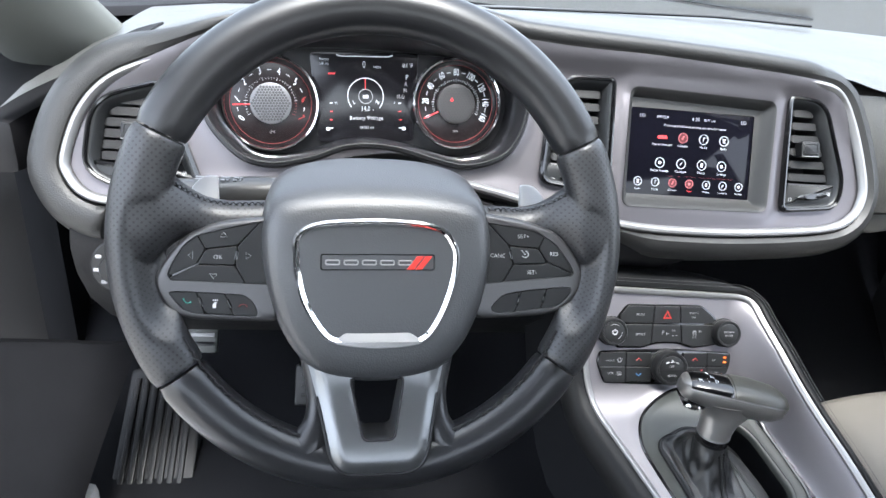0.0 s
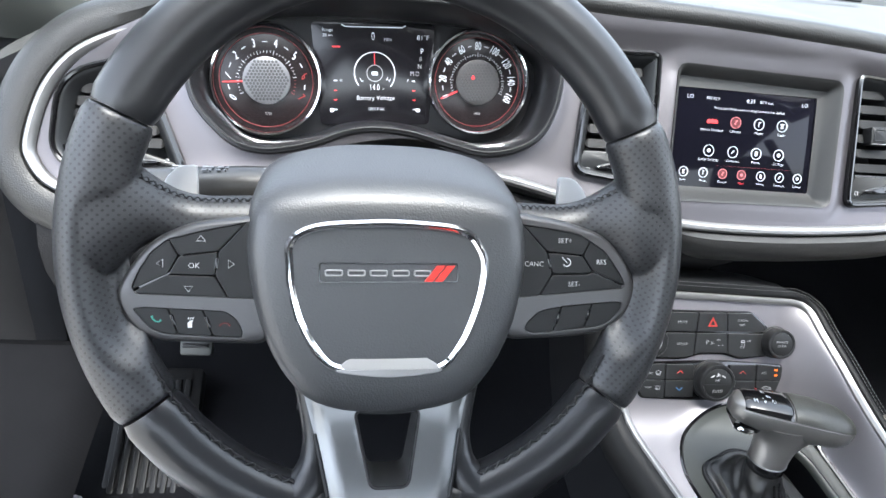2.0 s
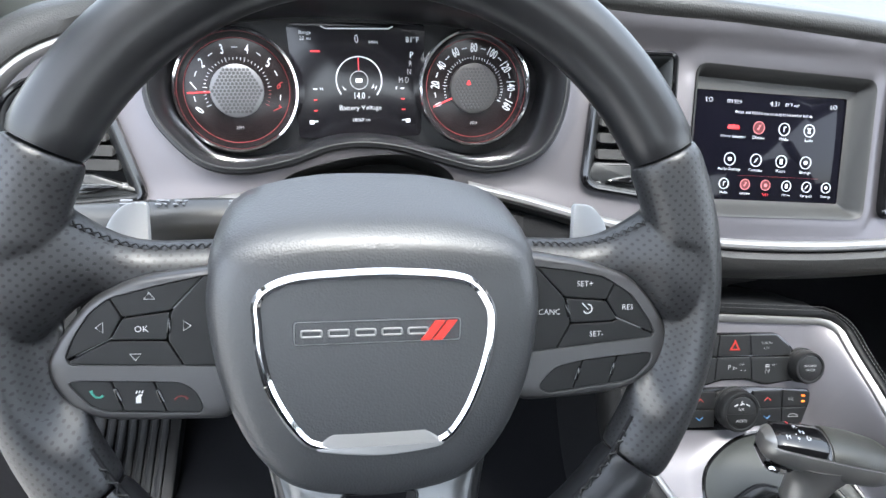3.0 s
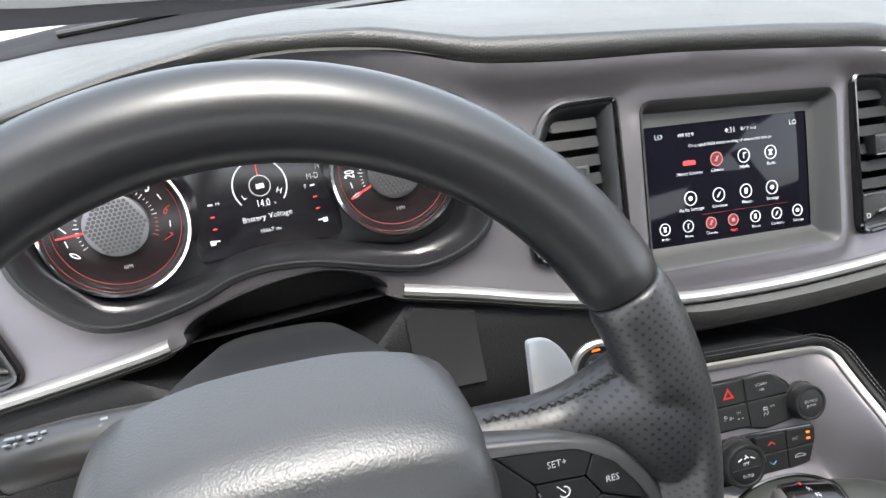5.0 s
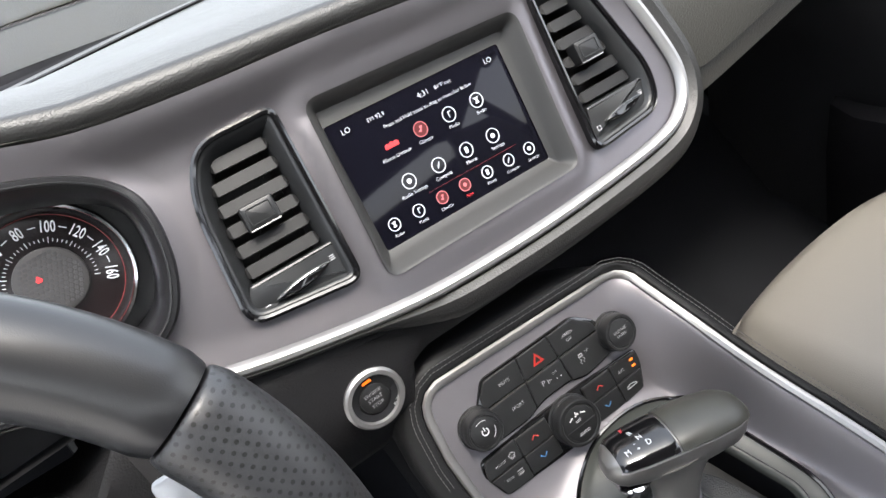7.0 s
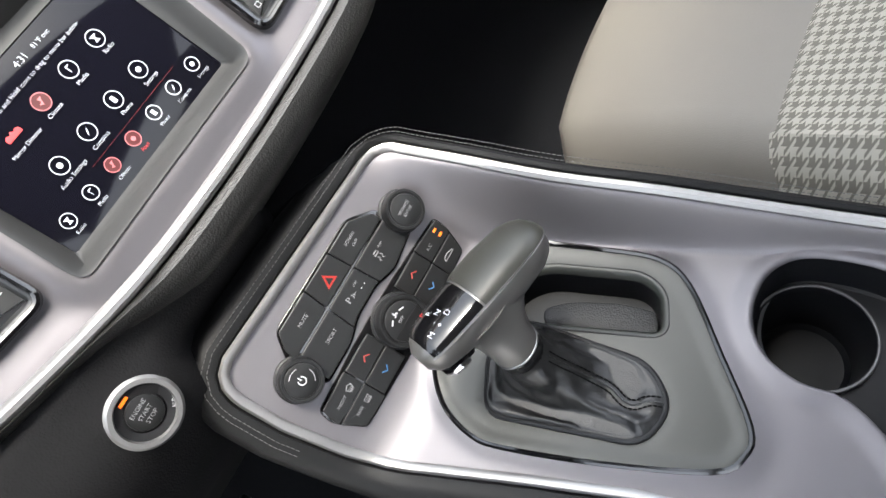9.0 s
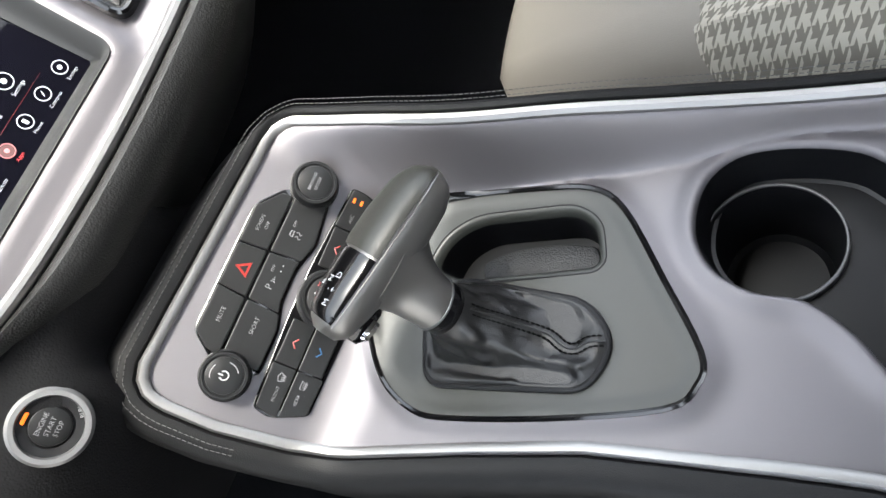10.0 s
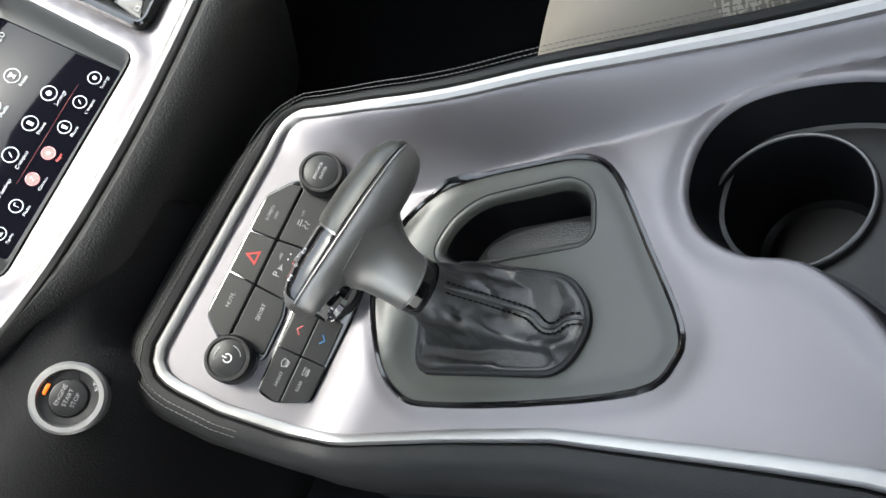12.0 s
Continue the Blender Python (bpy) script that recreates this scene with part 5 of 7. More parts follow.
# ---- touchscreen picture ----
def screen_icon(x, y, r, kind, mat, label_text, size=0.0042):
    z = 0.0008
    if kind != "bar":
        lit = mat == LIT_RED
        part("app_icon", ring(circle(x, y, r, 24), circle(x, y, r - 0.0006, 24), 0.0, z, bevel=0.0001), LIT_PINK if lit else mat, display, smooth=0)
        if lit:
            part("icon_fill", slab(circle(x, y, r - 0.0006, 24), 0.0, 0.0004, 0.0001), LIT_FILL, display, smooth=0)
            mat = LIT_PINK
    q = r * 0.4
    if kind == "note":
        o = [(x - q * 0.2, y - q), (x, y - q), (x, y + q * 0.6), (x + q, y + q * 0.8), (x + q, y + q), (x - q * 0.2, y + q)]
    elif kind == "fan":
        o = [(x - q, y - q * 0.4), (x, y), (x - q * 0.2, y + q), (x + q, y + q), (x + q * 0.3, y), (x, y - q)]
    elif kind == "mast":
        o = [(x, y + q), (x - q, y + q), (x - q * 0.2, y), (x - q * 0.8, y - q), (x + q * 0.8, y - q), (x + q * 0.2, y), (x + q, y + q)]
    elif kind == "bar":
        o = rp([(x - r, y - r * 0.4), (x + r, y - r * 0.4), (x + r, y + r * 0.1), (x + r * 0.6, y + r * 0.3), (x + r * 0.3, y + r * 0.1), (x, y + r * 0.4), (x - r * 0.3, y + r * 0.1), (x - r * 0.6, y + r * 0.3), (x - r, y + r * 0.1)], 0.0006, 2)
    elif kind == "phone":
        o = [(x - q * 0.55, y - q), (x + q * 0.55, y - q), (x + q * 0.55, y + q), (x - q * 0.55, y + q)]
    elif kind == "needle":
        o = [(x - q * 0.7, y - q), (x + q * 0.2, y - q * 0.1), (x + q * 0.7, y + q), (x - q * 0.2, y + q * 0.1)]
    else:
        o = circle(x, y, q * 0.8, 10)
    part("icon_sign", slab(o, 0.0, z, 0.0001), mat, display, smooth=0)
    if label_text:
        text(label_text, x, y - r - 0.0034, size, LIT_RED if label_text == "Apps" else LIT_WHITE, display, z)


display = next(o for o in touchscreen.children if o.name.startswith("display"))
ROW1 = [(-0.0395, "bar", LIT_RED, "Mirror Dimmer"), (-0.0118, "fan", LIT_RED, "Climate"), (0.0163, "note", LIT_WHITE, "Media"), (0.0443, "mast", LIT_WHITE, "Radio")]
for x, k, m_, lab in ROW1:
    screen_icon(x, 0.0187, 0.0062, k, m_, lab)
for x, k, m_, lab in [(-0.0405, "bar", LIT_WHITE, "Audio Settings"), (-0.0118, "needle", LIT_WHITE, "Compass"), (0.0163, "phone", LIT_WHITE, "Phone"), (0.0437, "dot", LIT_WHITE, "Settings")]:
    screen_icon(x, -0.0125, 0.0062, "dot" if k == "bar" else k, m_, lab)
for x, k, m_, lab in [(-0.068, "mast", LIT_WHITE, "Radio"), (-0.0447, "note", LIT_WHITE, "Media"), (-0.0215, "fan", LIT_RED, "Climate"), (0.0013, "dot", LIT_RED, "Apps"), (0.0246, "phone", LIT_WHITE, "Phone"), (0.0474, "needle", LIT_WHITE, "Compass"), (0.0697, "dot", LIT_WHITE, "Settings")]:
    screen_icon(x, -0.0363, 0.0053, k, m_, lab, 0.0036)
text("LO", -0.068, 0.0425, 0.0062, LIT_WHITE, display, 0.0008)
text("LO", 0.069, 0.0425, 0.0062, LIT_WHITE, display, 0.0008)
text("FM 92.9", -0.041, 0.042, 0.0048, LIT_WHITE, display, 0.0008)
text("4:31", 0.0035, 0.042, 0.0066, LIT_WHITE, display, 0.0008)
text("81°F out", 0.0225, 0.042, 0.0045, LIT_WHITE, display, 0.0008)
text("Press and Hold icons to drag to menu bar below", 0.0035, 0.0325, 0.0043, LIT_WHITE, display, 0.0008)
part("menu_line", slab([(-0.03, -0.0278), (0.06, -0.0278), (0.06, -0.02795), (-0.03, -0.02795)], 0, 0.0004, 0.00005), LIT_DIM, display, smooth=0)

# ---- air vents ----
def span(o, v):
    xs = []
    for i in range(len(o)):
        (x1, y1), (x2, y2) = o[i - 1], o[i]
        if (y1 > v) != (y2 > v):
            xs.append(x1 + (v - y1) / (y2 - y1) * (x2 - x1))
    return min(xs), max(xs)


def air_vent(o, label, mark):
    c = np.mean(np.array(o), axis=0)
    vent = thing("air_vent", TRIM @ pose(c[0], c[1], 0), label, "air vent", "dashboard air vents")
    o = [(x - c[0], y - c[1]) for x, y in o]
    bm = bmesh.new()
    loft(bm, [flat(grow(o, d), z) for d, z in ((0.0015, -0.003), (0.001, 0.003), (-0.001, 0.0042), (-0.003, 0.0035), (-0.0042, 0.0))])
    part("vent_rim", bm, GLOSS, vent, "gloss black rim")
    ys = [p[1] for p in o]
    lo, hi = min(ys), max(ys)
    cut = lo + 0.25 * (hi - lo)
    bm = bmesh.new()
    loft(bm, [flat(grow(o, d), z) for d, z in ((-0.0038, 0.0012), (-0.0050, 0.0008), (-0.0062, -0.0005), (-0.0130, -0.0110), (-0.0140, -0.0140), (-0.0145, -0.045))], (False, True))
    part("vent_housing", bm, VENT_WALL, vent, "dark grey housing")
    low = [(x, min(y, cut)) for x, y in grow(o, -0.0062)]
    part("slider_panel", slab(low, -0.014, -0.0028, 0.003), VENT_WALL, vent, "dark grey slider panel")
    n = 6
    for k in range(n):
        v = cut + 0.0075 + (hi - 0.0185 - cut - 0.0075) * k / (n - 1)
        a, b = span(o, v)
        a, b = a + 0.0138, b - 0.0138
        bm = bmesh.new()
        sec = [(-0.0046, -0.0105), (-0.0050, -0.0078), (-0.0044, -0.0070), (0.0046, -0.0088), (0.0050, -0.0100), (0.0040, -0.0200), (-0.0036, -0.0200)]
        loft(bm, [[(x, v + yy * q, zz - (1 - q) * 0.004) for yy, zz in sec] for x, q in ((a - 0.0012, 0.55), (a + 0.0012, 0.95), (a + 0.003, 1), (b - 0.003, 1), (b - 0.0012, 0.95), (b + 0.0012, 0.55))], (True, True))
        part("slat", bm, SLAT, vent, smooth=22)
    v = cut + 0.4 * (hi - cut)
    a, b = span(o, v)
    m = (a + b) / 2 - 0.002
    part("tab", slab(rp([(m - 0.0125, v - 0.0095), (m + 0.0125, v - 0.0095), (m + 0.013, v + 0.009), (m - 0.012, v + 0.009)], 0.0025), -0.010, 0.003, 0.002), BUTTON, vent, "square grey aiming tab")
    tab_o = rp([(m - 0.0092, v - 0.0062), (m + 0.0092, v - 0.0062), (m + 0.0096, v + 0.0062), (m - 0.0088, v + 0.0062)], 0.002)
    part("tab_inset", ring(tab_o, grow(tab_o, -0.0009), 0.002, 0.0036, bevel=0.0003), VENT_WALL, vent)
    part("tab_edge", slab(rp([(m - 0.0115, v - 0.0098), (m + 0.0115, v - 0.0098), (m + 0.0115, v - 0.0086), (m - 0.0115, v - 0.0086)], 0.0004), -0.001, 0.0026, 0.0004), BRIGHT, vent, "thin chrome edge")
    vv = lo + 0.125 * (hi - lo)
    a, b = span(o, vv)
    lens = [(q, a + (0.27 + 0.53 * q) * (b - a), vv - 0.0005 + 0.0045 * q) for q in np.linspace(0, 1, 13)]
    half = [0.0006 + 0.0044 * math.sin(math.pi * q) ** 0.7 for q, x, y in lens]
    crescent = [(x, y - h) for (q, x, y), h in zip(lens, half)] + [(x, y + 0.6 * h) for (q, x, y), h in reversed(list(zip(lens, half)))]
    part("slider_wheel", slab(crescent, -0.005, 0.0018, 0.0012, crown=0.0016), GLOSS, vent, "gloss black slider wheel")
    # silver line in place of the highlight along the gloss wheel
    part("slider_glint", tube([(x, y + 0.6 * h, 0.0016) for (q, x, y), h in zip(lens, half)], 0.0004, 6), SPOKE_SILVER, vent, "silver line for the highlight on the slider wheel")
    sq = a + 0.18 * (b - a)
    part("closed_sign", ring(rp([(sq - 0.002, vv - 0.005), (sq + 0.002, vv - 0.005), (sq + 0.002, vv - 0.001), (sq - 0.002, vv - 0.001)], 0.0003), rp([(sq - 0.0015, vv - 0.0045), (sq + 0.0015, vv - 0.0045), (sq + 0.0015, vv - 0.0015), (sq - 0.0015, vv - 0.0015)], 0.0003), -0.003, -0.0024, bevel=0.0001), WHITE_INK, vent, smooth=0)
    sq = a + 0.85 * (b - a)
    for k in range(3):
        part("open_sign", slab([(sq - 0.002, vv + 0.004 + 0.0015 * k), (sq + 0.002, vv + 0.004 + 0.0015 * k), (sq + 0.002, vv + 0.0045 + 0.0015 * k), (sq - 0.002, vv + 0.0045 + 0.0015 * k)], -0.003, -0.0024, 0.0001), WHITE_INK, vent, smooth=0)
    return vent


air_vent(vent_c, "black slatted air vent beside the touchscreen", 1)
air_vent(vent_r, "black slatted air vent with slanted outer side", 1)
air_vent(vent_l, "black slatted air vent behind the steering wheel", 1)

# ---- wheel buttons, emblem and stitching ----
def button_sign(b, c, sign, top):
    """The mark on a wheel button."""
    x, y = c[0] / 1000, c[1] / 1000
    if sign in ("tri_up", "tri_down", "tri_left", "tri_right"):
        t = {"tri_up": 90, "tri_down": 270, "tri_left": 180, "tri_right": 0}[sign]
        shape = [(0.0021, 0), (-0.0013, 0.0026), (-0.0013, -0.0026)]
        turned = [(x + p * math.cos(radians(t)) - q * math.sin(radians(t)), y + p * math.sin(radians(t)) + q * math.cos(radians(t)), top + 0.0002) for p, q in shape]
        part("arrow", tube(turned, 0.00028, 5, closed=True), WHITE_INK, b)
    elif sign == "phone":
        part("phone_sign", tube([(x - 0.0026, y + 0.0022, top), (x - 0.0022, y + 0.0004, top), (x - 0.0004, y - 0.0014, top), (x + 0.0014, y - 0.0016, top), (x + 0.0028, y - 0.0006, top)], [0.0008, 0.0005, 0.0005, 0.0005, 0.0008], 6), GREEN_INK, b)
    elif sign == "hang":
        part("phone_sign", tube([(x - 0.0031, y - 0.001, top), (x - 0.0018, y + 0.0004, top), (x, y + 0.0008, top), (x + 0.0018, y + 0.0004, top), (x + 0.0031, y - 0.001, top)], [0.0007, 0.0004, 0.0004, 0.0004, 0.0007], 6), DULL_RED, b)
    elif sign == "voice":
        part("voice_sign", slab([(x - 0.0014, y - 0.0032), (x + 0.001, y - 0.0032), (x + 0.001, y - 0.0002), (x + 0.0018, y + 0.0012), (x, y + 0.0012), (x - 0.0014, y - 0.0004)], top - 0.0005, top + 0.0002, 0.0001), WHITE_INK, b, smooth=0)
        for k in range(3):
            part("voice_sign", tube([(x - 0.0012 + 0.0013 * k, y + 0.0019, top), (x - 0.0007 + 0.0014 * k, y + 0.0032, top)], 0.0003, 4), WHITE_INK, b)
    elif sign == "dial":
        arc = [(x + 0.0026 * math.cos(radians(a)), y + 0.0026 * math.sin(radians(a)), top) for a in range(-150, 101, 20)]
        part("cruise_sign", tube(arc, 0.00035, 5), WHITE_INK, b)
        part("cruise_sign", tube([(x + 0.0004, y - 0.0004, top), (x - 0.0034, y + 0.0034, top)], 0.0003, 5), WHITE_INK, b)
    elif sign:
        text(sign, x, y, 0.0046, WHITE_INK, b, top + 0.0003)


def wheel_buttons(side, polys, dividers):
    for o, bed in ((BUTTON_AREA[side], -0.0085), (LOWER_AREA[side], -0.0085)):
        part("button_bed", slab(rp(mm(o), 0.003, 3), -0.02, bed, 0.0003), GLOSS, wheel, smooth=15).location.z = LIFT
    for name, pts, sign, place in polys:
        o = rp(grow(mm(pts), -0.00042), 0.0013, 3)
        b = part(name, slab(o, -0.012, -0.0030, 0.0006), BUTTON, wheel, smooth=0)
        b.location.z = LIFT
        button_sign(b, place, sign, -0.0029)
    for (x0, y0), (x1, y1) in dividers:
        a, b = Vector((x0, y0, 0)) / 1000, Vector((x1, y1, 0)) / 1000
        n = Vector((-(b - a).y, (b - a).x, 0)).normalized() * 0.0011
        part("divider", slab(rp([tuple((p + q)[:2]) for p, q in ((a, n), (a, -n), (b, -n), (b, n))], 0.0006, 3), -0.006, -0.0024, 0.0004), GLOSS, wheel, "slim gloss black divider").location.z = LIFT


DULL_RED = material("dull_red", (0.12, 0.02, 0.02), 0.5)
wheel_buttons(-1, [
    ("button_up", [(-134.4, 3.7), (-128.7, -6.7), (-105.8, -3.9), (-89.7, 13.9), (-112, 9.6)], "tri_up", (-115.7, 3.8)),
    ("button_left", [(-134.4, 3.7), (-143.9, -3.9), (-151.2, -15.3), (-155.6, -27.5), (-134.8, -17.9), (-128.7, -6.7)], "tri_left", (-138.8, -11.3)),
    ("button_ok", [(-128.7, -6.7), (-134.8, -17.9), (-107.8, -18.8), (-105.8, -3.9)], "OK", (-119.8, -12.6)),
    ("button_down", [(-155.2, -28.6), (-153.3, -29.9), (-100.2, -32.5), (-107.8, -18.8), (-134.8, -17.9)], "tri_down", (-123, -26.4)),
    ("button_right", [(-89.7, 14.3), (-105.8, -3.9), (-107.8, -18.8), (-100.2, -32.5), (-78, -33.3), (-78, 15.5)], "tri_right", (-98.5, -11.4)),
    ("button_phone", [(-154.7, -38.3), (-149.4, -37.3), (-135, -38.3), (-129.3, -54.7), (-138, -54.4), (-145, -51.4), (-153.6, -40.9)], "phone", (-141.6, -45.2)),
    ("button_voice", [(-135, -38.3), (-115, -39.4), (-109.1, -56.2), (-129.3, -54.8)], "voice", (-122.2, -47.3)),
    ("button_end", [(-115, -39.4), (-101.3, -40.2), (-93.9, -45.9), (-90.9, -54.7), (-92.8, -57.7), (-109.1, -56.4)], "hang", (-102, -48.7))],
    [((-106.1, -7.5), (-107.1, -15)), ((-133.2, -42.5), (-130.8, -49.5)), ((-113.3, -43.8), (-110.7, -51.2))])
wheel_buttons(1, [
    ("button_set_up", [(86.1, 15.8), (103.2, -1.9), (128.1, -3.9), (133, 6.1), (125.1, 10.7), (106, 14)], "SET+", (114.8, 5.8)),
    ("button_resume", [(133, 6.1), (128.1, -3.9), (135.3, -14.5), (158.6, -24.2), (159.1, -23.2), (154.8, -15.3), (143.4, -0.4)], "RES", (141.2, -8.2)),
    ("button_cruise", [(103.2, -1.9), (107.2, -16.7), (132.4, -16.3), (135.3, -14.5), (128.1, -3.9)], "dial", (116.9, -8.5)),
    ("button_set_down", [(107.2, -16.7), (132.4, -16.3), (135.3, -14.5), (158.3, -24.4), (157, -26.4), (98.8, -31.2)], "SET-", (122.7, -23.2)),
    ("button_cancel", [(78, 17), (86.1, 15.8), (103.2, -1.9), (107.2, -16.7), (98.8, -31.2), (78, -33)], "CANC", (94, -9.8)),
    ("button_blank", [(89, -54.1), (89.5, -49.9), (98.5, -40.9), (115.1, -37.8), (109.6, -55.2), (94.9, -56.8)], "", (100, -48)),
    ("button_blank", [(115.1, -37.8), (136.5, -36), (131.4, -53), (109.6, -55.2)], "", (122, -45)),
    ("button_blank", [(136.5, -36), (153, -34.6), (157.6, -35.3), (157.2, -41.1), (147.8, -50.3), (140.4, -52.3), (131.4, -53)], "", (145, -44))],
    [((103.9, -5.5), (105.9, -13)), ((113.4, -42), (111.2, -50)), ((134.8, -40.2), (132.6, -48))])

em = part("emblem", ring(rp([(-0.0455, -0.0207), (0.0405, -0.0203), (0.0405, -0.0081), (-0.0455, -0.0083)], 0.002), rp([(-0.0446, -0.0199), (0.0396, -0.0195), (0.0396, -0.0089), (-0.0446, -0.0091)], 0.0015), 0.0105, 0.0133, bevel=0.0001), GLOSS, wheel, "oblong emblem frame")
for k in range(5):
    x = -0.0422 + 0.0136 * k
    o = rp([(x, -0.0169), (x + 0.0112, -0.0169), (x + 0.0112, -0.0126), (x, -0.0126)], 0.0017, 4)
    part("emblem_link", ring(o, grow(o, -0.0011), 0.012, 0.0139, bevel=0.0003), BRIGHT, em, "chrome link")
for k in range(2):
    x = 0.0190 + 0.0064 * k
    part("emblem_slash", slab([(x, -0.0197), (x + 0.0052, -0.0197), (x + 0.0130, -0.0096), (x + 0.0078, -0.0096)], 0.012, 0.0143, 0.0002), RED_PAINT, em, "red slanting stripe", smooth=0)
chin = curve([(-0.0345, -0.0745), (-0.031, -0.0715), (-0.0255, -0.0668), (-0.0185, -0.0652), (0.018, -0.0658), (0.0238, -0.0690), (0.029, -0.0728), (0.032, -0.0748), (0.0275, -0.0775), (-0.0016, -0.0798), (-0.0305, -0.0768)], 4)
bm = slab(chin, 0.006, 0.0146, 0.0012)
for v in bm.verts:
    if v.co.z > 0.01:
        v.co.z -= 0.36 * (v.co.y + 0.0740)
part("shield_chin", bm, BRIGHT, wheel, "bright metal shield chin")


def stitches(parent, path, length, gap, mat, r=0.00035, zig=0.0, name="stitching"):
    """A seam of separate short threads along a 3D line."""
    P = [Vector(p) for p in path]
    seg = [(b - a).length for a, b in zip(P, P[1:])]
    total, bm, d, k = sum(seg), bmesh.new(), 0.0, 0

    def at(q):
        for (a, b), L in zip(zip(P, P[1:]), seg):
            if q <= L:
                return a.lerp(b, q / L if L else 0), (b - a).normalized()
            q -= L
        return P[-1], (P[-1] - P[-2]).normalized()

    while d + length < total:
        (a, t), (b, _) = at(d), at(d + length)
        side = t.cross(Vector((0, 0, 1))).normalized() * zig * (1 if k % 2 else -1)
        mid = (a + b) / 2 + Vector((0, 0, r * 0.7))
        tube([a - side, mid, b + side], r, 4, bm=bm)
        d += length + gap
        k += 1
    return part(name, bm, mat, parent)


for s in (1, -1):
    for cross in (0.0016, -0.0016):
        stitches(wheel, [(s * u, v, z) for u, v, z in ((0.088, 0.0272, -0.0152), (0.115, 0.0264, -0.0144), (0.125, 0.0276, -0.0132), (0.133, 0.0302, -0.0110), (0.140, 0.0340, -0.0074), (0.146, 0.0380, -0.0030), (0.151, 0.0415, 0.0012))], 0.0042, 0.0004, THREAD, 0.00055, cross)
    stitches(wheel, [(s * (RIM - 0.0175) * math.cos(radians(a)), (RIM - 0.0175) * math.sin(radians(a)), 0.0102) for a in range(-70, -27, 2)], 0.0034, 0.0008, THREAD, 0.00055, 0.0018)
    part("rim_seam", tube([(s * (RIM - 0.0178) * math.cos(radians(a)), (RIM - 0.0178) * math.sin(radians(a)), 0.0086) for a in range(-72, -25, 2)], 0.0012, 6), BLACK, wheel, "sewn seam inside the rim")

# stalks behind the wheel
stalk = part("stalk", tube([(-0.05, 0.037, -0.085), (-0.1, 0.036, -0.087), (-0.17, 0.032, -0.09), (-0.2, 0.03, -0.092), (-0.206, 0.03, -0.0925)], [0.013, 0.0145, 0.0145, 0.0135, 0.009], 20), STALK, column, "black lamp and wiper stalk")
part("stalk_ring", tube([(-0.1335, 0.0341, -0.0884), (-0.1355, 0.0340, -0.0885)], 0.0149, 24), GLOSS, stalk)


def stalk_sign(x, turn, w, h):
    """A small mark on the stalk's round, turned up from its front by so many degrees."""
    c, s = math.cos(radians(turn)), math.sin(radians(turn))
    m = pose(x, 0.0355 + 0.0147 * s, -0.0872 + 0.0147 * c, -turn)
    bm = slab(rp([(-w, -h), (w, -h), (w, h), (-w, h)], min(w, h) * 0.5, 2), -0.0006, 0.0004, 0.0001)
    bmesh.ops.transform(bm, matrix=m, verts=bm.verts)
    part("stalk_sign", bm, GREY_INK, stalk, smooth=0)


for x, w in ((-0.085, 0.0018), (-0.112, 0.0012), (-0.1165, 0.0022), (-0.1225, 0.0012), (-0.1265, 0.0025), (-0.146, 0.0035)):
    stalk_sign(x, 62, w, 0.0009)
    stalk_sign(x - 0.001, 48, w * 0.7, 0.0006)
stalk_sign(-0.1415, 15, 0.0011, 0.0038)
stalk_sign(-0.141, -22, 0.002, 0.0011)
stalk_sign(-0.1405, -38, 0.0015, 0.0008)

# ---- console controls ----
panel = thing("audio_panel", FL, "black audio button panel with two rotary knobs", "control panel")
up_o = rp([(-0.0555, 0.0135), (0.0455, 0.0135), (0.0665, -0.003), (0.070, -0.0375), (0.034, -0.0425), (0.014, -0.0365), (-0.014, -0.0365), (-0.034, -0.0425), (-0.07, -0.0425), (-0.0725, -0.009)], 0.006)
part("panel_base", slab(up_o, -0.006, 0.0022, 0.0015), GLOSS, panel)


def control(parent, x0, x1, y0, y1, body, mat=GREY_INK, size=0.0052, slant=0.0, shape=None):
    """A nearly flush button; shape gives an outline of its own."""
    o = rp(shape, 0.0016, 3) if shape else rp([(x0, y0), (x1, y0), (x1 + slant, y1), (x0 + slant, y1)], 0.001, 2)
    b = part("button", slab(o, 0.0, 0.0042, 0.0008), BUTTON, parent, smooth=15)
    cx, cy = (x0 + x1 + slant) / 2, (y0 + y1) / 2
    if body == "hazard":
        t = [(cx, cy + 0.006), (cx - 0.006, cy - 0.0045), (cx + 0.006, cy - 0.0045)]
        ti = [(cx, cy + 0.0028), (cx - 0.0032, cy - 0.003), (cx + 0.0032, cy - 0.003)]
        part("hazard_sign", ring(t, ti, 0.004, 0.0046, bevel=0.0001), HAZARD, b, smooth=0)
    elif body in ("up", "down"):
        s = 1 if body == "up" else -1
        part("arrow", tube([(cx - 0.0035, cy - 0.0012 * s, 0.0043), (cx, cy + 0.0018 * s, 0.0043), (cx + 0.0035, cy - 0.0012 * s, 0.0043)], 0.0006, 5), mat, b)
    elif body:
        for k, ln in enumerate(body.split("/")):
            n = len(body.split("/"))
            text(ln, cx, cy + (0.0027 * (n - 1) - 0.0054 * k), size, mat, b, 0.0044)
    return b


def line_sign(parent, pts, name="sign", mat=None, r=0.00032, z=0.0044, closed=False):
    part(name, tube([(x, y, z) for x, y in pts], r, 4, closed=closed), mat or GREY_INK, parent)


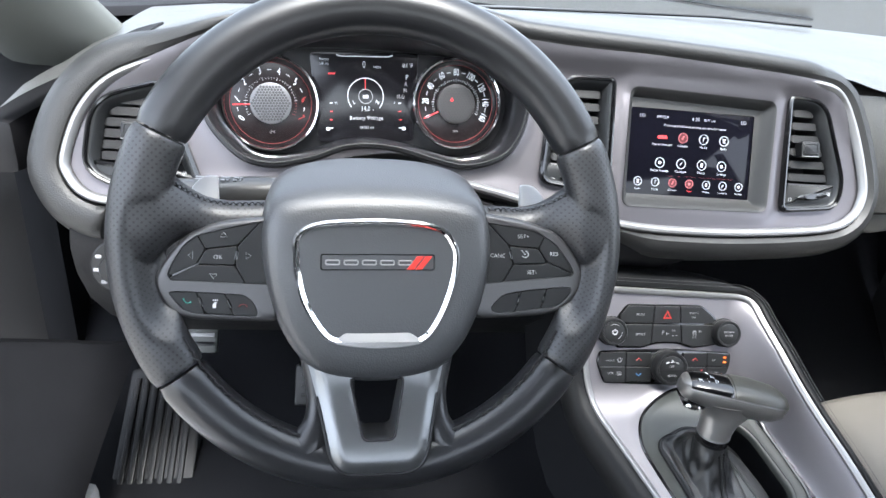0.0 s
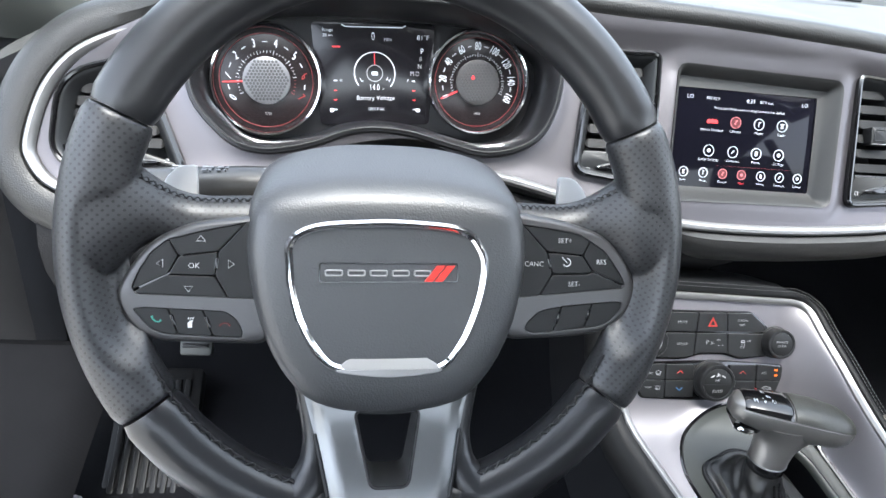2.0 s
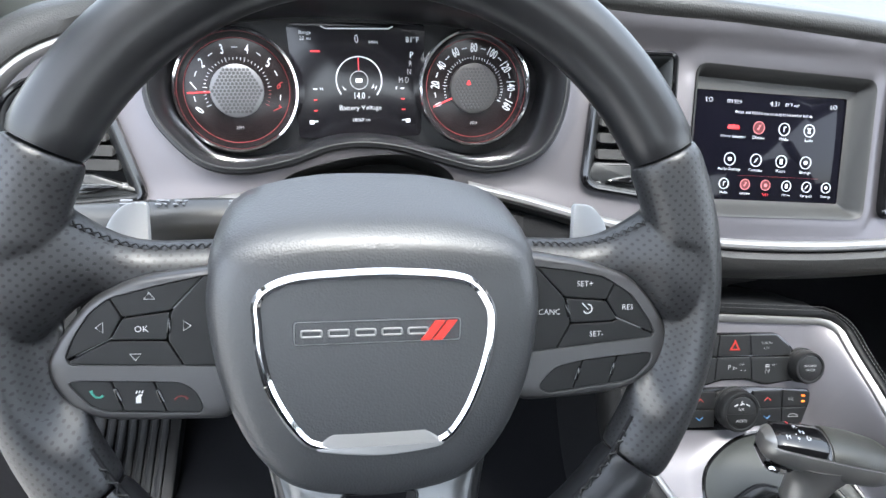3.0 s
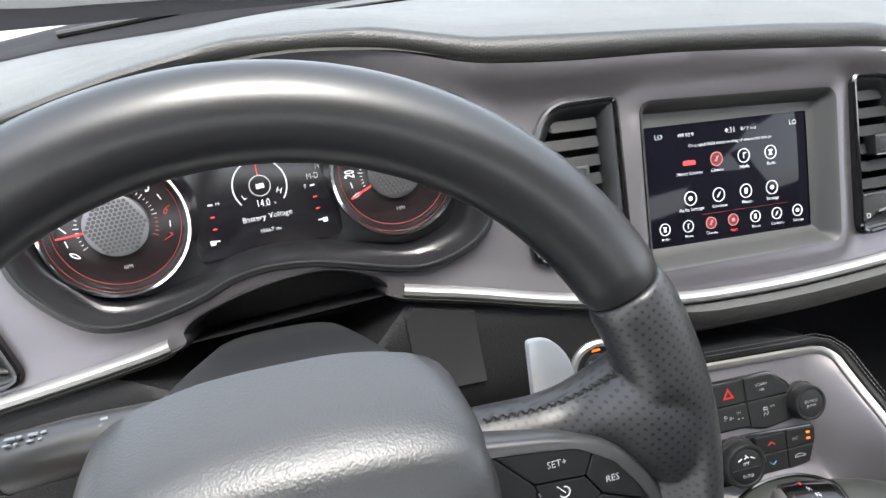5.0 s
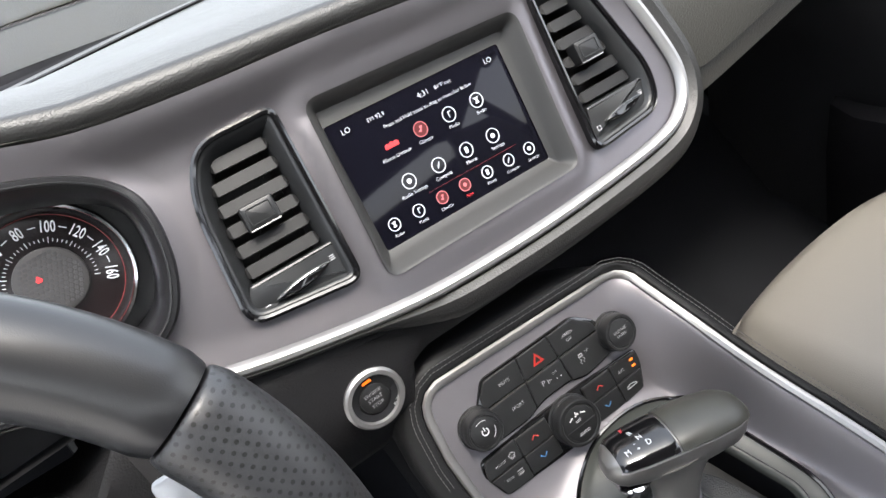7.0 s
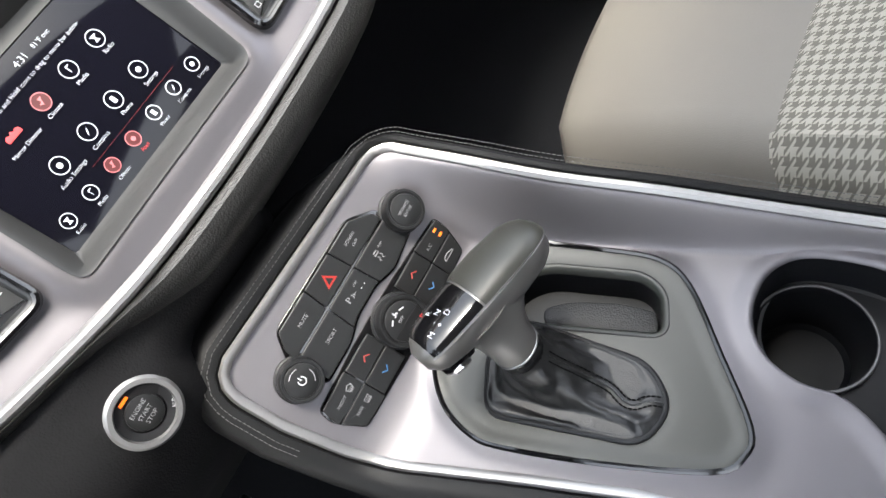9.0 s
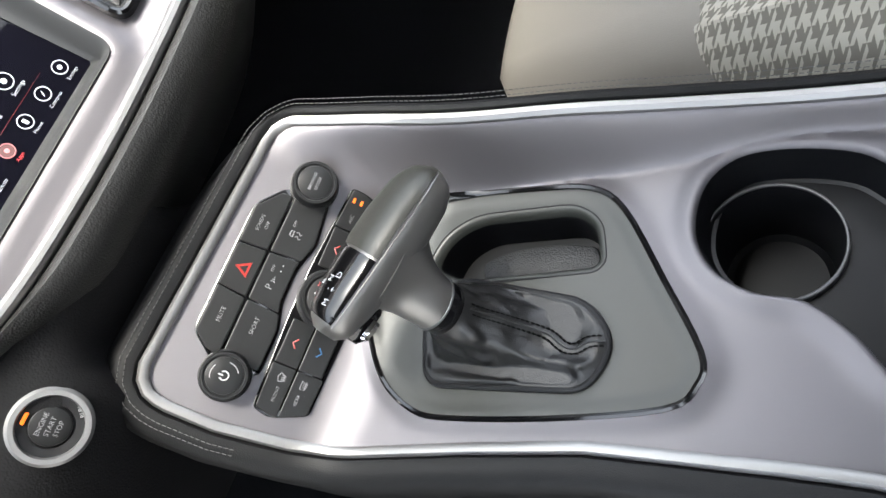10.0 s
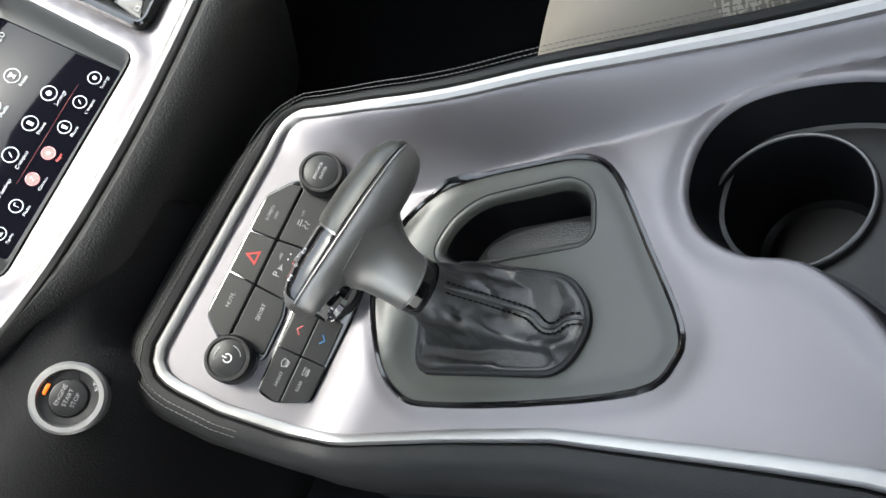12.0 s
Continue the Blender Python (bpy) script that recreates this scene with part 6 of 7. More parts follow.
control(panel, -0.0575, -0.0195, -0.0105, 0.0108, "MUTE", size=0.0044, shape=[(-0.0660, -0.0102), (-0.0215, -0.0102), (-0.0195, 0.0112), (-0.0545, 0.0112), (-0.0640, 0.0)])
control(panel, -0.0187, 0.0143, -0.0105, 0.0108, "hazard", shape=[(-0.0206, -0.0102), (0.0160, -0.0102), (0.0146, 0.0112), (-0.0186, 0.0112)])
control(panel, 0.0151, 0.0520, -0.0105, 0.0108, "SCREEN/OFF", size=0.0036, shape=[(0.0169, -0.0102), (0.0620, -0.0102), (0.0610, -0.0022), (0.0445, 0.0112), (0.0155, 0.0112)])
control(panel, -0.0560, -0.0190, -0.0375, -0.0118, "SPORT", size=0.0044, shape=[(-0.0660, -0.0402), (-0.0345, -0.0402), (-0.0235, -0.0372), (-0.0215, -0.0122), (-0.0660, -0.0122)])
parking = control(panel, 0, 0, 0, 0, "", shape=[(-0.0226, -0.0366), (-0.0140, -0.0342), (0.0140, -0.0342), (0.0178, -0.0354), (0.0162, -0.0122), (-0.0206, -0.0122)])
text("P", -0.0075, -0.0225, 0.0075, GREY_INK, parking, 0.0044)
text("OFF", 0.0062, -0.0195, 0.0030, GREY_INK, parking, 0.0044)
for k in range(3):
    line_sign(parking, [(-0.0032 + 0.0016 * k, -0.0250 + 0.0008 * k), (-0.0026 + 0.0016 * k, -0.0232), (-0.0032 + 0.0016 * k, -0.0214 - 0.0008 * k)], "parking_sign")
for x in (0.0060, 0.0105):
    part("lamp", slab(circle(x, -0.0255, 0.0005, 8), 0.004, 0.0045, 0.0001), WHITE_INK, parking, smooth=0)
traction = control(panel, 0, 0, 0, 0, "", shape=[(0.0187, -0.0358), (0.0340, -0.0402), (0.0660, -0.0362), (0.0640, -0.0122), (0.0171, -0.0122)])
part("row_groove", slab([(-0.050, -0.0116), (0.040, -0.0116), (0.040, -0.0108), (-0.050, -0.0108)], 0.002, 0.0036, 0.0001), GLOSS, panel, "gloss black groove between the rows", smooth=0)
line_sign(traction, [(0.0330, -0.0222), (0.0338, -0.0200), (0.0372, -0.0200), (0.0380, -0.0222)], "traction_sign", r=0.0005, closed=True)
for x in (0.0338, 0.0372):
    line_sign(traction, [(x, -0.0240), (x + 0.0010, -0.0256), (x - 0.0010, -0.0272), (x, -0.0286)], "traction_sign")
text("OFF", 0.0432, -0.0205, 0.0030, GREY_INK, traction, 0.0044)


def knob(parent, x, y, r, h, name, cap_text):
    bm = bmesh.new()
    loft(bm, [flat(circle(x, y, q, 40), z) for q, z in ((r * 1.08, 0.0), (r * 1.08, 0.003), (r, 0.0035), (r, 0.006), (r * 0.97, 0.0065), (r, 0.007), (r * 0.985, h - 0.0015), (r * 0.93, h), (r * 0.83, h), (r * 0.8, h - 0.001))], (True, True))
    k = part(name, bm, BUTTON, parent, "black rotary knob")
    part("knob_ridge", ring(circle(x, y, r * 1.015, 40), circle(x, y, r * 0.98, 40), 0.0055, 0.0072, bevel=0.0003), BLACK, k)
    part("knob_cap", slab(circle(x, y, r * 0.74, 36), h - 0.003, h - 0.0004, 0.0006), BUTTON, k, "smooth black knob cap")
    for j in range(len(cap_text)):
        text(cap_text[j], x, y + (len(cap_text) - 1) * 0.0022 - 0.0044 * j, 0.0036, GREY_INK, k, h - 0.0002)
    return k


k1 = knob(panel, -0.0765, -0.0205, 0.0172, 0.016, "volume_knob", [])
part("power_sign", tube([(-0.0765 + 0.0030 * math.cos(radians(a)), -0.0205 + 0.0030 * math.sin(radians(a)), 0.0158) for a in range(130, 411, 20)], 0.0005, 5), WHITE_INK, k1)
part("power_sign", tube([(-0.0765, -0.0198, 0.0158), (-0.0765, -0.0165, 0.0158)], 0.0005, 5), WHITE_INK, k1)
part("volume_sign", tube([(-0.0765 + 0.0095 * math.cos(radians(a)), -0.0205 + 0.0095 * math.sin(radians(a)), 0.0156) for a in range(60, 130, 10)], 0.0004, 5), GREY_INK, k1)
part("volume_sign", tube([(-0.0765 + 0.0095 * math.cos(radians(a)), -0.0205 + 0.0095 * math.sin(radians(a)), 0.0156) for a in range(-60, 10, 10)], 0.0004, 5), GREY_INK, k1)
knob(panel, 0.0760, -0.0215, 0.0172, 0.016, "tuning_knob", ["BROWSE", "ENTER"])

climate = thing("climate_panel", FL, "black climate button panel with a central fan knob", "control panel")
low_o2 = rp([(-0.0905, -0.0462), (-0.02, -0.0432), (0.02, -0.0432), (0.0885, -0.0478), (0.0880, -0.0620), (0.0795, -0.0850), (0.02, -0.0890), (-0.02, -0.0890), (-0.083, -0.0868), (-0.0935, -0.060)], 0.005)
part("panel_base", slab(low_o2, -0.006, 0.0022, 0.0015), GLOSS, climate)
for s in (-1, 1):
    a, b = (-0.0865, -0.0555) if s < 0 else (0.0545, 0.0815)
    end = [(-0.0913, -0.0652), (-0.0555, -0.0652), (-0.0555, -0.0468), (-0.0885, -0.0482), (-0.0915, -0.060)] if s < 0 else [(0.0548, -0.0652), (0.0845, -0.0652), (0.0862, -0.0610), (0.0867, -0.0497), (0.0548, -0.0472)]
    foot = [(-0.0905, -0.0660), (-0.0555, -0.0660), (-0.0555, -0.0872 + 0.0012), (-0.0822, -0.0850)] if s < 0 else [(0.0548, -0.0660), (0.0842, -0.0660), (0.0780, -0.0832), (0.0548, -0.0852)]
    top = control(climate, 0, 0, 0, 0, "", shape=end)
    low = control(climate, 0, 0, 0, 0, "", shape=foot)
    if s < 0:
        text("FRONT", a + 0.0105, -0.0580, 0.0034, GREY_INK, top, 0.0044)
        line_sign(top, [(-0.0672, -0.0560), (-0.0640, -0.0545), (-0.0608, -0.0560), (-0.0620, -0.0592), (-0.0660, -0.0592)], "demist_sign", closed=True)
        for q in range(3):
            line_sign(top, [(-0.0655 + 0.0015 * q, -0.0605), (-0.0650 + 0.0015 * q, -0.0590), (-0.0655 + 0.0015 * q, -0.0572)], "demist_sign", r=0.00025)
        text("REAR", a + 0.0115, -0.0738, 0.0034, GREY_INK, low, 0.0044)
        line_sign(low, [(-0.0668, -0.0722), (-0.0612, -0.0722), (-0.0612, -0.0757), (-0.0668, -0.0757)], "demist_sign", closed=True)
        for q in range(3):
            line_sign(low, [(-0.0655 + 0.0015 * q, -0.0768), (-0.0650 + 0.0015 * q, -0.0752), (-0.0655 + 0.0015 * q, -0.0734)], "demist_sign", r=0.00025)
    else:
        text("A/C", a + 0.0095, -0.0570, 0.0042, GREY_INK, top, 0.0044)
        line_sign(low, [(0.0620, -0.0755), (0.0626, -0.0738), (0.0650, -0.0726), (0.0690, -0.0726), (0.0715, -0.0738), (0.0735, -0.0742), (0.0738, -0.0755)], "recirculation_sign", closed=True)
    a, b = (-0.0548, -0.0215) if s < 0 else (0.0215, 0.0540)
    control(climate, a, b, -0.0652, -0.0478, "up", HAZARD)
    control(climate, a, b, -0.0845, -0.0660, "down", LIT_BLUE)
part("lamp", slab(rp([(0.0765, -0.0545), (0.0805, -0.0545), (0.0805, -0.0525), (0.0765, -0.0525)], 0.0005), 0.004, 0.0046, 0.0001), LIT_AMBER, climate, "lit amber lamp", smooth=0)
part("lamp", slab(rp([(0.0765, -0.0605), (0.0805, -0.0605), (0.0805, -0.0585), (0.0765, -0.0585)], 0.0005), 0.004, 0.0046, 0.0001), LIT_AMBER, climate, "lit amber lamp", smooth=0)
fan = knob(climate, 0.0, -0.0655, 0.0215, 0.018, "fan_knob", [])
text("OFF", -0.0005, -0.0625, 0.0036, WHITE_INK, fan, 0.0178)
text("AUTO", 0.0, -0.0745, 0.0042, WHITE_INK, fan, 0.0178)
line_sign(fan, [(-0.0155, -0.0672), (0.0155, -0.0672)], "cap_line", BLACK, 0.0004, 0.0177)
for q in range(3):
    t = radians(90 + 120 * q)
    line_sign(fan, [(0, -0.0563), (0.0014 * math.cos(t + 0.5), -0.0563 + 0.0014 * math.sin(t + 0.5)), (0.0024 * math.cos(t), -0.0563 + 0.0024 * math.sin(t))], "fan_sign", WHITE_INK, 0.0006, 0.0178)
for x in (-1, 1):
    line_sign(fan, [(x * 0.0045, -0.0570), (x * 0.0085, -0.0590)], "fan_sign", WHITE_INK, 0.0006, 0.0178)

# start button on the lower dash
ST = pose(0.254, 0.7235, 0.846, 78, 0, 3)
start = thing("start_button", ST, "round engine start button with a silver ring and amber lamp", "start button")
bm = bmesh.new()
loft(bm, [flat(circle(0, 0, q, 40), z) for q, z in ((0.0245, -0.01), (0.0245, 0.003), (0.0225, 0.005), (0.0195, 0.005), (0.0185, 0.002))])
part("silver_ring", bm, BRIGHT, start, "satin silver ring")
bm = bmesh.new()
loft(bm, [flat(circle(0, 0, q, 40), z) for q, z in ((0.019, -0.006), (0.019, 0.0025), (0.0135, 0.0015), (0.0128, 0.0)) ], (True, True))
part("bezel", bm, BLACK, start)
b = part("push_button", slab(circle(0, 0, 0.0122, 32), -0.004, 0.003, 0.0012), BUTTON, start)
for k, w in enumerate(("ENGINE", "START", "STOP")):
    text(w, 0, 0.0052 - 0.005 * k, 0.0042, GREY_INK, b, 0.0032)
part("lamp", slab(rp([(-0.004, 0.0142), (0.004, 0.0142), (0.0035, 0.0165), (-0.0035, 0.0165)], 0.0006), 0.001, 0.003, 0.0003), LIT_AMBER, start, "lit amber lamp")
text("RUN", 0.0135, -0.012, 0.0036, WHITE_INK, start, 0.0028, 40)

# lamp switch on the left of the dash
LK = pose(-0.25, 0.712, 0.836, 78, 0, -4)
lamp_knob = thing("headlamp_switch", LK, "round black headlamp switch on the lower dash", "headlamp switch")
bm = bmesh.new()
loft(bm, [flat(circle(0, 0, q, 36), z) for q, z in ((0.029, -0.01), (0.029, 0.002), (0.027, 0.004), (0.0165, 0.004), (0.0155, 0.014), (0.014, 0.016))], (True, True))
part("switch_body", bm, BUTTON, lamp_knob)
for a in (110, 150, 190, 230):
    c, s = math.cos(radians(a)), math.sin(radians(a))
    part("switch_sign", slab(rp([(0.022 * c - 0.003, 0.022 * s - 0.0018), (0.022 * c + 0.003, 0.022 * s - 0.0018), (0.022 * c + 0.003, 0.022 * s + 0.0018), (0.022 * c - 0.003, 0.022 * s + 0.0018)], 0.0008), 0.0045, 0.0056, 0.0002), GREY_INK, lamp_knob, smooth=0)

# console stitching
def offset_line(line, d, lift):
    L = [Vector(p) for p in line]
    out = []
    for i, p in enumerate(L):
        t = (L[min(i + 1, len(L) - 1)] - L[max(i - 1, 0)]).normalized()
        q = p + Vector((-t.y, t.x)) * d
        out.append(console_at(q.x, q.y, lift))
    return out


for d in (0.0135, 0.0175):
    stitches(console, offset_line(edge[36:], d, 0.0072), 0.0028, 0.0012, STITCH, 0.00035)

# gear letters and boot seam
letters = next(o for o in gear.children if o.name.startswith("gear_display"))
for ch, x, y, m_ in (("P", -0.0370, 0.0120, LIT_RED), ("R", -0.0335, 0.0060, LIT_WHITE), ("N", -0.0295, -0.0002, LIT_WHITE), ("D", -0.0255, -0.0070, LIT_WHITE), ("M", -0.0435, -0.0080, LIT_WHITE), ("-", -0.0360, -0.0035, LIT_WHITE), ("+", -0.0350, -0.0090, LIT_WHITE)):
    w, h = (float(np.interp(x, [q[0] for q in SECTION], [q[i] for q in SECTION])) for i in (1, 2))
    c = min(0.98, abs(y) / (w + 0.0012)) ** (1 / 0.75)
    z = (h + 0.0012) * math.sqrt(max(0.0, 1 - c * c)) ** 0.75 + 0.0005
    t = text(ch, 0, 0, 0.0062, m_, letters, 0)
    t.data.transform(HG @ pose(x, y, z, -math.degrees(math.atan2(y, 0.03)) * 0.8, 0, 8))


def boot_at(x, y):
    """A point of the boot's leather over the plan place."""
    n_best = sorted(((v.x - x) ** 2 + (v.y - y) ** 2, j) for j, v in enumerate(BOOT_POINTS))[:5]
    w = [1 / (d + 2e-7) for d, j in n_best]
    z = sum(k * BOOT_POINTS[j].z for k, (d, j) in zip(w, n_best)) / sum(w)
    return Vector((x, y, z))


BOOT_POINTS = [v for row in BOOT for v in row if v.y < 0.02]
for d in (-0.0034, 0.0, 0.0034):
    line = []
    for i, (x, y) in enumerate(SEAM):
        (ax, ay), (bx, by) = SEAM[max(0, i - 1)], SEAM[min(len(SEAM) - 1, i + 1)]
        n_len = math.hypot(bx - ax, by - ay)
        line.append(boot_at(x - d * (by - ay) / n_len, y + d * (bx - ax) / n_len) + Vector((0, -0.0003, 0.0006)))
    line = [(line[max(0, i - 1)] + v + line[min(len(line) - 1, i + 1)]) / 3 for i, v in enumerate(line)]
    if d:
        stitches(gear, line, 0.0024, 0.0011, STITCH_BLACK, 0.0007)
    else:
        part("boot_seam", tube(line, 0.0007, 6), BOOT_LEATHER, gear, "raised leather seam")

# cup holder liners
for o in cup_rings:
    bm = bmesh.new()
    loft(bm, [[console_at(x, s, h) for x, s in grow(o, d)] for d, h in ((0.0012, -0.0300), (0.0010, -0.0268), (0.0, -0.0258), (-0.0012, -0.0262), (-0.0018, -0.0285), (-0.0042, -0.060), (-0.0065, -0.088), (-0.0105, -0.0915))], (False, True))
    part("cup_liner", bm, LINING, console, "smooth black cup holder liner")
    # brighter bead that draws the highlight on the black liner's rim
    part("liner_glint", tube([console_at(x, s, -0.0256) for x, s in grow(o, -0.0002)], 0.0012, 8, closed=True), SPOKE_TRIM, console, "satin bead for the highlight on the liner rim")

# slot mat
ledge = rp([tray(*p) for p in [(0.4490, 0.617), (0.4735, 0.5385), (0.4825, 0.5390), (0.4935, 0.546), (0.4905, 0.572), (0.4770, 0.608), (0.462, 0.626)]], [0.006, 0.006, 0.006, 0.008, 0.012, 0.018, 0.01], 5)
bm = bmesh.new()
loft(bm, [[console_at(x, s, h) for x, s in grow(ledge, d)] for d, h in ((0.0005, -0.0345), (0.0, -0.019), (-0.001, -0.0165), (-0.003, -0.0155))], (False, True))
part("slot_mat", bm, RUBBER_MAT, console, "textured rubber mat in the coin slot")

# seat insert and seams
bm = bmesh.new()
loft(bm, [seat_section(y, 0.003 - 0.004 * smoothstep(0.044, 0.052, y), -0.985, 0.62) for y in (-0.42, -0.3, -0.2, -0.1, 0.0, 0.03, 0.044, 0.049, 0.053)], closed=False)
part("check_insert", bm, CLOTH, seat, "two-tone houndstooth check insert")
bm = bmesh.new()
sb = rp([(-0.245, -0.62), (0.245, -0.62), (0.245, -0.48), (-0.245, -0.48)], 0.05)
loft(bm, [[(x * k, y - 0.25 * (z - 0.2), z) for x, y in sb] for z, k in ((0.1, 1), (0.5, 1), (0.75, 0.9), (0.8, 0.8))], (True, True))
part("backrest", bm, SEAT, seat, "grey vinyl backrest")
bm = box(-0.2, 0.2, -0.4, 0.2, -0.1, -0.02, 0.01)
part("seat_base", bm, BLACK, seat)

# seams on the cushion
part("seam", tube([(0.085 + 0.03 * (0.29 - y), seat_section(y)[16][1], seat_section(y)[16][2] + 0.0006) for y in (0.05, 0.1, 0.15, 0.2, 0.25, 0.27, 0.285, 0.295)], 0.0011, 6), DARK_STITCH, seat, "dark sewn seam")
stitches(seat, [(-0.2475, y, 0.158 - 0.012 * smoothstep(0.18, 0.27, y)) for y in np.linspace(-0.4, 0.26, 20)], 0.004, 0.0015, DARK_STITCH, 0.0006)

# passenger end vent
pv = thing("side_vent", pose(0.86, 0.80, 0.985, 80, 0, 8), "small silver-framed vent at the passenger end of the dash", "air vent")
o = rp([(-0.04, -0.035), (0.06, -0.035), (0.06, 0.04), (-0.035, 0.04)], 0.008)
part("vent_frame", ring(o, grow(o, -0.005), -0.004, 0.006, bevel=0.001), BRIGHT, pv, "satin silver frame")
part("vent_back", slab(grow(o, -0.004), -0.012, -0.004, 0.001), BLACK, pv)
for k in range(4):
    part("slat", slab(rp([(-0.034, -0.026 + 0.016 * k), (0.054, -0.026 + 0.016 * k), (0.054, -0.019 + 0.016 * k), (-0.034, -0.019 + 0.016 * k)], 0.001), -0.006, 0.002, 0.001), SLAT, pv)

# ---- pedals ----
def pedal(name, x, y, z, w, h, label):
    p = thing(name, pose(x, y, z, 55), label, "pedal")
    part("pedal_pad", slab(rp([(-w, -h), (w, -h), (w, h), (-w, h)], 0.006), 0, 0.012, 0.003), PLATE if name == "parking_brake_pedal" else BUTTON, p)
    for k in range(3):
        part("pedal_rib", slab(rp([(-w * 0.8, h * (-0.5 + 0.5 * k) - 0.003), (w * 0.8, h * (-0.5 + 0.5 * k) - 0.003), (w * 0.8, h * (-0.5 + 0.5 * k) + 0.003), (-w * 0.8, h * (-0.5 + 0.5 * k) + 0.003)], 0.001), 0.011, 0.0145, 0.001), GREY_INK if name == "parking_brake_pedal" and k > 0 else BLACK, p)
    part("pedal_arm", tube([(0, h * 0.5, 0), (0, h + 0.10, -0.01), (0, h + 0.25, 0.01)], 0.009, 8), BLACK, p)
    return p


pedal("parking_brake_pedal", -0.226, 0.95, 0.590, 0.022, 0.028, "small grey parking brake pedal hanging under the dash")
pedal("brake_pedal", -0.04, 0.98, 0.47, 0.05, 0.035, "wide black rubber brake pedal")
pedal("accelerator_pedal", 0.13, 1.0, 0.45, 0.028, 0.07, "tall black accelerator pedal")
rest = thing("foot_rest", pose(-0.325, 0.98, 0.36, 35), "ribbed black foot rest", "foot rest")
for k in range(7):
    part("rib", slab(rp([(-0.05 + 0.0155 * k, -0.12), (-0.04 + 0.0155 * k, -0.12), (-0.04 + 0.0155 * k, 0.1), (-0.05 + 0.0155 * k, 0.1)], 0.003), 0.004, 0.010, 0.002), BUTTON, rest)
part("rest_pad", slab(rp([(-0.06, -0.14), (0.07, -0.14), (0.07, 0.12), (-0.06, 0.12)], 0.01), -0.02, 0.006, 0.003), BUTTON, rest)

# ---- parking lot ----
CAR_WHITE = material("car_white", (0.75, 0.75, 0.74), 0.25, coat=0.5, vary=0.03)
CAR_DARK = material("car_dark", (0.03, 0.032, 0.036), 0.25, coat=0.5, vary=0.1)
CAR_BLUE = material("car_blue", (0.05, 0.15, 0.4), 0.25, coat=0.5, vary=0.05)
CAR_RED = material("car_red", (0.5, 0.04, 0.03), 0.25, coat=0.5, vary=0.05)
TYRE = material("tyre", (0.02, 0.02, 0.02), 0.8)
DARK_GLASS = material("dark_glass", (0.02, 0.025, 0.03), 0.06)


def car(m, paint, label):
    c = thing("car", m, label, "car", "parked cars")
    bm = bmesh.new()
    side = [(-2.25, 0.45), (-2.2, 0.75), (-2.05, 0.9), (-1.2, 1.0), (1.0, 0.98), (1.9, 0.88), (2.2, 0.7), (2.25, 0.4), (1.9, 0.3), (-1.9, 0.3)]
    side = rp(side, 0.15, 3)
    loft(bm, [[(x, y, z) for x, z in (side if abs(y) < 0.85 else grow(side, -0.06))] for y in (-0.92, -0.84, 0.84, 0.92)], (True, True))
    part("body", bm, paint, c)
    bm = bmesh.new()
    top = rp([(-1.9, 0.97), (-1.2, 1.42), (0.2, 1.46), (1.05, 0.97)], 0.15, 3)
    loft(bm, [[(x * k, y, 0.97 + (z - 0.97) * k) for x, z in top] for y, k in ((-0.8, 0.92), (-0.62, 1), (0.62, 1), (0.8, 0.92))], (True, True))
    part("cabin", bm, DARK_GLASS, c)
    bm = bmesh.new()
    loft(bm, [[(x, y, 1.455 - 0.06 * y * y) for x in (-1.2, -0.5, 0.2)] for y in (-0.66, 0, 0.66)], closed=False)
    part("roof", bm, paint, c)
    for x in (-1.4, 1.4):
        for s in (-1, 1):
            bm = bmesh.new()
            loft(bm, [[(x + q * math.cos(t), s * (0.9 + d), 0.34 + q * math.sin(t)) for t in (2 * math.pi * i / 24 for i in range(24))] for q, d in ((0.2, -0.2), (0.33, -0.2), (0.34, -0.1), (0.34, 0.0), (0.32, 0.03), (0.23, 0.03))])
            w = part("wheel", bm, TYRE, c)
            bm = bmesh.new()
            loft(bm, [[(x + q * math.cos(t), s * (0.9 + d), 0.34 + q * math.sin(t)) for t in (2 * math.pi * i / 20 for i in range(20))] for q, d in ((0.235, 0.025), (0.21, 0.03), (0.2, 0.0), (0.06, 0.01), (0.05, 0.03))], (False, True))
            part("rim", bm, BLACK, w)
            bm = bmesh.new()
            for k in range(5):
                a = 2 * math.pi * k / 5
                tube([(x + 0.05 * math.cos(a), s * 0.925, 0.34 + 0.05 * math.sin(a)), (x + 0.21 * math.cos(a), s * 0.925, 0.34 + 0.21 * math.sin(a))], 0.025, 6, bm=bm)
            part("spokes", bm, CHROME, w)
    return c


car(pose(-4.56, 17.6, 0, 0, 0, 172), CAR_WHITE, "white car parked on the lot")
car(pose(1.7, 22.0, 0, 0, 0, 8), CAR_DARK, "dark car parked across the lot")
for k, (x, y, p, n) in enumerate(((16.5, 24, CAR_WHITE, "white"), (22.5, 25, CAR_BLUE, "blue"), (27.5, 24.5, CAR_RED, "red"), (10.5, 24, CAR_DARK, "dark"), (19.5, 30, CAR_WHITE, "white"))):
    car(pose(x, y, 0, 0, 0, 80), p, n + " car in a parked row")

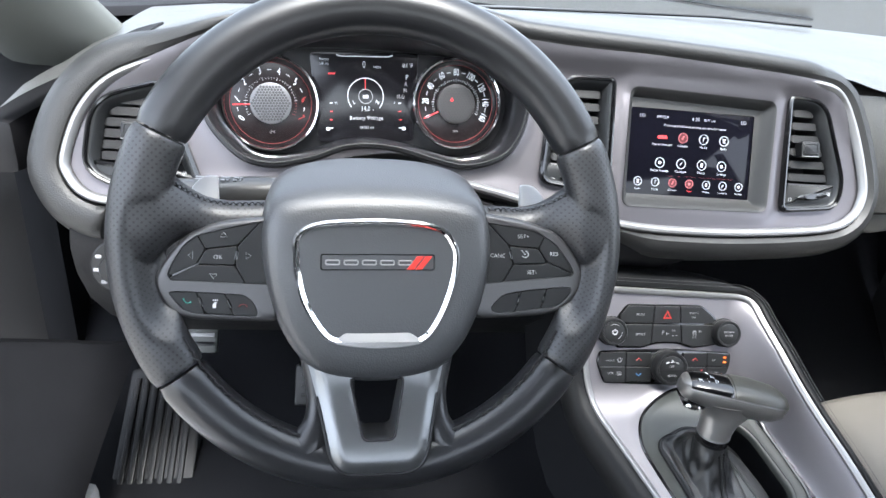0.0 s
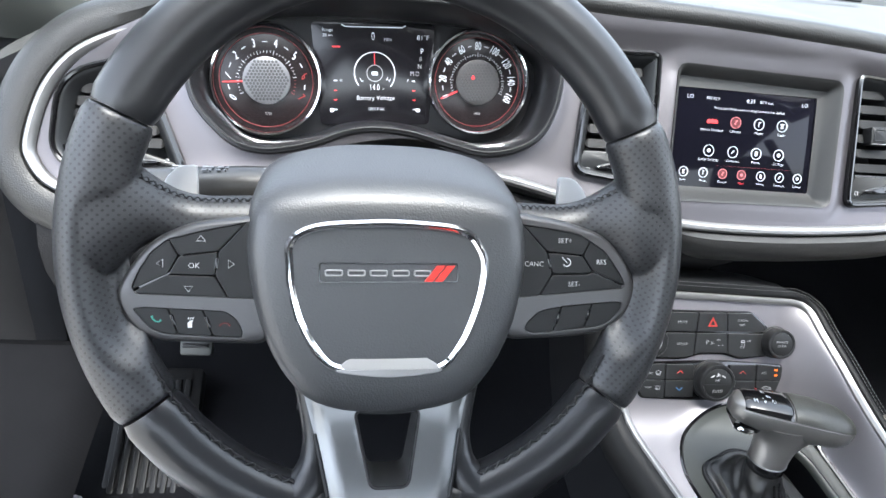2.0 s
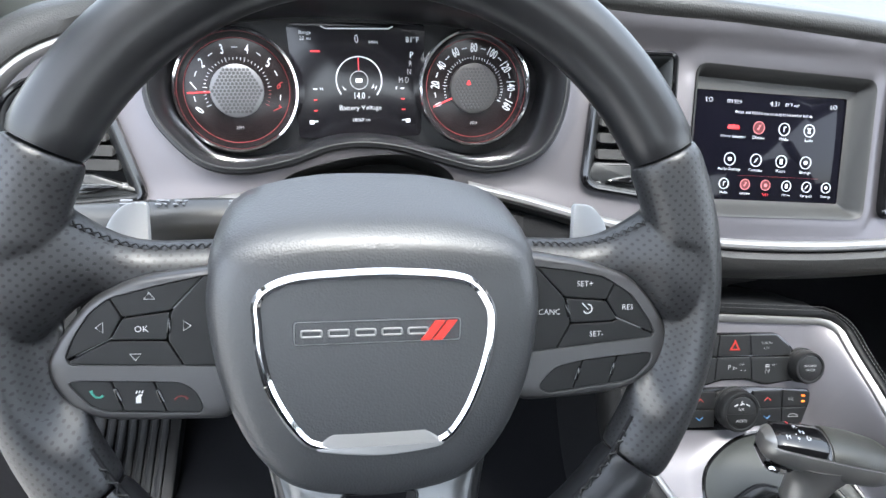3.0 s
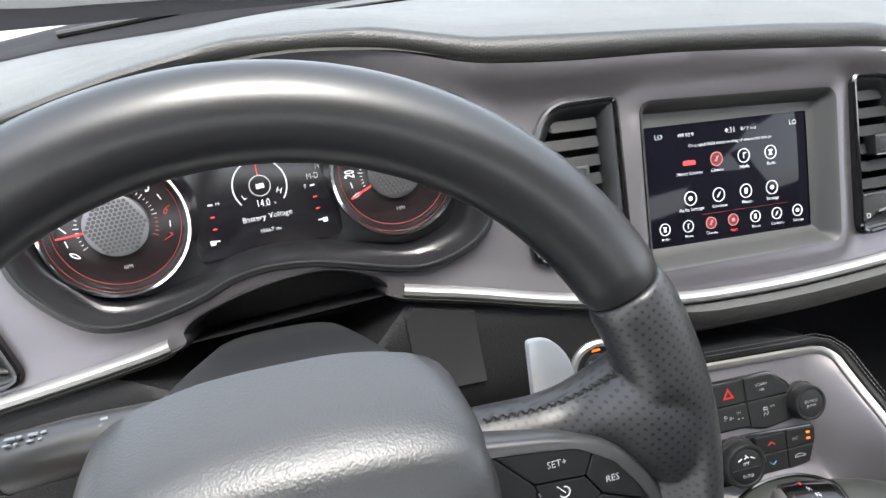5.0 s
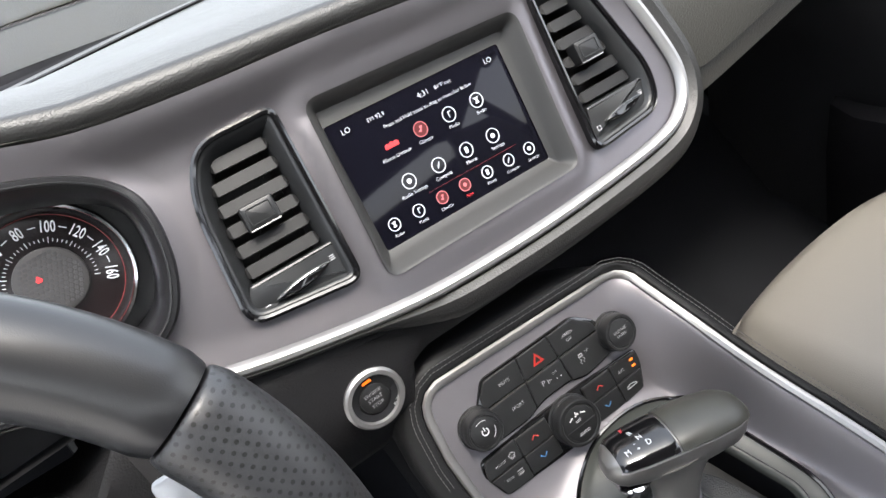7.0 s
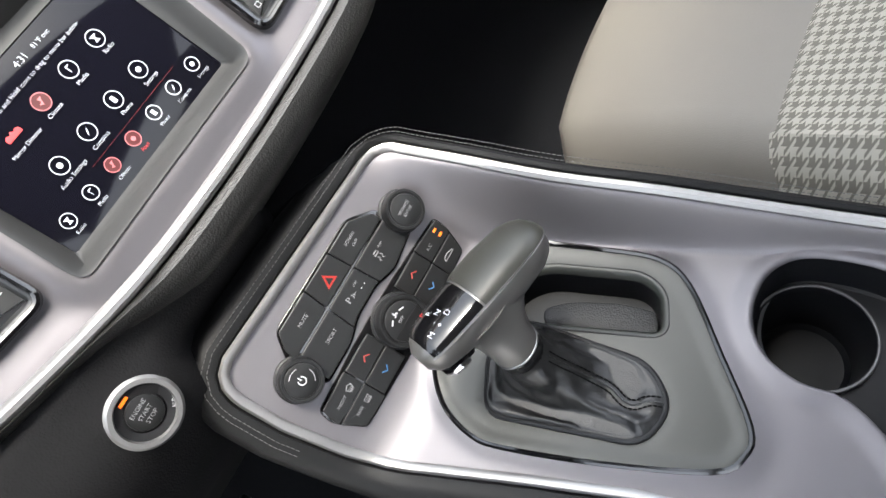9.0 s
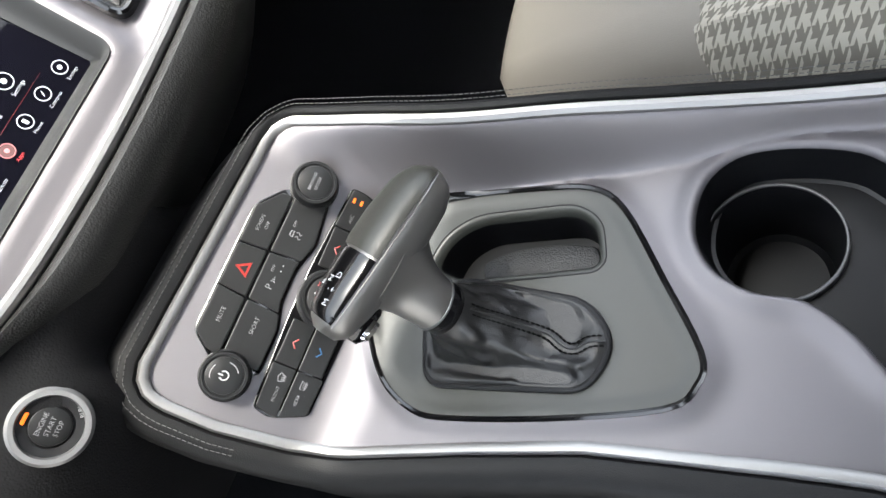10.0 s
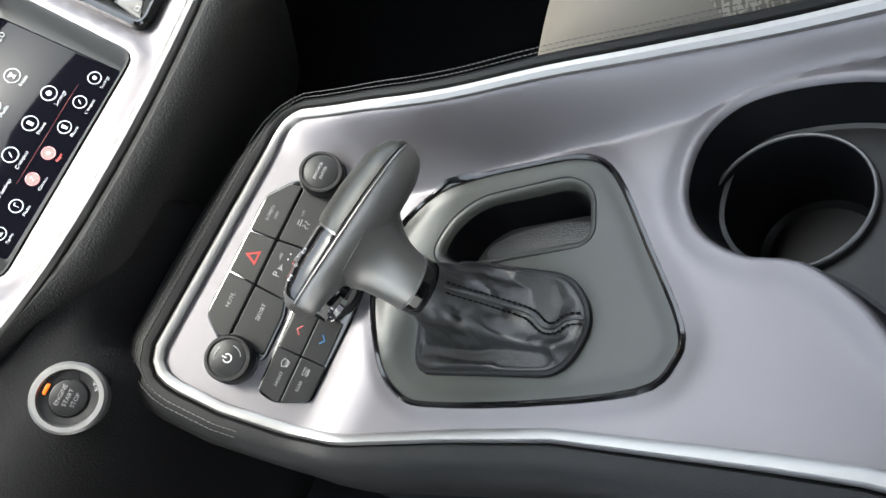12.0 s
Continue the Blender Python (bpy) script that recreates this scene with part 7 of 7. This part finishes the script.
MULCH = material("mulch", (0.3, 0.2, 0.11), 0.95, bump=1.0, grain=25, coarse=2, vary=0.4)
KERB = material("kerb_concrete", (0.5, 0.48, 0.44), 0.85, bump=0.4, grain=80)
LEAF = material("shrub_leaf", (0.07, 0.11, 0.035), 0.7, vary=0.4, coarse=3)
GREEN = material("lawn", (0.10, 0.14, 0.05), 0.9, bump=0.8, grain=40, vary=0.3)
bed = thing("planting_bed", pose(-4, 22, 0), "mulched planting bed with a concrete kerb", "planting bed")
o = rp([(-9, -6.8), (1.4, -4.7), (3.8, -2.9), (4.8, 5.0), (-9, 6.0)], 0.8)
part("kerb", ring(grow(o, 0.15), o, 0.0, 0.15, bevel=0.02), KERB, bed)
part("mulch", slab(o, 0.0, 0.1, 0.02), MULCH, bed)
lawn = part("lawn", slab([(-80, 30), (80, 30), (80, 120), (-80, 120)], 0.0, 0.06, 0.01), GREEN)
tagged(lawn, "green lawn beyond the lot", "lawn", kind="structure")


def shrub(x, y, h):
    sh = thing("shrub", pose(x, y, 0.1), "leafy green shrub in the planting bed", "shrub", "shrubs")
    rnd = random.Random(int(x * 100 + y))
    bm = bmesh.new()
    for k in range(5):
        a = 2 * math.pi * k / 5
        tube([(0, 0, 0), (0.1 * h * math.cos(a), 0.1 * h * math.sin(a), 0.4 * h), (0.3 * h * math.cos(a), 0.3 * h * math.sin(a), 0.8 * h)], [0.03 * h, 0.02 * h, 0.008 * h], 5, bm=bm)
    part("stems", bm, MULCH, sh)
    bm = bmesh.new()
    for _ in range(500):
        d = Vector((rnd.gauss(0, 1), rnd.gauss(0, 1), rnd.gauss(0, 1))).normalized() * rnd.uniform(0.5, 1)
        c = Vector((d.x * 0.5 * h, d.y * 0.5 * h, 0.6 * h + d.z * 0.42 * h))
        a, b = Vector((rnd.gauss(0, 1), rnd.gauss(0, 1), rnd.gauss(0, 1))).normalized() * 0.07 * h, Vector((rnd.gauss(0, 1), rnd.gauss(0, 1), rnd.gauss(0, 1))).normalized() * 0.04 * h
        bm.faces.new([bm.verts.new(c + q) for q in (a, b, -a, -b)])
    part("leaves", bm, LEAF, sh, smooth=0)


for x, y, h in ((-7, 27, 1.1), (-4.6, 27.5, 0.9), (-1.2, 27, 1.0), (-9.5, 28, 1.3), (-2.8, 28, 1.2)):
    shrub(x, y, h)
post = thing("post", pose(-2.7, 22.6, 0.1), "white marker post in the bed", "post")
part("post_shaft", tube([(0, 0, 0), (0, 0, 1.1)], 0.07, 10), KERB, post)


def tree(x, y, h):
    tr = thing("tree", pose(x, y, 0), "broad green tree at the edge of the lot", "tree", "trees beyond the lot")
    rnd = random.Random(int(x * 10 + y))
    bm = bmesh.new()
    tube([(0, 0, 0), (0.1, 0, 0.3 * h), (0, 0.1, 0.7 * h)], [0.05 * h, 0.035 * h, 0.01 * h], 8, bm=bm)
    for k in range(6):
        a = 2.4 * k
        tube([(0.05, 0, (0.3 + 0.05 * k) * h), (0.25 * h * math.cos(a), 0.25 * h * math.sin(a), (0.5 + 0.05 * k) * h)], [0.02 * h, 0.005 * h], 6, bm=bm)
    part("trunk", bm, MULCH, tr)
    bm = bmesh.new()
    for c in range(14):
        cc = Vector((rnd.gauss(0, 0.17) * h, rnd.gauss(0, 0.17) * h, (0.65 + rnd.gauss(0, 0.13)) * h))
        for _ in range(120):
            p = cc + Vector((rnd.gauss(0, 1), rnd.gauss(0, 1), rnd.gauss(0, 1))) * 0.07 * h
            a, b = Vector((rnd.gauss(0, 1), rnd.gauss(0, 1), rnd.gauss(0, 1))).normalized() * 0.035 * h, Vector((rnd.gauss(0, 1), rnd.gauss(0, 1), rnd.gauss(0, 1))).normalized() * 0.025 * h
            bm.faces.new([bm.verts.new(p + q) for q in (a, b, -a, -b)])
    part("crown", bm, LEAF, tr, smooth=0)


for k in range(9):
    tree(-45 + 11 * k + 3 * math.sin(k * 2.1), 48 + 4 * math.sin(k * 1.7), 8 + 2 * math.sin(k))
